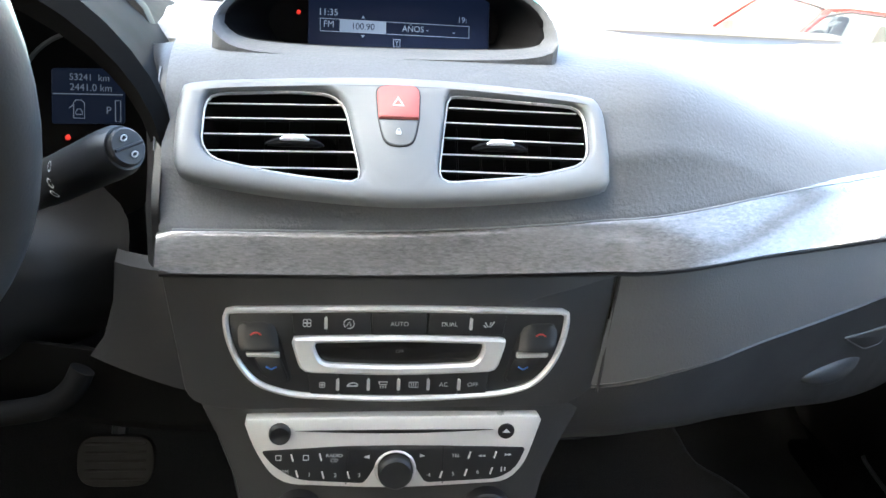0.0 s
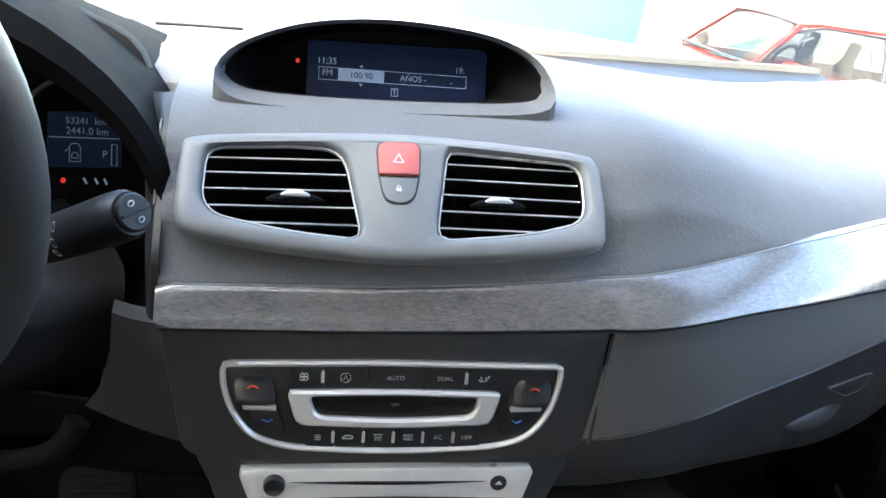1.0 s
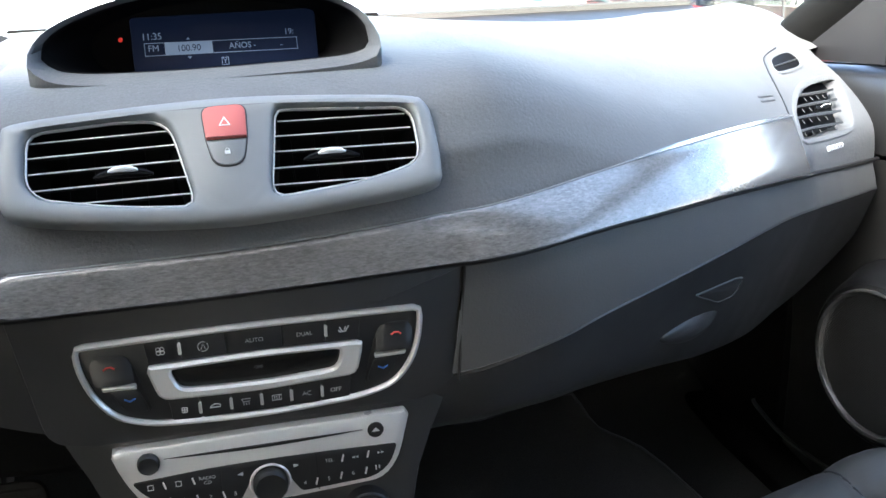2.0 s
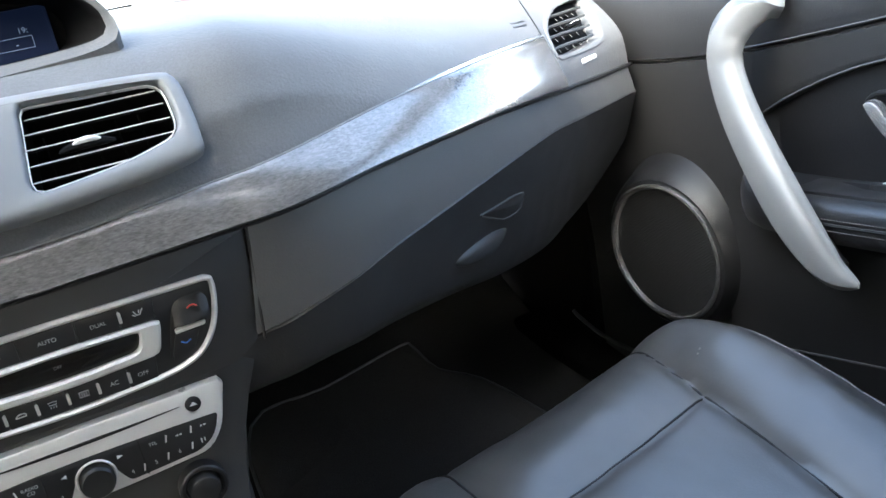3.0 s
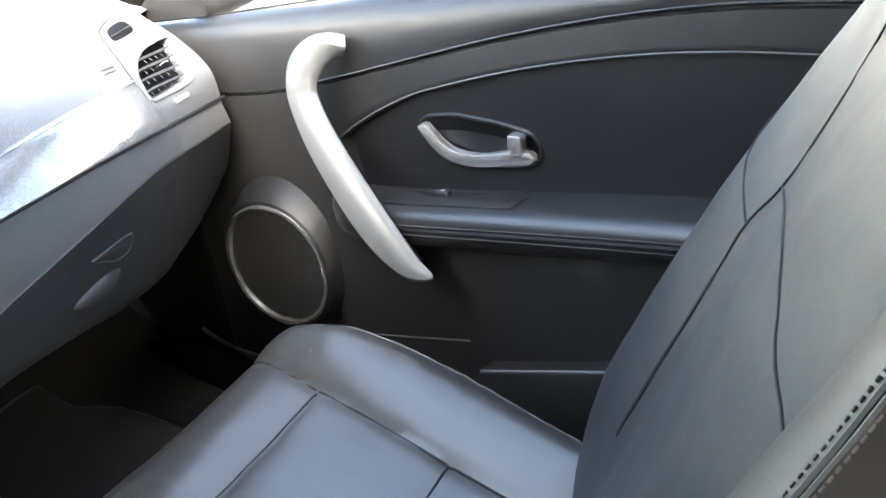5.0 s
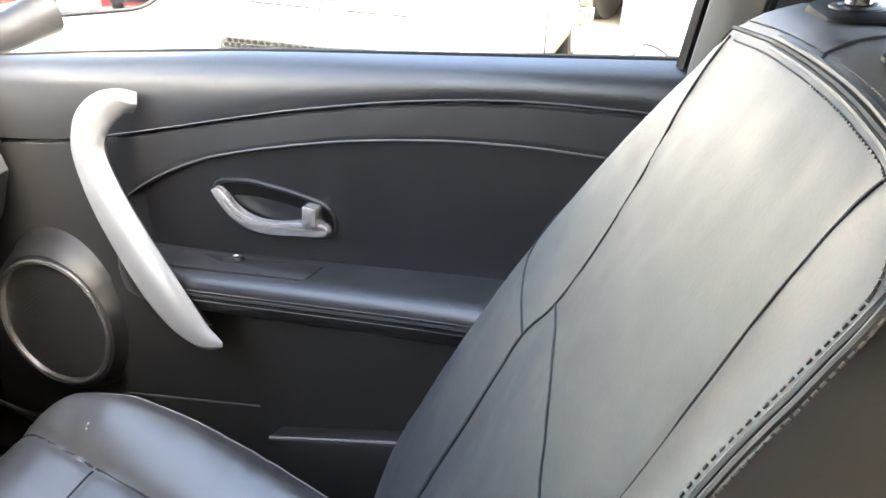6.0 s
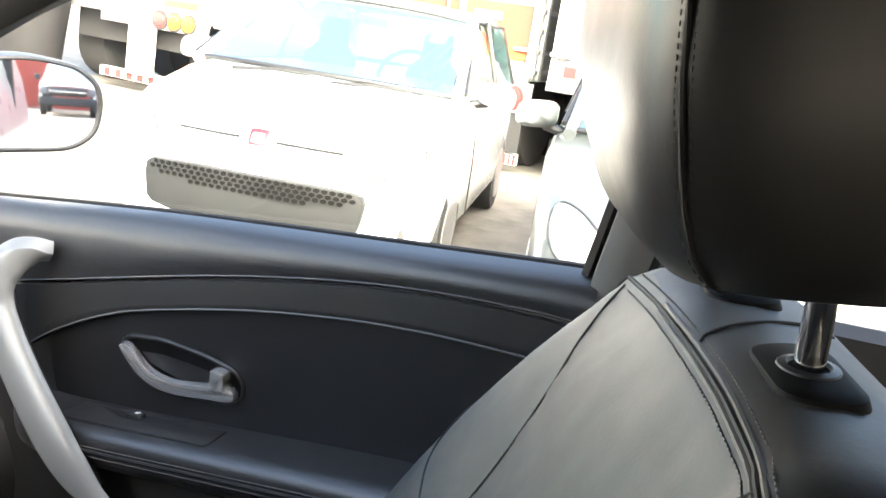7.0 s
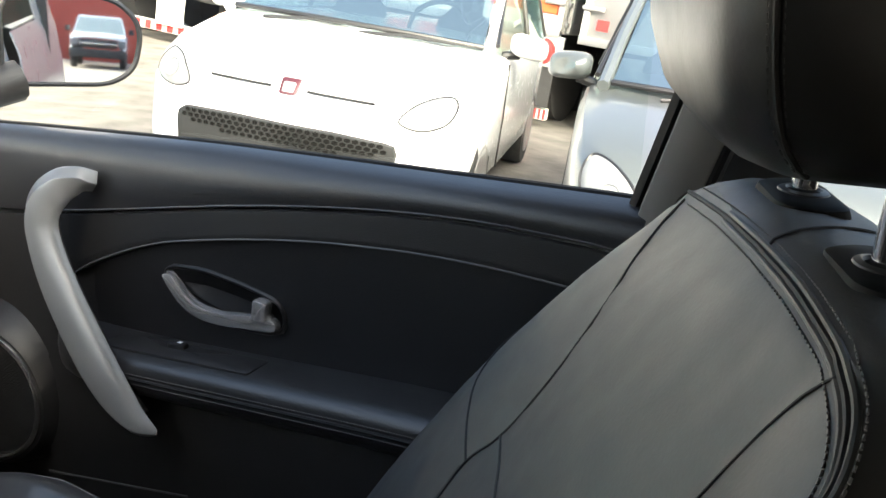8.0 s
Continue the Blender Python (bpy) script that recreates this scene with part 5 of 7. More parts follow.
# inner door release
release = thing("door_release", "silver inside door release lever in a black recess", "door handle", (0.72, -0.04, 0.75))
DR = lambda u, v, w: V(0.7225 - w, -u - 0.019, v + 0.003)
oval = resample(fillet([(-0.042, 0.776), (-0.030, 0.788), (0.015, 0.794), (0.070, 0.790), (0.112, 0.783), (0.123, 0.770), (0.122, 0.750), (0.100, 0.743), (0.040, 0.738), (-0.012, 0.748)], 0.012, 5), 60)
part("recess_rim", rim(inset(oval, -0.002), inset(oval, 0.003), DR, 0.003, -0.006, 0.0016, -0.010), BLACK, release)
part("recess", rings([[DR(p[0], p[1], w) for p in inset(oval, d)] for w, d in ((0.0015, 0.002), (0.0005, 0.012), (-0.0005, 0.020))], caps=(False, True)), VOID, release)
blade = spline([(-0.0345, 0.7785), (-0.0250, 0.7830), (-0.0165, 0.7785), (-0.0040, 0.7655), (0.0100, 0.7580), (0.0300, 0.7548), (0.0550, 0.7570), (0.0800, 0.7625), (0.1080, 0.7660), (0.1170, 0.7640),
                (0.1180, 0.7550), (0.1080, 0.7505), (0.0800, 0.7465), (0.0450, 0.7410), (0.0150, 0.7415), (-0.0080, 0.7500), (-0.0240, 0.7640)], 4, True)
part("lever", plate([Vector((q[0], q[1])) for q in resample([(q[0], q[1], 0) for q in blade], 70)], DR, 0.0130, 0.0035, 0.0030), LEVERMETAL, release)
part("lock_tab", plate(fillet([(0.089, 0.760), (0.107, 0.762), (0.108, 0.783), (0.091, 0.784)], 0.003), DR, 0.0165, 0.004, 0.0025), LEVERMETAL, release)


# ---- passenger seat ----
SU, SV_ = V(0.914, 0.407, 0).normalized(), V(0.191, -0.429, 0.883).normalized()
SN = SU.cross(SV_)
SN = SN if SN[1] > 0 else -SN
SO = V(0.372, -0.628, 1.051)


def back_at(u, v, w):
    return SO + SU * u + SV_ * v + SN * w


seat = thing("passenger_seat", "black leather passenger seat with raised bolsters and stitched seams", "car seat", (0.37, -0.25, 0.36))


def back_half(v):
    """Left and right reach of the backrest at v below its top."""
    left = ip(v, (-0.62, -0.45, -0.25, -0.10, -0.04, -0.012, 0.0), (-0.22, -0.225, -0.195, -0.156, -0.149, -0.131, -0.105))
    right = ip(v, (-0.62, -0.517, -0.434, -0.35, -0.245, -0.166, -0.087, -0.027, -0.008, 0.0), (0.372, 0.371, 0.362, 0.344, 0.309, 0.265, 0.209, 0.147, 0.121, 0.105))
    return left, right + 0.001


def back_w(u, v):
    """How far the leather stands out of the backrest plane."""
    l, r = back_half(v)
    deep = min(1.0, max(0.0, -v / 0.28))
    out = 0.0
    if u > 0.125:
        k = min(1.0, (u - 0.125) / max(0.02, r - 0.125))
        out = 0.010 * deep * math.sin(math.pi * k) - 0.010 * k ** 6
    elif u < -0.085:
        k = min(1.0, (-0.085 - u) / max(0.03, -0.085 - l))
        out = math.sin(k * math.pi * 0.62) * (0.002 + 0.040 * deep)
    else:
        out = 0.006 * math.cos(math.pi * (u - 0.02) / 0.21) * (0.4 + 0.6 * deep)
    n = V(u * 26, v * 20, 1.7)
    return out + 0.0011 * noise.noise(n) + 0.0004 * noise.noise(n * 2.9) - 2.6 * max(0.0, -v - 0.44) ** 2


def back_skin(u, v):
    """The leather's height with the roll at the top edge and the turn over it."""
    return back_w(u, v) - 0.003 * max(0.0, 1 + min(0.0, v) / 0.02) ** 2 - 0.75 * max(0.0, v)


rows = []
for v in [0.0, -0.004, -0.012, -0.025, -0.045, -0.07, -0.1] + lin(-0.14, -0.62, 24):
    l, r = back_half(v)
    row = []
    for s in lin(0, 1, 61):
        u = l + (r - l) * s
        row.append(back_at(u, v, back_skin(u, v)))
    rows.append(row)
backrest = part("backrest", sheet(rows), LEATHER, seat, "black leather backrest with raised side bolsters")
# side and top shell round the front skin
vs_ = [-0.62 + 0.60 * k / 30 for k in range(31)] + [-0.014, -0.008, -0.004]
edge_uv = [(back_half(v)[1], v) for v in vs_]
l, r = back_half(0.0)
edge_uv += [(r + (l - r) * k / 16, 0.0) for k in range(17)]
edge_uv += [(back_half(v)[0], v) for v in reversed(vs_)]
shell = []
for k, (u, v) in enumerate(edge_uv):
    a, b = edge_uv[max(k - 3, 0)], edge_uv[min(k + 3, len(edge_uv) - 1)]
    t = Vector((b[0] - a[0], b[1] - a[1])).normalized()
    n = Vector((t[1], -t[0]))
    f = 0.42 + 0.58 * max(0.0, n[1]) ** 1.5
    f = f * (0.35 if u > 0.12 else 1.0)
    w0 = back_skin(u, v)
    shell.append([back_at(u + n[0] * o * f, v + n[1] * o * f, w0 * q + d) for o, d, q in ((0.0, 0.0, 1.0), (0.006, -0.004, 1.0), (0.014, -0.013, 1.0), (0.022, -0.028, 0.9), (0.028, -0.048, 0.6), (0.029, -0.072, 0.3), (0.018, -0.102, 0.0), (-0.03, -0.128, 0.0))])
part("side_panel", sheet(shell), LEATHER, seat, "black leather top and side panel of the backrest")


part("seam", tube(spline([back_at(u, o, d + 0.0076) for u, o, d in ((0.004, -0.001, -0.0095), (0.008, 0.003, -0.0105), (0.012, 0.006, -0.0125), (0.018, 0.014, -0.0215), (0.026, 0.022, -0.0365), (0.036, 0.028, -0.0555), (0.046, 0.029, -0.075))], 5), 0.0009, 6), SEAM, seat)


def seam_on_back(pts, r=0.0009, off=0.0003):
    return part("seam", tube([back_at(p[0], p[1], back_skin(p[0], p[1]) + off) for p in spline([V(a, b, 0) for a, b in pts], 6)], r, 6), SEAM, backrest)


seam_on_back([(0.1245, -0.016), (0.1285, -0.035), (0.1285, -0.060), (0.1215, -0.102), (0.118, -0.141), (0.129, -0.191), (0.1445, -0.2254), (0.1445, -0.276), (0.147, -0.40)])
seam_on_back([(0.268, -0.166), (0.2655, -0.189), (0.2415, -0.2087), (0.1992, -0.2182), (0.1443, -0.2245)])
seam_on_back([(0.128, -0.190), (0.09, -0.1885), (0.04, -0.1895), (0.0, -0.1955), (-0.03, -0.201), (-0.088, -0.205)])
seam_on_back([(-0.1015, -0.0045), (-0.0975, -0.013), (-0.093, -0.0237), (-0.089, -0.045), (-0.0905, -0.082), (-0.088, -0.114), (-0.0885, -0.146), (-0.092, -0.25), (-0.10, -0.40)], 0.0006)
TOPSEAM = [(0.128, -0.012), (0.06, -0.004), (0.0, -0.0005), (-0.05, -0.0005), (-0.1045, -0.005), (-0.1295, -0.0135), (-0.1425, -0.0245), (-0.1465, -0.037), (-0.148, -0.06), (-0.151, -0.095), (-0.168, -0.16), (-0.188, -0.25)]
seam_on_back(TOPSEAM, 0.0013, 0.0)


def beside(pts, off):
    """A line drawn alongside another one."""
    path = spline([V(a, b, 0) for a, b in pts], 4)
    out = []
    for k, q in enumerate(path):
        t = (path[min(k + 1, len(path) - 1)] - path[max(k - 1, 0)]).normalized()
        out.append((q[0] - t[1] * off, q[1] + t[0] * off))
    return out


for off in (-0.0024, 0.0024):
    bead = beside(TOPSEAM[1:], off)
    part("piping", tube([back_at(a, b, back_skin(a, b) - (0.0002 if off < 0 else 0.0008)) for a, b in bead], 0.0015, 8), LEATHER, backrest)
seam_edge = [(0.1470, -0.230), (0.1472, -0.276), (0.1495, -0.34), (0.1500, -0.40)]
part("piping", tube([back_at(p[0], p[1], back_w(p[0], p[1]) - 0.0004) for p in spline([V(a, b, 0) for a, b in seam_edge], 6)], 0.0016, 8), LEATHER, backrest)

def evenly(pts, step):
    """Points along an open line, a step apart."""
    out, left = [pts[0]], step
    for a, b in zip(pts, pts[1:]):
        d, at = (b - a).length, 0.0
        while d - at >= left:
            at += left
            out.append(a.lerp(b, at / d))
            left = step
        left -= d - at
    return out


path = evenly(spline([V(a, b, 0) for a, b in TOPSEAM], 20), 0.0032)
for off in (-0.0056, 0.0056):
    bm = bmesh.new()
    for p, p2 in zip(path[4:], path[5:]):
        t = (p2 - p).normalized()
        q = p + V(-t[1], t[0], 0) * off
        q2 = q + t * 0.0019
        c = tube([back_at(q[0], q[1], back_skin(q[0], q[1]) + 0.0003), back_at(q2[0], q2[1], back_skin(q2[0], q2[1]) + 0.0003)], 0.00048, 5)
        me = bpy.data.meshes.new("tmp")
        c.to_mesh(me)
        c.free()
        bm.from_mesh(me)
        bpy.data.meshes.remove(me)
    tagged(part("stitching", bm, ARM_THREAD, backrest, "grey thread stitching"), kind="stuff")

# cushion
def cush_front(x):
    return 0.084 + 0.24 * (x - 0.399)


def cush_half(d):
    """Half the cushion's width, d behind its front edge."""
    return ip(d, (0.0, 0.003, 0.008, 0.016, 0.030, 0.05, 0.08, 0.13, 0.20, 0.29, 0.39, 0.56), (0.118, 0.137, 0.154, 0.170, 0.186, 0.197, 0.204, 0.207, 0.205, 0.195, 0.178, 0.165))


def bolster_seam(y):
    return ip(y, (-0.30, -0.20, -0.12, -0.03, 0.06), (0.089, 0.096, 0.103, 0.110, 0.118))


def dent(v, w, deep):
    return deep * math.exp(-(v / w) ** 2)


def cush_z(x, y):
    """Height of the seat cushion's leather."""
    d = cush_front(x) - y
    z = ip(y, (-0.47, -0.30, -0.20, -0.03, 0.20), (0.566, 0.576, 0.583, 0.594, 0.597))
    q = max(0.0, 1 - max(0.0, d) / 0.048)
    z -= 0.046 * (1 - math.sqrt(1 - q * q))
    a, a0, h = abs(x - 0.362), bolster_seam(y), cush_half(max(0.0, d))
    k = min(1.0, max(0.0, (a - a0) / 0.080))
    z += 0.027 * math.sin(k * math.pi * 0.60) * (0.30 + 0.70 * min(1.0, max(0.0, d) / 0.11))
    z -= 0.020 * max(0.0, (a - h + 0.042) / 0.042) ** 2
    z -= dent(a - a0, 0.006, 0.0026)
    for yc, xc, deep in ((-0.085, 0.530, 0.0012), (-0.125, 0.538, 0.0022), (-0.150, 0.530, 0.0018), (-0.172, 0.536, 0.0024), (-0.205, 0.528, 0.0016), (0.030, 0.492, 0.0014)):
        z -= dent(y - yc - 0.55 * (x - xc), 0.0075, deep) * math.exp(-((x - xc) / 0.026) ** 2)
    if a < a0:
        z -= dent(y + 0.027 - 0.235 * (x - 0.471), 0.006, 0.0022) + dent(y + 0.204 - 0.235 * (x - 0.457), 0.006, 0.0022)
        z -= 0.004 * math.cos(math.pi * a / (2 * a0))
        puff = math.sqrt(max(0.0, math.cos(math.pi * a / (2 * a0))))
        pad = (y + 0.027 - 0.235 * (x - 0.471)) / 0.10
        z += puff * (0.009 * math.sin(math.pi * pad) if 0 < pad < 1 else 0.005 * math.sin(math.pi * -pad / 1.77) if -1.77 < pad < 0 else 0.0)
    n = V(x * 30, y * 22, 0.3)
    return z + 0.0009 * noise.noise(n) + 0.0004 * noise.noise(n * 2.7)


def cush_at(s, d):
    x = 0.362 + (cush_half(d) if s > 0 else max(cush_half(d), min(0.203, 0.186 + d))) * s
    f = max(0.0, 1 - max(0.0, d - 0.15) / 0.3)
    y = 0.084 + 0.24 * f * (x - 0.399) - d
    return V(x, y, cush_z(x, y))


rows = []
for d in [0.0, 0.0008, 0.002, 0.004, 0.007, 0.011, 0.016, 0.022, 0.030, 0.038, 0.046] + lin(0.053, 0.55, 72):
    row = [cush_at(s, d) for s in lin(-1, 1, 91)]
    drop = lambda p, s: [V(p[0] + s * 0.003, p[1], p[2] - 0.004), V(p[0] + s * 0.009, p[1], p[2] - 0.022), V(p[0] + s * 0.011, p[1], p[2] - 0.06), V(p[0] + s * 0.002, p[1], 0.44)]
    rows.append(drop(row[0], -1)[::-1] + row + drop(row[-1], 1))
front = [[V(p[0] * 0.97 + 0.011, p[1] - k[0], p[2] - (p[2] - 0.42) * k[1]) for p in rows[0]] for k in ((0.045, 1.0), (0.012, 0.6), (-0.002, 0.25))]
cushion = part("cushion", sheet(front + rows), WORN_LIT_LEATHER, seat, "black leather seat cushion with worn bolster")


def seam_on_cushion(pts, r=0.0013):
    return part("seam", tube([V(p[0], p[1], cush_z(p[0], p[1]) + 0.0003) for p in spline([V(a, b, 0) for a, b in pts], 8)], r, 6), SEAM, cushion)


for side in (1, -1):
    seam_on_cushion([(0.362 + side * bolster_seam(y), y + (-0.054 if side < 0 else 0.0)) for y in (0.094, 0.085, 0.06, 0.0, -0.03, -0.07, -0.12, -0.16, -0.20, -0.25, -0.30, -0.40)])
seam_on_cushion([(x, -0.027 + 0.235 * (x - 0.471)) for x in lin(0.470, 0.256, 9)])
seam_on_cushion([(x, -0.204 + 0.235 * (x - 0.457)) for x in lin(0.457, 0.268, 9)])
for u, v in ((0.502, 0.012), (0.497, 0.009)):
    part("scuff_speck", tube([V(u, v, cush_z(u, v) + 0.0003), V(u + 0.002, v + 0.001, cush_z(u + 0.002, v + 0.001) + 0.0003)], 0.0008, 5), THREAD, cushion, "small pale scuff")
bm = bmesh.new()
edge = evenly([cush_at(0.982, d) for d in [0.0, 0.003, 0.008, 0.016, 0.03] + lin(0.05, 0.42, 60)], 0.0034)
for a, b in zip(edge, edge[1:]):
    c = tube([a + V(0, 0, 0.0008), a.lerp(b, 0.6) + V(0, 0, 0.0008)], 0.0009, 4)
    me = bpy.data.meshes.new("tmp")
    c.to_mesh(me)
    c.free()
    bm.from_mesh(me)
    bpy.data.meshes.remove(me)
tagged(part("stitching", bm, THREAD, cushion, "pale thread stitching"), kind="stuff")
part("hinge_cover", box(0.578, 0.612, -0.345, -0.265, 0.44, 0.545, 0.012), LIFTED_GREY, seat, "grey plastic hinge cover")
part("seat_base", box(0.20, 0.53, -0.42, 0.05, 0.345, 0.47, 0.02), BLACK, seat)

# headrest on two chrome posts
for s, u in ((1, 0.075), (-1, -0.028)):
    b = V(0.385, -0.66, 1.0555) + SU * u
    gd = lambda a, c, w, b=b: b + SU * a + V(-0.407, 0.914, 0) * c + V(0, 0, 1) * w
    guide = part("post_guide", plate(fillet([(-0.025, -0.017), (0.025, -0.017), (0.031, 0.0), (0.023, 0.018), (-0.023, 0.018), (-0.031, 0.0)], 0.009, 5), gd, 0.004, -0.020, 0.005), VOID, seat, "black plastic post guide")
    part("guide_collar", rings([[gd(q * math.cos(k), q * math.sin(k), h) for k in (2 * math.pi * i / 20 for i in range(20))] for q, h in ((0.013, 0.002), (0.0115, 0.0048), (0.0085, 0.0054), (0.007, 0.003))], caps=(False, False)), BLACK, guide)
    part("post", tube([b + V(0, 0, z) for z in (-0.02, 0.03, 0.06, 0.12)], 0.0058, 18), CHROME, seat, "chrome headrest post")
HF = V(-0.407, 0.914, 0)
HB = V(0.385, -0.66, 1.091) + SU * 0.024
HROWS = ((0.003, 0.06, 0.00, 0.03), (-0.004, 0.100, -0.018, 0.046), (0.002, 0.120, -0.030, 0.060), (0.014, 0.131, -0.038, 0.071), (0.035, 0.137, -0.043, 0.077), (0.07, 0.139, -0.045, 0.079), (0.12, 0.136, -0.043, 0.073), (0.16, 0.126, -0.037, 0.059), (0.185, 0.109, -0.023, 0.039), (0.195, 0.07, -0.005, 0.015))


def head_round(a):
    """The headrest's plan: a soft front and a nearly flat side panel."""
    c, s = math.cos(a), math.sin(a)
    return (abs(c) ** 0.62 if c > 0 else -0.88 * abs(c) ** 0.25), math.copysign(abs(s) ** 0.62, s)


def head_at(z, a, grow=0.0):
    """On the headrest's skin at height z and angle a round it."""
    wu, f0, f1 = (ip(z, [r[0] for r in HROWS[1:]], [r[k] for r in HROWS[1:]]) for k in (1, 2, 3))
    cu, fu = head_round(a)
    return HB + SU * ((wu + grow) * cu) + HF * ((f0 + f1) / 2 + ((f1 - f0) / 2 + grow) * fu + 0.02 * (z / 0.19)) + V(0, 0, z + 0.012 * cu * cu)


rows = []
for z, wu, f0, f1 in HROWS:
    loop = []
    for i in range(88):
        a = 2 * math.pi * i / 88
        cu, fu = head_round(a)
        loop.append(HB + SU * (wu * cu) + HF * ((f0 + f1) / 2 + (f1 - f0) / 2 * fu + 0.02 * (z / 0.19)) + V(0, 0, z + 0.012 * (cu * cu)))
    rows.append(loop)
headrest = part("headrest", rings(rows), SHADED_LEATHER, seat, "black leather headrest with stitched side seams")
zs = lin(0.0, 0.178, 40)
part("seam", tube([head_at(z, radians(135), 0.0) for z in zs], 0.0011, 6), SEAM, headrest)
for ang in (131.5, 138.5):
    bm = bmesh.new()
    for z in lin(0.002, 0.176, 58):
        c = tube([head_at(z, radians(ang), 0.0002), head_at(z + 0.0016, radians(ang), 0.0002)], 0.0003, 4)
        me = bpy.data.meshes.new("tmp")
        c.to_mesh(me)
        c.free()
        bm.from_mesh(me)
        bpy.data.meshes.remove(me)
    tagged(part("stitching", bm, DARK_THREAD, headrest, "grey thread stitching"), kind="stuff")

# ---- floor, footwell and shell of the car ----
floor = solo("floor", sheet([[V(x, y, 0.325 + 0.16 * max(0, (y - 0.62) / 0.3) ** 1.3) for x in lin(-0.74, 0.70, 8)] for y in lin(-1.5, 0.95, 26)], 0.006), FLOORPILE, "black carpeted car floor with raised footwell", "floor", kind="structure")
matpts = spline([(0.150, 0.10), (0.165, 0.45), (0.205, 0.655), (0.33, 0.672), (0.466, 0.694), (0.486, 0.682), (0.498, 0.625), (0.545, 0.50), (0.55, 0.10), (0.35, 0.05)], 4, True)
FM = lambda u, v, w: V(u, v, 0.325 + 0.16 * max(0, (v - 0.62) / 0.3) ** 1.3 + w)
mat_ = thing("floor_mat", "black carpet floor mat with bound edge in the footwell", "floor mat", (0.35, 0.4, 0.332))
part("mat_top", plate([Vector((p[0], p[1])) for p in matpts], FM, 0.012, 0.007, 0.002), CARPET, mat_)
part("bound_edge", tube([FM(p[0], p[1], 0.0115) for p in matpts + matpts[:1]], 0.0026, 6), LIFTED_GREY, mat_)
part("lint_speck", tube([FM(0.42, 0.50, 0.0125), FM(0.423, 0.502, 0.0125)], 0.0016, 6), THREAD, mat_)

wall = lambda name, bm, mat, label, cat="car body": solo(name, bm, mat, label, cat, kind="structure")
wall("firewall", box(-0.76, 0.76, 0.90, 0.94, 0.32, 0.93), CARPET, "dark firewall closing the footwells", "wall")
wall("wall_left", box(-0.80, -0.75, -1.6, 0.95, 0.30, 0.93), DOORVINYL, "dark driver side door panels", "wall")
wall("wall_right_lower", sheet([[V(0.733, y, 0.30), V(0.733, y, belt(y) - 0.022), V(0.758, y, belt(y) - 0.012), V(0.790, y, 0.80), V(0.80, y, 0.60), V(0.79, y, 0.28)] for y in lin(0.95, -0.475, 24)]), OWNPAINT, "outer skin of the passenger door", "wall")
wall("wall_rear", box(-0.80, 0.80, -1.62, -1.56, 0.30, 1.0), DOORPL, "dark rear seat bulkhead", "wall")
wall("cowl", sheet([[V(x, y, z) for x in lin(-0.78, 0.76, 9)] for y, z in ((0.40, 0.84), (0.55, 0.868), (0.78, 0.90), (0.94, 0.93))], 0.004), BLACK, "black panel under the windscreen", "cowl")
wall("kick_panel", box(0.715, 0.733, 0.50, 0.95, 0.30, 0.87), MATTE, "dark kick panel beside the footwell", "wall")
sill = wall("sill", box(0.66, 0.735, -0.6, 0.8, 0.30, 0.345, 0.01), MATTE, "dark plastic door sill", "sill")

# windscreen, pillars, roof and side glass
def rail(t):
    """Line of the right-hand window frame, from the windscreen foot over the door to the rear."""
    return V(ip(t, (0, 0.25, 0.5, 0.75, 1.0), (0.725, 0.715, 0.700, 0.680, 0.665)), ip(t, (0, 0.25, 0.5, 0.75, 1.0), (0.56, 0.22, -0.05, -0.55, -1.45)), ip(t, (0, 0.25, 0.5, 0.75, 1.0), (0.900, 1.098, 1.195, 1.275, 1.285)))


flip = lambda p: V(-p[0], p[1], p[2])
part_rail = [rail(t) for t in lin(0, 1, 30)]
pillar_a = wall("pillar_right", tube(part_rail, 0.024, 10, squash=1.2), MATTE, "black windscreen pillar and door frame", "pillar")
wall("pillar_left", tube([flip(p) for p in part_rail], 0.030, 10), BLACK, "black driver side windscreen pillar", "pillar")
part("mirror_sail", sheet([[V(0.722, 0.555, 0.878), V(0.722, 0.46, 0.886), V(0.722, 0.365, 0.893)], [V(0.720, 0.50, 0.935), V(0.720, 0.45, 0.945), V(0.720, 0.365, 0.95)], [V(0.715, 0.38, 1.005), V(0.715, 0.37, 1.01), V(0.715, 0.36, 1.015)]], 0.006), BLACK, pillar_a)
part("frame_rear", sheet([[V(0.744 - 0.32 * k, -0.475 - 0.30 * k, 0.955 + k), V(0.740 - 0.32 * k, -0.482 - 0.30 * k, 0.955 + k)] for k in lin(0, 0.30, 5)], 0.008), BLACK, pillar_a)
def post_row(k, pts):
    return [V(x - 0.32 * k, y - 0.30 * k, 0.945 + k) for x, y in pts]


post_b = wall("pillar_middle", sheet([post_row(k, ((0.742, -0.483), (0.731, -0.486), (0.727, -0.494), (0.727, -0.506), (0.731, -0.516), (0.742, -0.520))) for k in lin(-0.5, 0.32, 9)], 0.005), PILLARTRIM, "light grey middle pillar trim", "pillar")
part("pillar_edge", tube([post_row(k, ((0.734, -0.524),))[0] for k in lin(-0.1, 0.32, 8)], 0.006, 8), BLACK, post_b)
# Darker plastic here stands for the headrest's shade on the pillar
part("pillar_shade", sheet([post_row(k, ((0.738, -0.528), (0.728, -0.534), (0.727, -0.560), (0.742, -0.580))) for k in lin(-0.5, 0.32, 9)], 0.005), DOORPL, post_b, "rear half of the pillar trim, darkened as headrest shade")
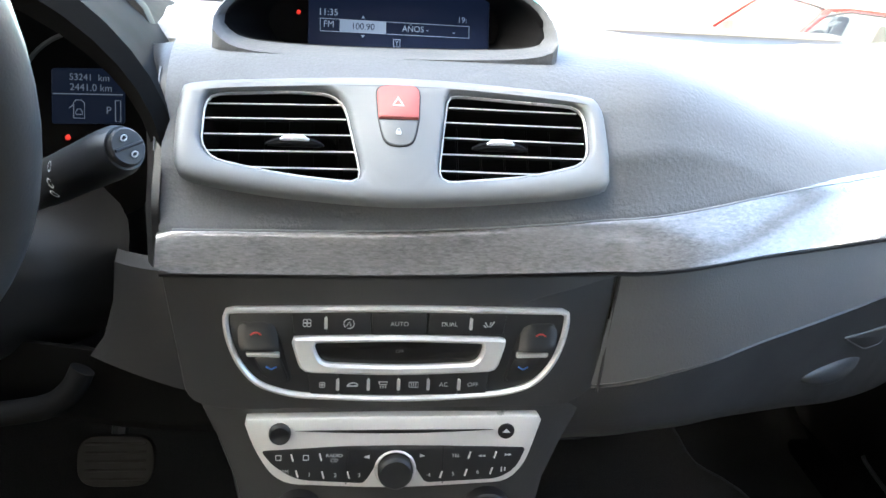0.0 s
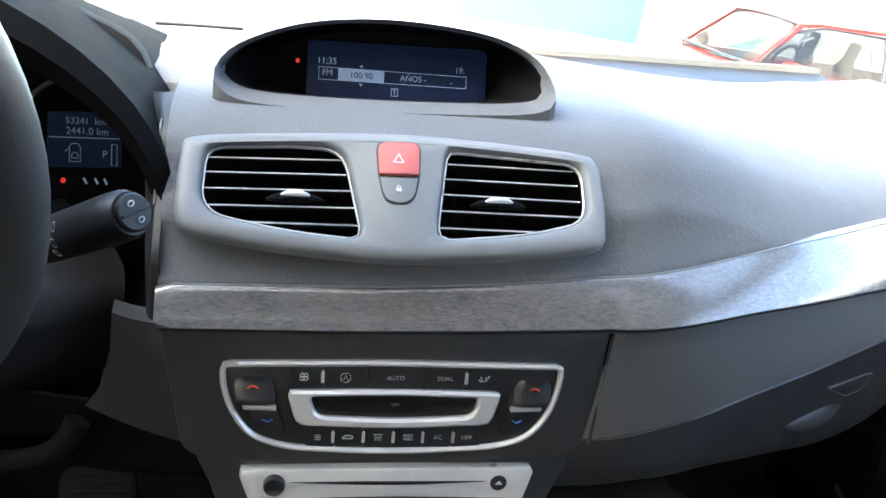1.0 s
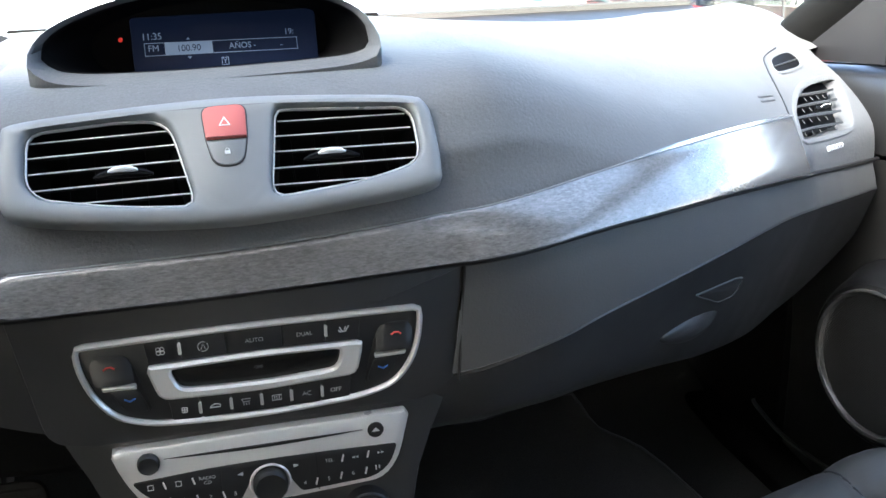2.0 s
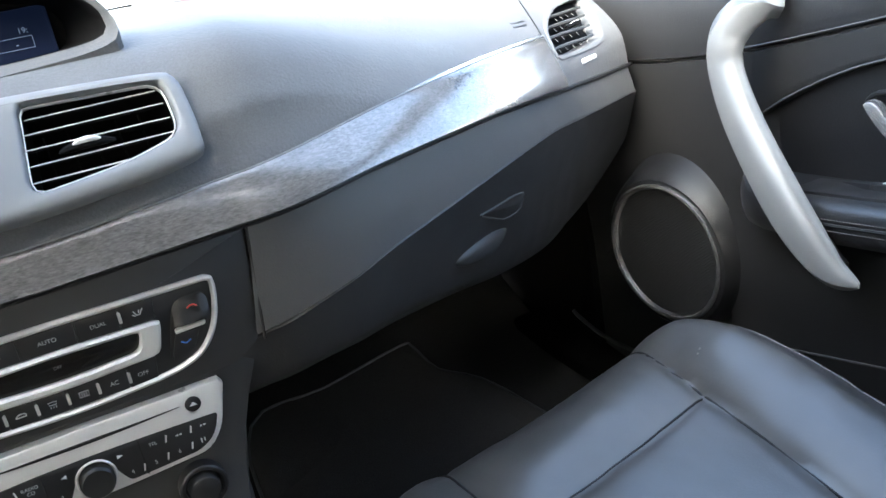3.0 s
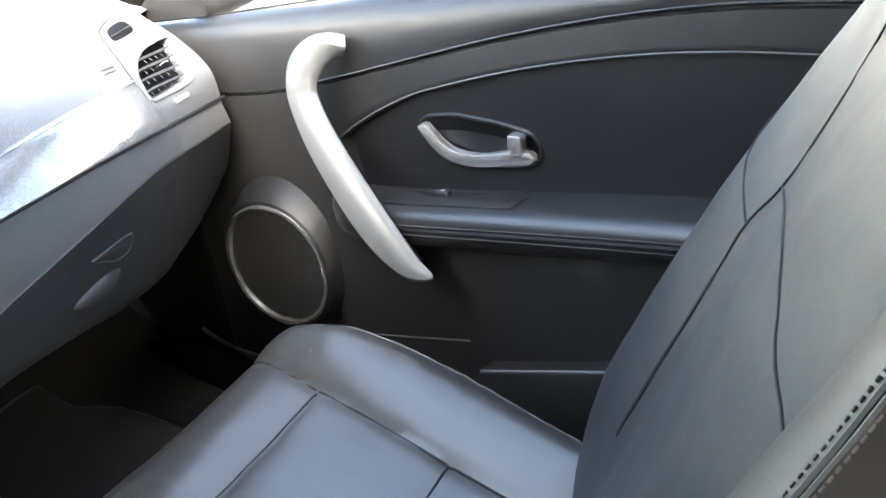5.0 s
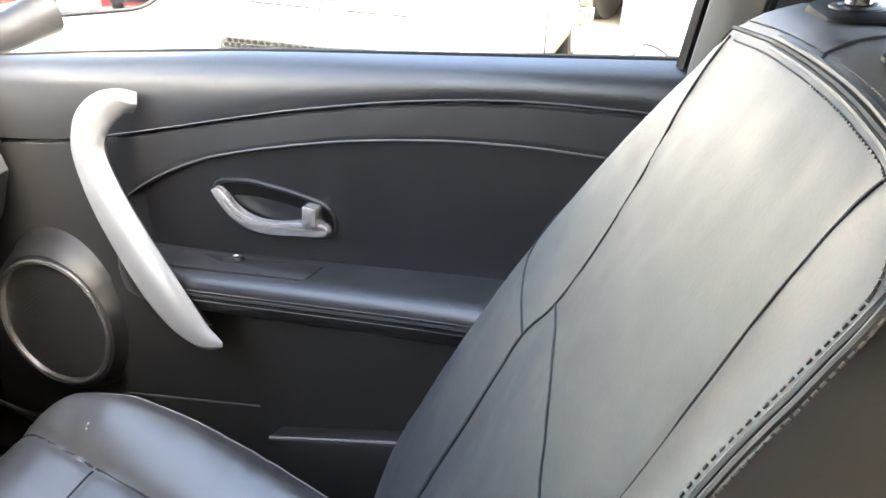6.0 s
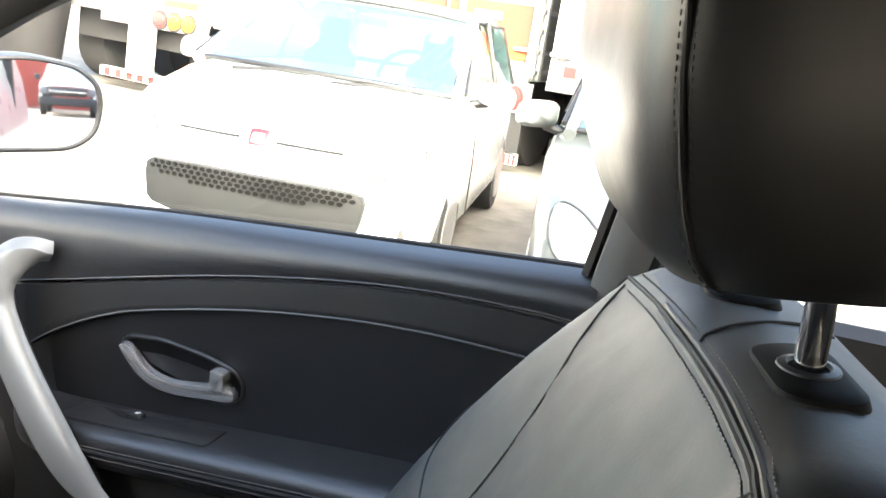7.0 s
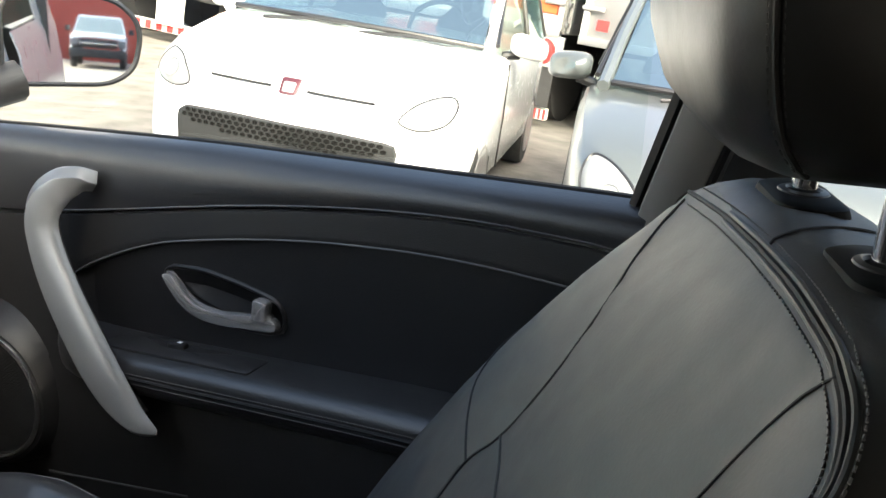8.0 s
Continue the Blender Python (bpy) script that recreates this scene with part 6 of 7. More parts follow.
rear_door = wall("door_2", sheet([[V(0.775, y, 0.950), V(0.760, y, 0.954), V(0.748, y, 0.947), V(0.742, y, 0.925), V(0.742, y, 0.70), V(0.75, y, 0.36)] for y in lin(-0.545, -1.50, 16)], 0.004), DOORPL, "dark rear door panel beside the window", "car door")
part("rear_glass", sheet([[V(0.762, y, 0.950), V(0.70, y - 0.05, 1.26)] for y in (-0.58, -1.40)]), GLASS, rear_door)
roof = wall("ceiling", sheet([[V(0.668 * s, y, 1.272 + 0.075 * (1 - s * s)) for s in lin(-1, 1, 15)] for y in lin(-0.30, -1.58, 14)], 0.02), HEADLINER, "grey cloth headliner", "ceiling")

# Unseen strip ahead of the ceiling, added to keep sun off the footwell
wall("header", sheet([[V(0.66 * q, y + 0.05 * (1 - q * q), z - 0.07 * q * q) for q in lin(-1, 1, 13)] for y, z in ((-0.32, 1.345), (-0.24, 1.335), (-0.16, 1.322))], 0.012), HEADLINER, "unseen grey roof edge above the windscreen, added to block sun", "ceiling")


def screen_row(k):
    e, f = rail(0.60 * k), V(0, 0.86 - 1.06 * k, 0.945 + 0.395 * k)
    out = []
    for s in lin(-1, 1, 17):
        p = f.lerp(V(abs(e[0]), e[1], e[2]), s * s)
        out.append(V(e[0] * s, p[1], p[2]))
    return out


windscreen = wall("window_1", sheet([screen_row(k) for k in lin(0.0, 1, 10)]), GLASS, "clear laminated windscreen", "windscreen")
windscreen.visible_shadow = False
sideglass = wall("window_2", sheet([[V(0.750, y, belt(y) + 0.001), V(0.725, y, (belt(y) + ip(y, (-0.5, -0.05, 0.22, 0.5), (1.265, 1.19, 1.095, 0.93))) / 2), V(0.700, y, ip(y, (-0.5, -0.05, 0.22, 0.5), (1.265, 1.19, 1.095, 0.93)))] for y in lin(0.36, -0.475, 14)]), GLASS, "clear passenger door window", "window")
sideglass.visible_shadow = False
wall("window_3", sheet([[V(-0.765, 0.5, 0.93), V(-0.69, -0.05, 1.19)], [V(-0.765, -0.5, 0.95), V(-0.67, -0.55, 1.27)], [V(-0.765, -1.5, 0.97), V(-0.66, -1.45, 1.28)]]), BLOCKGLASS, "unseen driver side windows darkened to cut light", "window")
wall("window_4", sheet([[V(0.60 * s, -1.585, 1.34 - 0.05 * s * s) for s in lin(-1, 1, 5)], [V(0.72 * s, -1.62, 0.99) for s in lin(-1, 1, 5)]]), DIMGLASS, "unseen rear window darkened to cut light", "window")

quarter = wall("wall_right_rear", sheet([[V(0.778, y, 0.945), V(0.792, y, 0.90), V(0.806, y, 0.78), V(0.812, y, 0.62), V(0.80, y, 0.42), V(0.78, y, 0.28)] for y in lin(-0.49, -2.3, 12)], 0.004), OWNPAINT, "pale outer skin of the rear door and wing", "wall")

part("quarter_panel", sheet([[V(0.778, -1.38, 0.940), V(0.745, -1.40, 1.10), V(0.702, -1.43, 1.27)], [V(0.790, -1.85, 0.940), V(0.755, -1.75, 1.10), V(0.705, -1.66, 1.27)], [V(0.780, -2.30, 0.940), V(0.765, -2.10, 1.05), V(0.720, -1.85, 1.22)]], 0.004), OWNPAINT, quarter)

wall("bonnet", sheet([[V(0.74 * q * w, y + 0.06 * (1 - q * q), z - 0.045 * q * q) for q in lin(-1, 1, 15)] for y, z, w in ((0.96, 0.925, 1.0), (1.10, 0.948, 1.0), (1.25, 0.945, 0.99), (1.45, 0.925, 0.97), (1.65, 0.890, 0.93), (1.80, 0.840, 0.86), (1.88, 0.740, 0.80))], 0.004), OWNPAINT, "pale bonnet of the car ahead of the windscreen", "bonnet")

# door mirror
mirror = thing("door_mirror", "dark-cased passenger door mirror reflecting parked vehicles", "wing mirror", (0.92, 0.40, 0.90))
MR = frame_map((0.935, 0.372, 0.972), (0.930, -0.367, 0.0), (0.0, 0.050, 1.0))
mo = resample(fillet([(-0.112, -0.058), (0.040, -0.066), (0.078, -0.046), (0.0900, 0.0), (0.0860, 0.026), (0.060, 0.052), (-0.01, 0.068), (-0.105, 0.064)], [0.03, 0.04, 0.03, 0.03, 0.03, 0.03, 0.03, 0.03], 6), 60)
sgn = -1 if MR(0, 0, 1)[1] > 0.372 else 1
part("mirror_case", rings([[MR(p[0] * k, p[1] * k, w * sgn) for p in mo] for k, w in ((0.90, 0.001), (0.95, 0.006), (1.0, 0.004), (1.04, -0.010), (1.05, -0.035), (0.92, -0.075), (0.6, -0.10), (0.2, -0.11))], caps=(False, True)), BLACK, mirror)
part("mirror_glass", rings([[MR(p[0] * k, p[1] * k, 0.0025 * sgn) for p in mo] for k in (0.91, 0.4, 0.02)], caps=(False, True)), MIRRORGLASS, mirror)
part("mirror_arm", tube([V(0.75, 0.43, 0.90), V(0.80, 0.42, 0.905), V(0.86, 0.41, 0.92)], [0.028, 0.026, 0.03], 10), BLACK, mirror)

# ---- the yard outside, on ground that falls away from the car ----
ZY = V(0.084, -0.045, 0.995).normalized()
XY = (V(1, 0, 0) - ZY * ZY[0]).normalized()
YY = ZY.cross(XY)
YARD = Matrix.Translation((0, 0, -0.13)) @ Matrix((XY, YY, ZY)).transposed().to_4x4()


def yard_thing(ob, dz=0.0):
    ob.matrix_basis = YARD @ Matrix.Translation((0, 0, dz)) @ ob.matrix_basis
    return ob


def ground_z(y):
    return -0.055 * max(0.0, y - 4.5) if y < 14 else -0.055 * 9.5


gs = [-400, -120, -40, -15, -8, -4, 0, 2, 4, 4.5, 5, 6, 8, 10, 12, 14, 18, 25, 60, 150, 400]
ground = solo("ground", sheet([[V(x, y, 0.0 if x > 7.5 else ground_z(y) * min(1, max(0, (7.5 - x) / 2))) for x in (-400, -100, -30, -10, -4, 0, 2, 3, 4, 5, 5.5, 6, 6.5, 7, 7.5, 9, 12, 20, 60, 400)] for y in gs]), CONCRETE, "stained pale concrete yard with cracks", "ground", kind="structure")
yard_thing(ground)
GRILLE_D = material("dark_grille", (0.020, 0.021, 0.022), 0.6, spec=0.15)
LAMPGLASS = material("headlamp_lens", (0.15, 0.155, 0.16), 0.3, spec=0.3)


def car(name, label, paint, glass_mat, broken_lamp=False, run=0.81):
    """A parked hatchback, its nose at the origin and its tail along +y, x to its left as seen from ahead."""
    ob = thing(name, label, "car", group="parked cars in the yard")
    st = [(0.0, 0.64, 0.19, 0.53, 0.57), (0.03, 0.73, 0.175, 0.62, 0.66), (0.08, 0.775, 0.17, 0.68, 0.735), (0.22, 0.81, 0.17, 0.745, 0.80), (0.5, 0.835, 0.19, 0.82, 0.875), (0.75, 0.843, 0.18, 0.865, 0.930), (1.0, 0.845, 0.18, 0.92, 0.982), (1.6, 0.835, 0.18, 0.95, 0.985), (3.0, 0.800, 0.18, 0.96, 0.985), (3.7, 0.76, 0.20, 0.95, 0.97), (3.92, 0.70, 0.26, 0.93, 0.96), (4.02, 0.60, 0.32, 0.85, 0.88)]
    rows = []
    for y, w, b, s, t in st:
        half = [(w * 0.88, b), (w * 0.98, b + 0.10), (w, b + 0.25 * (s - b) + 0.1), (w, s - 0.10 * (s - b)), (w * 0.965, s), (w * 0.86, s * 0.35 + t * 0.65), (w * 0.5, t), (0, t + 0.012)]
        row = [V(x, y, z) for x, z in half] + [V(-x, y, z) for x, z in half[-2::-1]]
        rows.append([V(p[0], p[1] + 0.28 * p[0] * p[0] * max(0.0, 1 - y / 0.6), p[2]) for p in row])
    front = [V(p[0] * 0.5, 0.07 * p[0] * p[0] - 0.004, 0.38 + (p[2] - 0.38) * 0.4) for p in rows[0]]
    skin = sheet([front] + rows + [[V(p[0] * 0.4, 4.03, 0.6 + (p[2] - 0.6) * 0.4) for p in rows[-1]]])
    tree = BVHTree.FromBMesh(skin)

    def on_nose(x, z, out=0.0):
        """A point on the nose of the car, seen from ahead."""
        hit = tree.ray_cast(V(x, -1.0, z), V(0, 1, 0))[0]
        return V(x, (hit[1] if hit else 0.6) - out, z)

    part("body", skin, paint, ob)
    cab = [(0.99 + run, 0.625, 1.400), (1.19 + run, 0.640, 1.432), (2.4, 0.645, 1.455), (3.0, 0.62, 1.440), (3.45, 0.56, 1.38)]
    part("roof", sheet([[V(w * s, y, z + 0.03 * (1 - s * s)) for s in lin(-1, 1, 9)] for y, w, z in cab], 0.03), paint, ob)
    ws = sheet([[V((0.715 * (1 - k) + 0.610 * k) * s, 1.00 + run * k - 0.12 * (1 - s * s) * (1 - 0.5 * k), 0.990 + 0.410 * k + 0.022 * (1 - s * s)) for s in lin(-1, 1, 11)] for k in lin(0, 1, 6)])
    part("scuttle", tube([V(0.72 * q, 0.985 - 0.13 * (1 - q * q), 0.986 + 0.014 * (1 - q * q)) for q in lin(-1, 1, 15)], 0.015, 8), BLACK, ob)
    part("screen_border", tube([V(0.610 * q, 0.995 + run - 0.06 * (1 - q * q), 1.398 + 0.024 * (1 - q * q)) for q in lin(-1, 1, 13)], 0.009, 8), BLACK, ob)
    part("inner_dash", box(-0.64, 0.64, 1.05, 1.35, 0.80, 0.965, 0.04), TRAILER_D, ob)
    wind = part("windscreen", ws, glass_mat, ob, "pale blue reflecting windscreen")
    for s in (-1, 1):
        part("pillar", tube([V(s * 0.755, 0.96, 0.965), V(s * 0.705, 0.98 + 0.5 * run, 1.18), V(s * 0.640, 1.01 + run, 1.395)], 0.030, 8), paint, ob)
        part("pillar", tube([V(s * 0.785, 2.35, 0.97), V(s * 0.655, 2.35, 1.42)], 0.016, 8), BLACK, ob)
        part("pillar", tube([V(s * 0.69, 3.80, 0.97), V(s * 0.57, 3.40, 1.38)], 0.05, 8), paint, ob)
        rows = []
        for y in lin(1.02, 3.55, 9):
            z = min(1.405, 0.985 + (y - 0.98) * 0.405 / run)
            wide = 0.800 - 0.022 * max(0.0, y - 1.6)
            rows.append([V(s * wide, y, 0.972), V(s * (wide - (z - 0.972) * 0.34), y, z)])
        side = part("side_window", sheet(rows), glass_mat, ob)
        part("window_rail", tube([r[1] for r in rows] + [V(s * 0.75, 3.62, 0.985)], 0.013, 6), BLACK, side)
        part("door_gap", tube([V(s * 0.848, 1.30, 0.30), V(s * 0.849, 1.28, 0.60), V(s * 0.838, 1.25, 0.90)], 0.005, 5), TRAILER_D, ob)
        part("seat_back", rings([[V(s * 0.36 + a * 0.21 * k, 2.05 + 0.25 * (z - 0.5), z + b) for a, b in ((-1, 0), (-0.8, 0.03), (0.8, 0.03), (1, 0), (0.8, -0.03), (-0.8, -0.03))] for k, z in ((0.9, 0.5), (1.0, 0.8), (0.85, 1.05), (0.5, 1.12), (0.5, 1.27))]), DOORPL, ob)
        pod_ring = [(math.copysign(abs(math.cos(a)) ** 0.6, math.cos(a)), math.copysign(abs(math.sin(a)) ** 0.6, math.sin(a))) for a in (2 * math.pi * i / 24 for i in range(24))]
        mir = part("wing_mirror", rings([[V(s * (0.925 + 0.105 * r * c), 1.30 + d + 0.03 * c, 1.01 + 0.066 * r * e - 0.012 * c) for c, e in pod_ring] for d, r in ((-0.075, 0.25), (-0.068, 0.62), (-0.045, 0.88), (-0.01, 1.0), (0.03, 1.0), (0.04, 0.92), (0.035, 0.1))]), paint, ob)
        part("mirror_foot", tube([V(s * 0.78, 1.28, 0.94), V(s * 0.88, 1.30, 0.96)], 0.025, 8), BLACK, mir)
        lampm = BEZEL if (broken_lamp and s < 0) else LAMPGLASS
        gap = (0.007, BLACK) if broken_lamp else (0.0045, GRILLE_D)
        lo = [q[:] for q in spline([V(0.53, 0.640, 0), V(0.58, 0.715, 0), V(0.66, 0.762, 0), V(0.735, 0.770, 0), V(0.765, 0.720, 0), V(0.735, 0.650, 0), V(0.63, 0.612, 0)], 4, True)]
        if broken_lamp:
            lo = [(0.66 + (a - 0.66) * 1.1, 0.64 + (b - 0.69) * 1.45) for a, b, _ in lo]
        lo = [(q[0], q[1]) for q in lo]
        mid = (0.655, 0.695 if not broken_lamp else 0.645)
        hl = part("headlamp", rings([[on_nose(s * (mid[0] + (a - mid[0]) * k), mid[1] + (b - mid[1]) * k, out) for a, b in lo] for k, out in ((1.0, -0.004), (0.97, 0.006), (0.80, 0.010), (0.45, 0.012), (0.12, 0.012))]), lampm, ob, "clear headlamp lens")
        part("lamp_gap", tube([on_nose(s * a, b, 0.002) for a, b in lo + lo[:1]], gap[0], 6), gap[1], hl)
        part("bulb_ring", rings([[on_nose(s * mid[0] + r * math.cos(a), mid[1] + r * math.sin(a), 0.010 + d * 0.3) for a in (2 * math.pi * i / 20 for i in range(20))] for r, d in ((0.042, 0.0), (0.044, 0.03), (0.036, 0.03), (0.032, 0.0))]), TRAILER_M, hl)
        for y, inner in ((0.80, 0.66), (3.30, 0.60)):
            wh = part("wheel", rings([[V(s * (inner + d), y + r * math.cos(a), 0.30 + r * math.sin(a)) for a in (2 * math.pi * i / 28 for i in range(28))] for r, d in ((0.2, 0.0), (0.29, 0.0), (0.30, 0.03), (0.30, 0.15), (0.285, 0.178), (0.205, 0.18))], caps=(True, True)), TYRE, ob)
            part("rim", rings([[V(s * (inner + 0.182 + d), y + r * math.cos(a), 0.30 + r * math.sin(a)) for a in (2 * math.pi * i / 24 for i in range(24))] for r, d in ((0.20, 0.0), (0.19, 0.006), (0.15, -0.01), (0.04, 0.005))]), TRAILER_M, wh)
    gr = resample(fillet([(-0.535, 0.535), (-0.27, 0.552), (0.27, 0.552), (0.535, 0.535), (0.552, 0.49), (0.525, 0.330), (0.32, 0.300), (-0.32, 0.300), (-0.525, 0.330), (-0.552, 0.49)], [0.03, 0.02, 0.02, 0.03, 0.03, 0.03, 0.03, 0.03, 0.03, 0.03], 4), 60)
    GM = lambda u, v, w: V(u, -0.005 - w + 0.30 * u * u, v)
    grille = part("lower_grille", plate(gr, GM, 0.045, -0.08, 0.01), GRILLE_D, ob, "dark honeycomb lower grille")
    bm = bmesh.new()
    for i in range(-14, 15):
        for j in range(4):
            cx = i * 0.037 + (0.0185 if j % 2 else 0)
            low = 0.455 + 0.030 * (abs(cx) / 0.52) ** 2
            cz = 0.536 - j * 0.0225 - 0.012 * (cx / 0.5) ** 2
            if abs(cx) > 0.515 or cz < low:
                continue
            c = [Vector((cx + 0.0205 * math.cos(a), cz + 0.0145 * math.sin(a))) for a in (math.pi / 6 + math.pi / 3 * k for k in range(6))]
            o = [bm.verts.new(GM(cx + (p[0] - cx) * 0.80, cz + (p[1] - cz) * 0.80, 0.0475)) for p in c]
            q = [bm.verts.new(GM(cx + (p[0] - cx) * 0.55, cz + (p[1] - cz) * 0.55, 0.0460)) for p in c]
            for k in range(6):
                bm.faces.new((o[k], o[(k + 1) % 6], q[(k + 1) % 6], q[k]))
            bm.faces.new(q)
    tagged(part("honeycomb", bm, MATTE, grille), kind="stuff")
    tri = [Vector(q) for q in ((0.60, 0.335), (0.735, 0.330), (0.725, 0.390))]
    part("fog_recess", plate(tri, GM, -0.012, -0.10, 0.004), TRAILER_D, ob)
    if not broken_lamp:
        part("inside_mirror", plate(fillet([(-0.11, 1.285), (0.11, 1.285), (0.10, 1.345), (-0.10, 1.345)], 0.02), (lambda u, v, w: V(u, 1.80 - w, v)), 0.02, 0.0, 0.006), TRAILER_M, ob)
        part("screen_sticker", plate(fillet([(0.43, 1.245), (0.54, 1.245), (0.53, 1.300), (0.42, 1.300)], 0.006), (lambda u, v, w: V(u, 0.97 + (v - 0.985) * 2.15 + 0.02 - w, v)), 0.004, 0.0, 0.001), WHITE_INK, ob)
        part("steering_wheel", tube([V(0.34 + 0.185 * math.cos(a), 1.52 + 0.07 * math.sin(a), 1.00 + 0.175 * math.sin(a)) for a in lin(0, 2 * math.pi, 28)], 0.016, 8), TRAILER_D, ob)
    bd = part("badge", plate(fillet([(-0.042, 0.68), (0.042, 0.68), (0.048, 0.755), (-0.048, 0.755)], 0.015), (lambda u, v, w: V(u, 0.048 + (v - 0.70) * 0.72 - w, v)), 0.012, -0.03, 0.005), MAROON, ob, "maroon-edged maker's badge without lettering")
    part("badge_face", plate(fillet([(-0.028, 0.692), (0.028, 0.692), (0.031, 0.738), (-0.031, 0.738)], 0.01), (lambda u, v, w: V(u, 0.048 + (v - 0.70) * 0.72 - w, v)), 0.015, 0.0, 0.002), TRAILER_M, bd)
    for s in (-1, 1):
        part("nose_slit", tube([V(s * (0.09 + 0.32 * t), 0.046 + 0.28 * (0.09 + 0.32 * t) ** 2, 0.708 - 0.004 * t) for t in lin(0, 1, 8)], 0.007, 6), GRILLE_D, ob)
        part("wiper", tube([V(-0.50 * s if s > 0 else 0.02, 0.86, 0.955), V((-0.50 + 0.25) if s > 0 else 0.30, 0.86, 0.985), V((-0.06) if s > 0 else 0.58, 0.90, 0.985)], 0.010, 6), BLACK, ob)
    return ob


def park(ob, x, y, heading, dz=0.0):
    ob.matrix_basis = YARD @ Matrix.Translation((x, y, dz)) @ Matrix.Rotation(radians(heading), 4, "Z")
    return ob


park(car("parked_hatchback", "white parked hatchback with honeycomb lower grille", CARPAINT_W, TINTED), 3.515, 1.995, -75.2)
park(car("parked_sedan", "pale silver parked car with missing headlamp", CARPAINT_G, TINTED, True), 3.36, -0.34, -72.5)
park(car("parked_red_car", "red parked car seen through the windscreen", CARPAINT_R, PALEGLASS, run=0.42), 3.05, 8.5, -87, -0.60)

def pickup(name, label):
    """A parked pickup, its nose at the origin and its tail along +y."""
    ob = thing(name, label, "pickup truck", group="parked cars in the yard")
    rows = []
    for y, w, b, t in ((0.0, 0.86, 0.62, 1.02), (0.06, 0.92, 0.50, 1.10), (0.5, 0.95, 0.45, 1.16), (1.25, 0.95, 0.42, 1.20), (2.0, 0.95, 0.42, 1.18), (5.2, 0.95, 0.45, 1.18)):
        rows.append([V(q * w, y, z) for q, z in ((-0.97, b), (-1.0, b + 0.2), (-1.0, t - 0.12), (-0.94, t - 0.02), (-0.5, t + 0.03), (0, t + 0.035), (0.5, t + 0.03), (0.94, t - 0.02), (1.0, t - 0.12), (1.0, b + 0.2), (0.97, b))])
    part("body", sheet(rows, 0.03), CARPAINT_W, ob)
    part("cab", rings([[V(q * w, y + 1.0 * k, z) for q, y in ((-1, 1.3), (1, 1.3), (1, 3.2), (-1, 3.2))] for w, z, k in ((0.90, 1.18, 0.0), (0.86, 1.35, 0.18), (0.74, 1.78, 0.45), (0.68, 1.82, 0.5))]), CARPAINT_W, ob)
    part("windscreen", sheet([[V(q * (0.84 - 0.14 * k), 1.27 + 0.40 * k, 1.22 + 0.53 * k) for q in lin(-1, 1, 5)] for k in (0, 0.5, 1)]), TINTED, ob)
    gm = lambda u, v, w: V(u, -0.01 - w, v)
    grille = part("grille", plate(fillet([(-0.62, 0.70), (0.62, 0.70), (0.64, 1.00), (-0.64, 1.00)], 0.04), gm, 0.02, -0.05, 0.01), BLACK, ob, "black grille with a bright bar")
    part("bright_bar", plate(fillet([(-0.62, 0.835), (0.62, 0.835), (0.62, 0.875), (-0.62, 0.875)], 0.01), gm, 0.04, 0.0, 0.006), CHROME, grille)
    part("bumper", box(-0.94, 0.94, -0.14, 0.05, 0.36, 0.66, 0.04), TRAILER_D, ob)
    for s in (-1, 1):
        part("headlamp", box(s * 0.78 - 0.13, s * 0.78 + 0.13, -0.03, 0.05, 0.74, 0.98, 0.03), LAMPGLASS, ob)
        part("wing_mirror", box(s * 1.08 - 0.09, s * 1.08 + 0.09, 1.35, 1.45, 1.22, 1.42, 0.03), BLACK, ob)
        for y in (0.85, 4.3):
            part("wheel", rings([[V(s * (0.72 + d), y + r * math.cos(a), 0.37 + r * math.sin(a)) for a in (2 * math.pi * i / 24 for i in range(24))] for r, d in ((0.2, 0.0), (0.36, 0.0), (0.37, 0.04), (0.37, 0.19), (0.22, 0.22))]), TYRE, ob)
    return ob


park(pickup("parked_pickup", "white pickup with black grille seen in the door mirror"), 0.70, -34.0, 182)


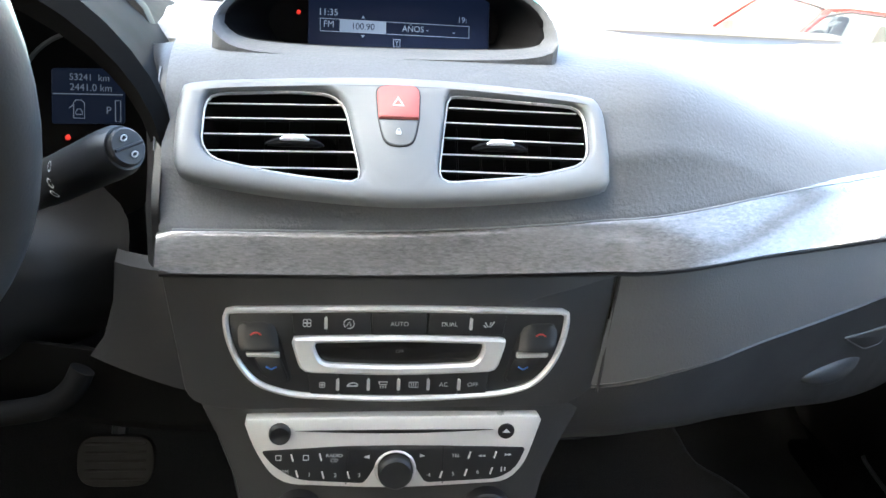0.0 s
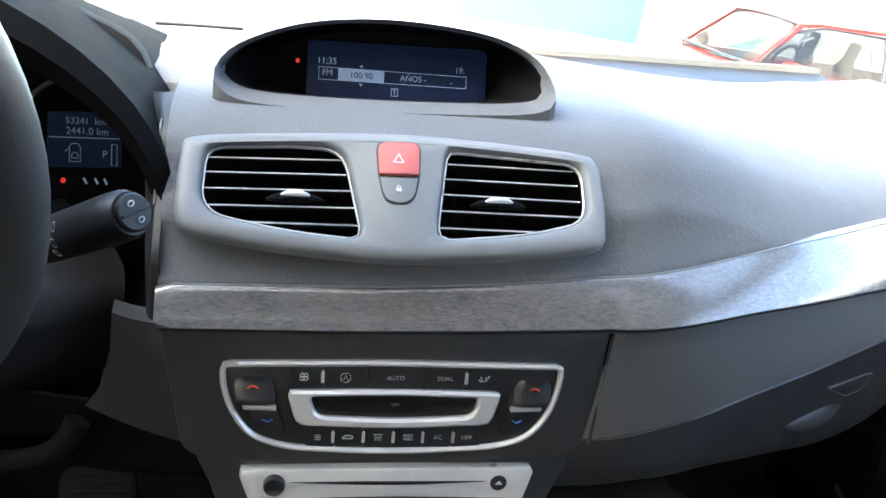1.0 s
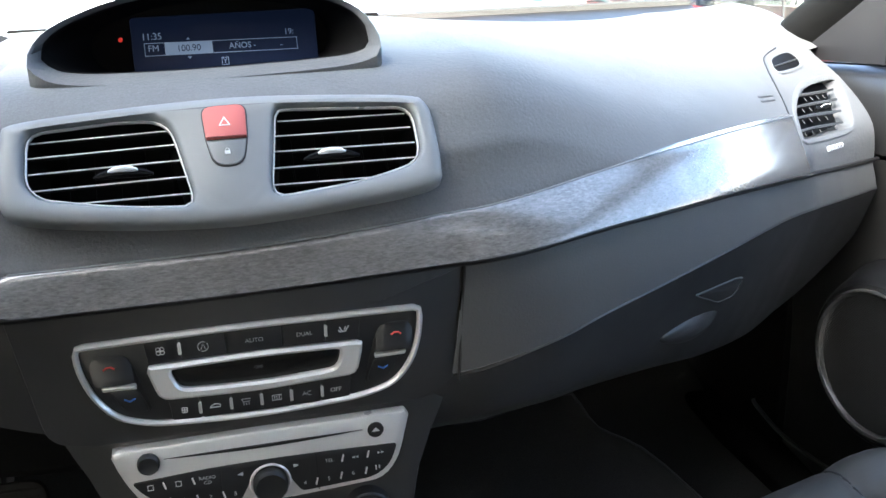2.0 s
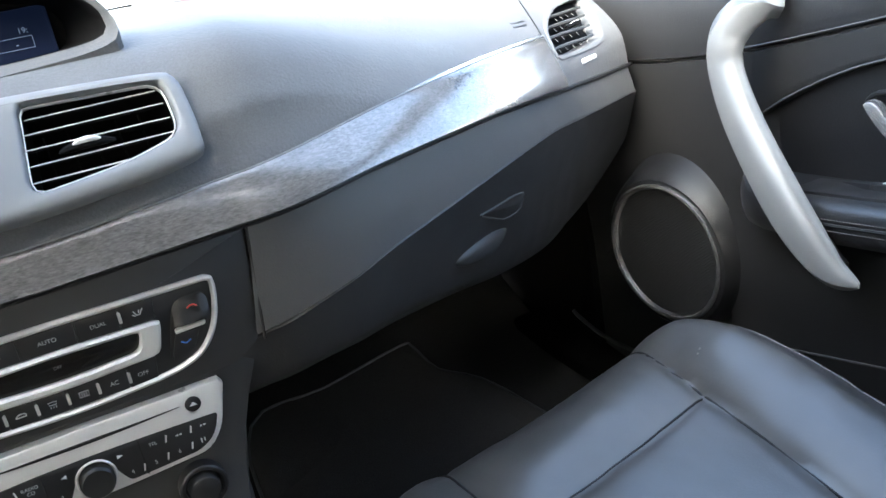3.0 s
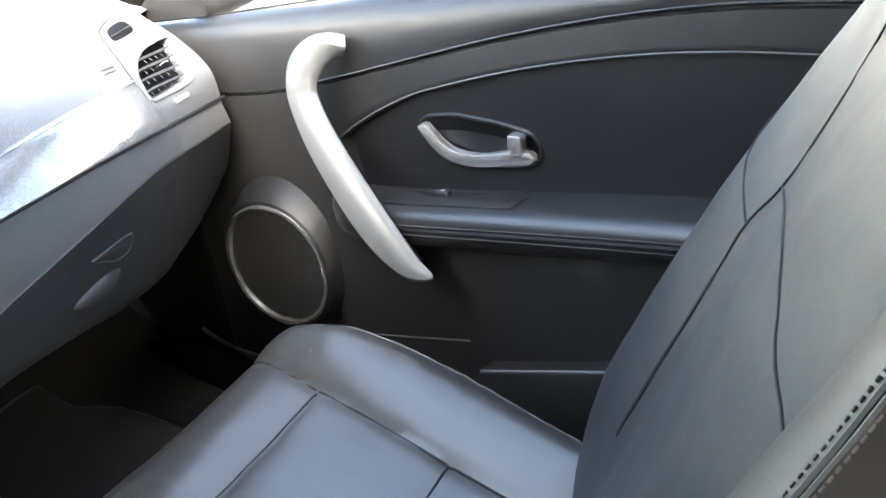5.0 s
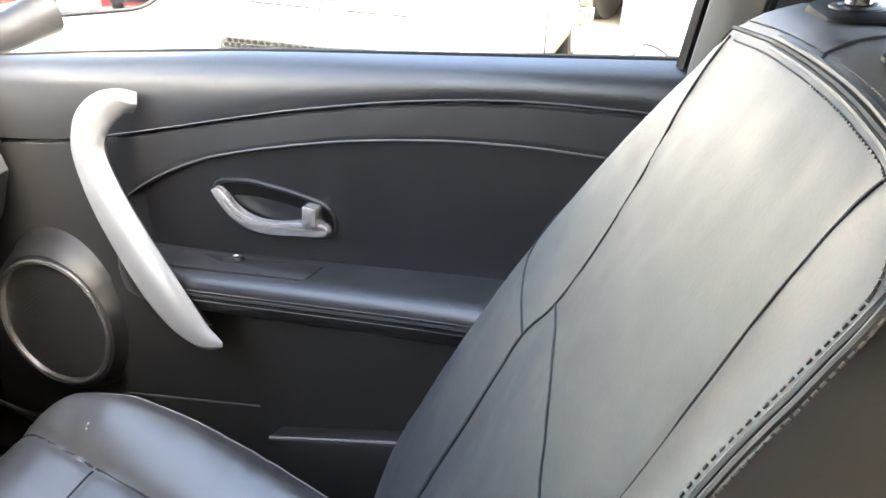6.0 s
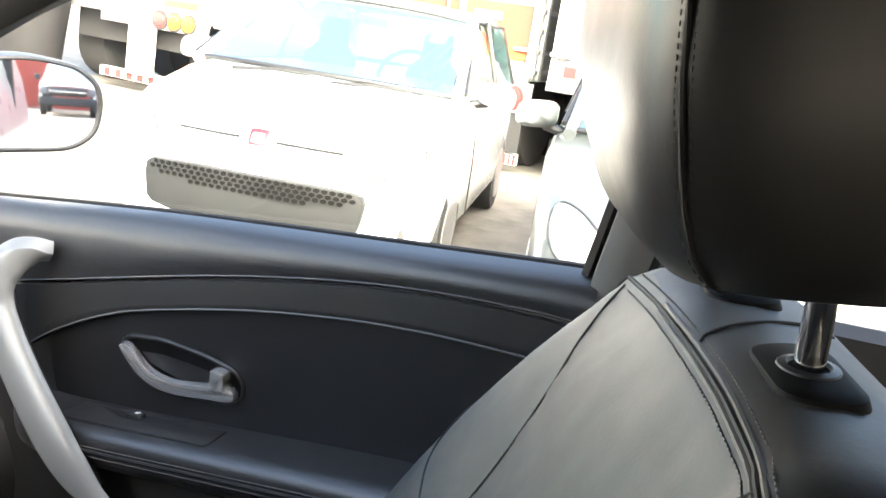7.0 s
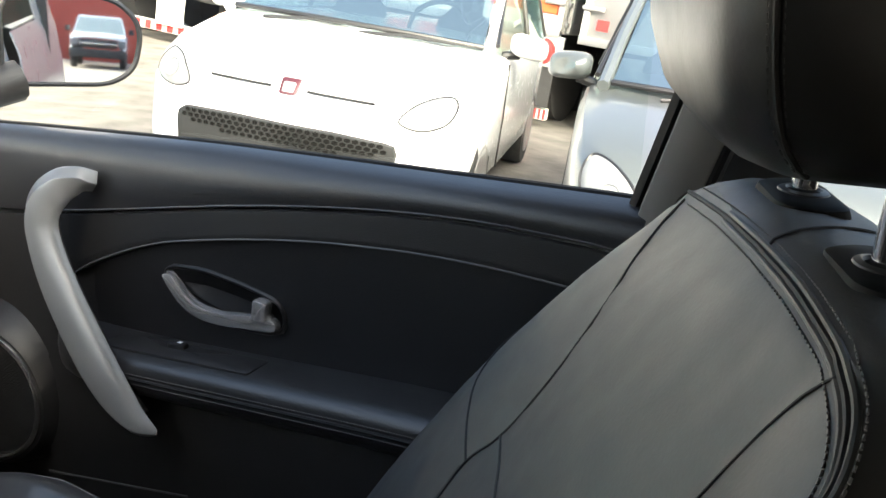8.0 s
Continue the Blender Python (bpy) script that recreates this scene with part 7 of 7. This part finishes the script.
def trailer(name, label, y0, y1, x0, x1, top, body_mat, bands, bar_at, ribbed=False):
    ob = thing(name, label, "truck trailer", (x0, (y0 + y1) / 2, 0), "trailers in the yard")
    w = part("box_body", box(x0, x1, y0, y1, 0.95, top, 0.02), body_mat, ob)
    for a, b, z0, z1, m in bands:
        part("painted_panel", box(x0 - 0.004, x0 + 0.01, a, b, z0, z1), m, ob)
    n = max(2, int((y1 - y0) / 0.75))
    for i in range(n + 1):
        y = y0 + 0.03 + (y1 - y0 - 0.06) * i / n
        part("frame_post", box(x0 - 0.03, x0 + 0.01, y - 0.03, y + 0.03, 0.92, top, 0.005), TRAILER_W, ob)
    for z in (0.95, 1.9):
        part("hinge_rail", box(x0 - 0.05, x0 + 0.01, y0, y1, z - 0.04, z + 0.04, 0.006), TRAILER_M, ob)
    part("chassis", box(x0 + 0.2, x1, y0 + 0.35, y1 - 0.35, 0.55, 0.95, 0.01), TRAILER_D, ob)
    b0, b1, bz = bar_at
    bar = part("underride_bar", box(x0 + 0.02, x0 + 0.12, b0, b1, bz, bz + 0.12, 0.01), TRAILER_W, ob)
    for i in range(6):
        a = b0 + (b1 - b0) * i / 6
        part("reflector", box(x0 + 0.014, x0 + 0.022, a, a + (b1 - b0) / 12, bz + 0.01, bz + 0.11), LAMP_R, bar)
    for y in (y0 + 0.10, y1 - 0.10):
        for z in (1.25, 2.15, 3.05):
            part("hinge", box(x0 - 0.06, x0 - 0.02, y - 0.11, y + 0.11, z - 0.022, z + 0.022, 0.008), TRAILER_M, ob)
    for y in (y0 * 0.7 + y1 * 0.3, y0 * 0.4 + y1 * 0.6):
        part("lock_rod", tube([V(x0 - 0.045, y, 0.97), V(x0 - 0.045, y, top - 0.05)], 0.014, 8), TRAILER_M, ob)
    if ribbed:
        part("side_skin", box(x0 + 0.05, x1, y0 - 0.012, y0 - 0.002, 0.97, top), TRAILER_M, ob)
        for k in range(14):
            part("side_rail", box(x0 + 0.02, x1, y0 - 0.035, y0 - 0.012, 1.02 + 0.2 * k, 1.07 + 0.2 * k, 0.004), TRAILER_M, ob)
        for k in range(8):
            part("side_post", box(x0 + 0.1 + 1.3 * k, x0 + 0.18 + 1.3 * k, y0 - 0.045, y0 - 0.012, 0.97, top, 0.004), TRAILER_W, ob)
    for y in (y0 + 0.35, y1 - 0.35):
        for k in range(2):
            wh = part("wheel", rings([[V(x0 + 0.9 + 1.25 * k + r * math.cos(a), y + d * (1 if y < (y0 + y1) / 2 else -1), 0.50 + r * math.sin(a)) for a in (2 * math.pi * i / 24 for i in range(24))] for r, d in ((0.3, -0.2), (0.50, -0.2), (0.50, 0.25), (0.3, 0.28))]), TYRE, ob)
    return ob


def round_lamp(ob, x, y, z, r, mat):
    part("tail_lamp", rings([[V(x - d, y + q * math.cos(a), z + q * math.sin(a)) for a in (2 * math.pi * i / 22 for i in range(22))] for q, d in ((r * 1.25, 0.0), (r * 1.25, 0.02), (r, 0.022), (r * 0.9, 0.035), (r * 0.2, 0.04))]), mat, ob)


t1 = trailer("truck_trailer", "white and red box trailer with round tail lamp", 2.72, 6.02, 9.0, 20.0, 3.9, TRAILER_W, [(2.76, 5.98, 1.13, 1.68, TRAILER_R)], (2.74, 3.04, 0.08), True)
part("orange_panel", box(8.984, 8.998, 2.80, 3.26, 1.14, 1.27), TRAILER_O, t1)
part("maker_plate", box(8.980, 8.998, 3.12, 3.42, 1.50, 1.58, 0.003), WHITEWALL, t1)
for j in range(4):
    part("letter_bar", box(8.977, 8.980, 3.15 + 0.065 * j, 3.19 + 0.065 * j, 1.525, 1.555), TRAILER_M, t1)
part("lamp_panel", box(8.955, 9.0, 2.66, 3.14, 0.62, 0.93, 0.01), TRAILER_W, t1)
round_lamp(t1, 8.955, 2.86, 0.77, 0.105, LAMP_R)
part("mud_flap", box(8.98, 9.0, 2.72, 3.10, 0.22, 0.64), TRAILER_D, t1)
yard_thing(t1)
t2 = trailer("truck_trailer", "white box trailer with amber and red tail lamps", 6.74, 9.35, 9.0, 20.0, 3.9, TRAILER_W, [(7.75, 8.25, 1.10, 1.19, TRAILER_R), (6.95, 7.45, 1.08, 1.17, TRAILER_R), (6.80, 6.90, 1.3, 1.6, TRAILER_R)], (7.35, 8.42, 0.12))
part("lamp_panel", box(8.955, 9.0, 6.74, 8.40, 0.80, 1.04, 0.01), TRAILER_M, t2)
for y, m in ((7.02, AMBER), (7.23, AMBER), (7.45, LAMP_R)):
    part("lamp_box", rim(circle2(y, 0.915, 0.118, 20), circle2(y, 0.915, 0.092, 20), (lambda u, v, w: V(8.95 - w, u, v)), 0.012, -0.01, 0.004), TRAILER_D, t2)
    round_lamp(t2, 8.95, y, 0.915, 0.074, m)
part("mud_flap", box(8.95, 9.0, 7.53, 7.93, 0.22, 0.80), WHITEWALL, t2)
for j in range(5):
    part("letter_bar", box(8.988, 8.997, 7.55 + 0.14 * j, 7.64 + 0.14 * j, 1.42, 1.52), TRAILER_R, t2)
part("side_frame", box(9.02, 9.10, 6.04, 6.72, 0.92, 3.8, 0.01), TRAILER_M, t2)
for k in range(9):
    part("frame_rung", box(8.99, 9.02, 6.06, 6.70, 1.1 + 0.3 * k, 1.14 + 0.3 * k, 0.004), TRAILER_W, t2)
yard_thing(t2)
t3 = trailer("truck_trailer", "grey metal refrigerated trailer with riveted doors", -0.30, 2.42, 8.7, 20.0, 3.9, TRAILER_M, [(2.16, 2.28, 1.06, 1.16, LAMP_R)], (0.2, 2.2, 0.12))
yard_thing(t3)
bin_ = thing("waste_bin", "black plastic waste bin beside the trailers", "bin", (8.6, 9.25, 0))
part("bin_body", rings([[V(8.6 + r * math.cos(a), 9.25 + r * math.sin(a), z) for a in (2 * math.pi * i / 20 for i in range(20))] for r, z in ((0.40, 0.0), (0.42, 0.06), (0.52, 1.0), (0.56, 1.02), (0.56, 1.10), (0.48, 1.10), (0.44, 0.5))]), BLACK, bin_)
yard_thing(bin_)
far_wall = solo("boundary_wall", box(-9, 9, 10.0, 10.2, -1.2, 3.2, 0.01), WHITEWALL, "white painted boundary wall ahead of the car", "wall", kind="structure")
board = thing("blue_board", "light blue sign board with a white end panel", "sign", (2.1, 9.9, 0.3))
part("board_face", box(0.68, 3.72, 9.93, 10.0, 0.10, 2.6, 0.01), BLUEBOARD, board)
part("white_panel", box(0.68, 1.62, 9.922, 9.93, 0.10, 2.6), WHITE_INK, board)
yard_thing(far_wall)
yard_thing(board)
rear_wall = solo("boundary_wall_rear", box(-24, 24, -44.2, -44.0, -1.0, 4.6, 0.01), TRAILER_R, "red painted boundary wall behind the car", "wall", kind="structure")
yard_thing(rear_wall)
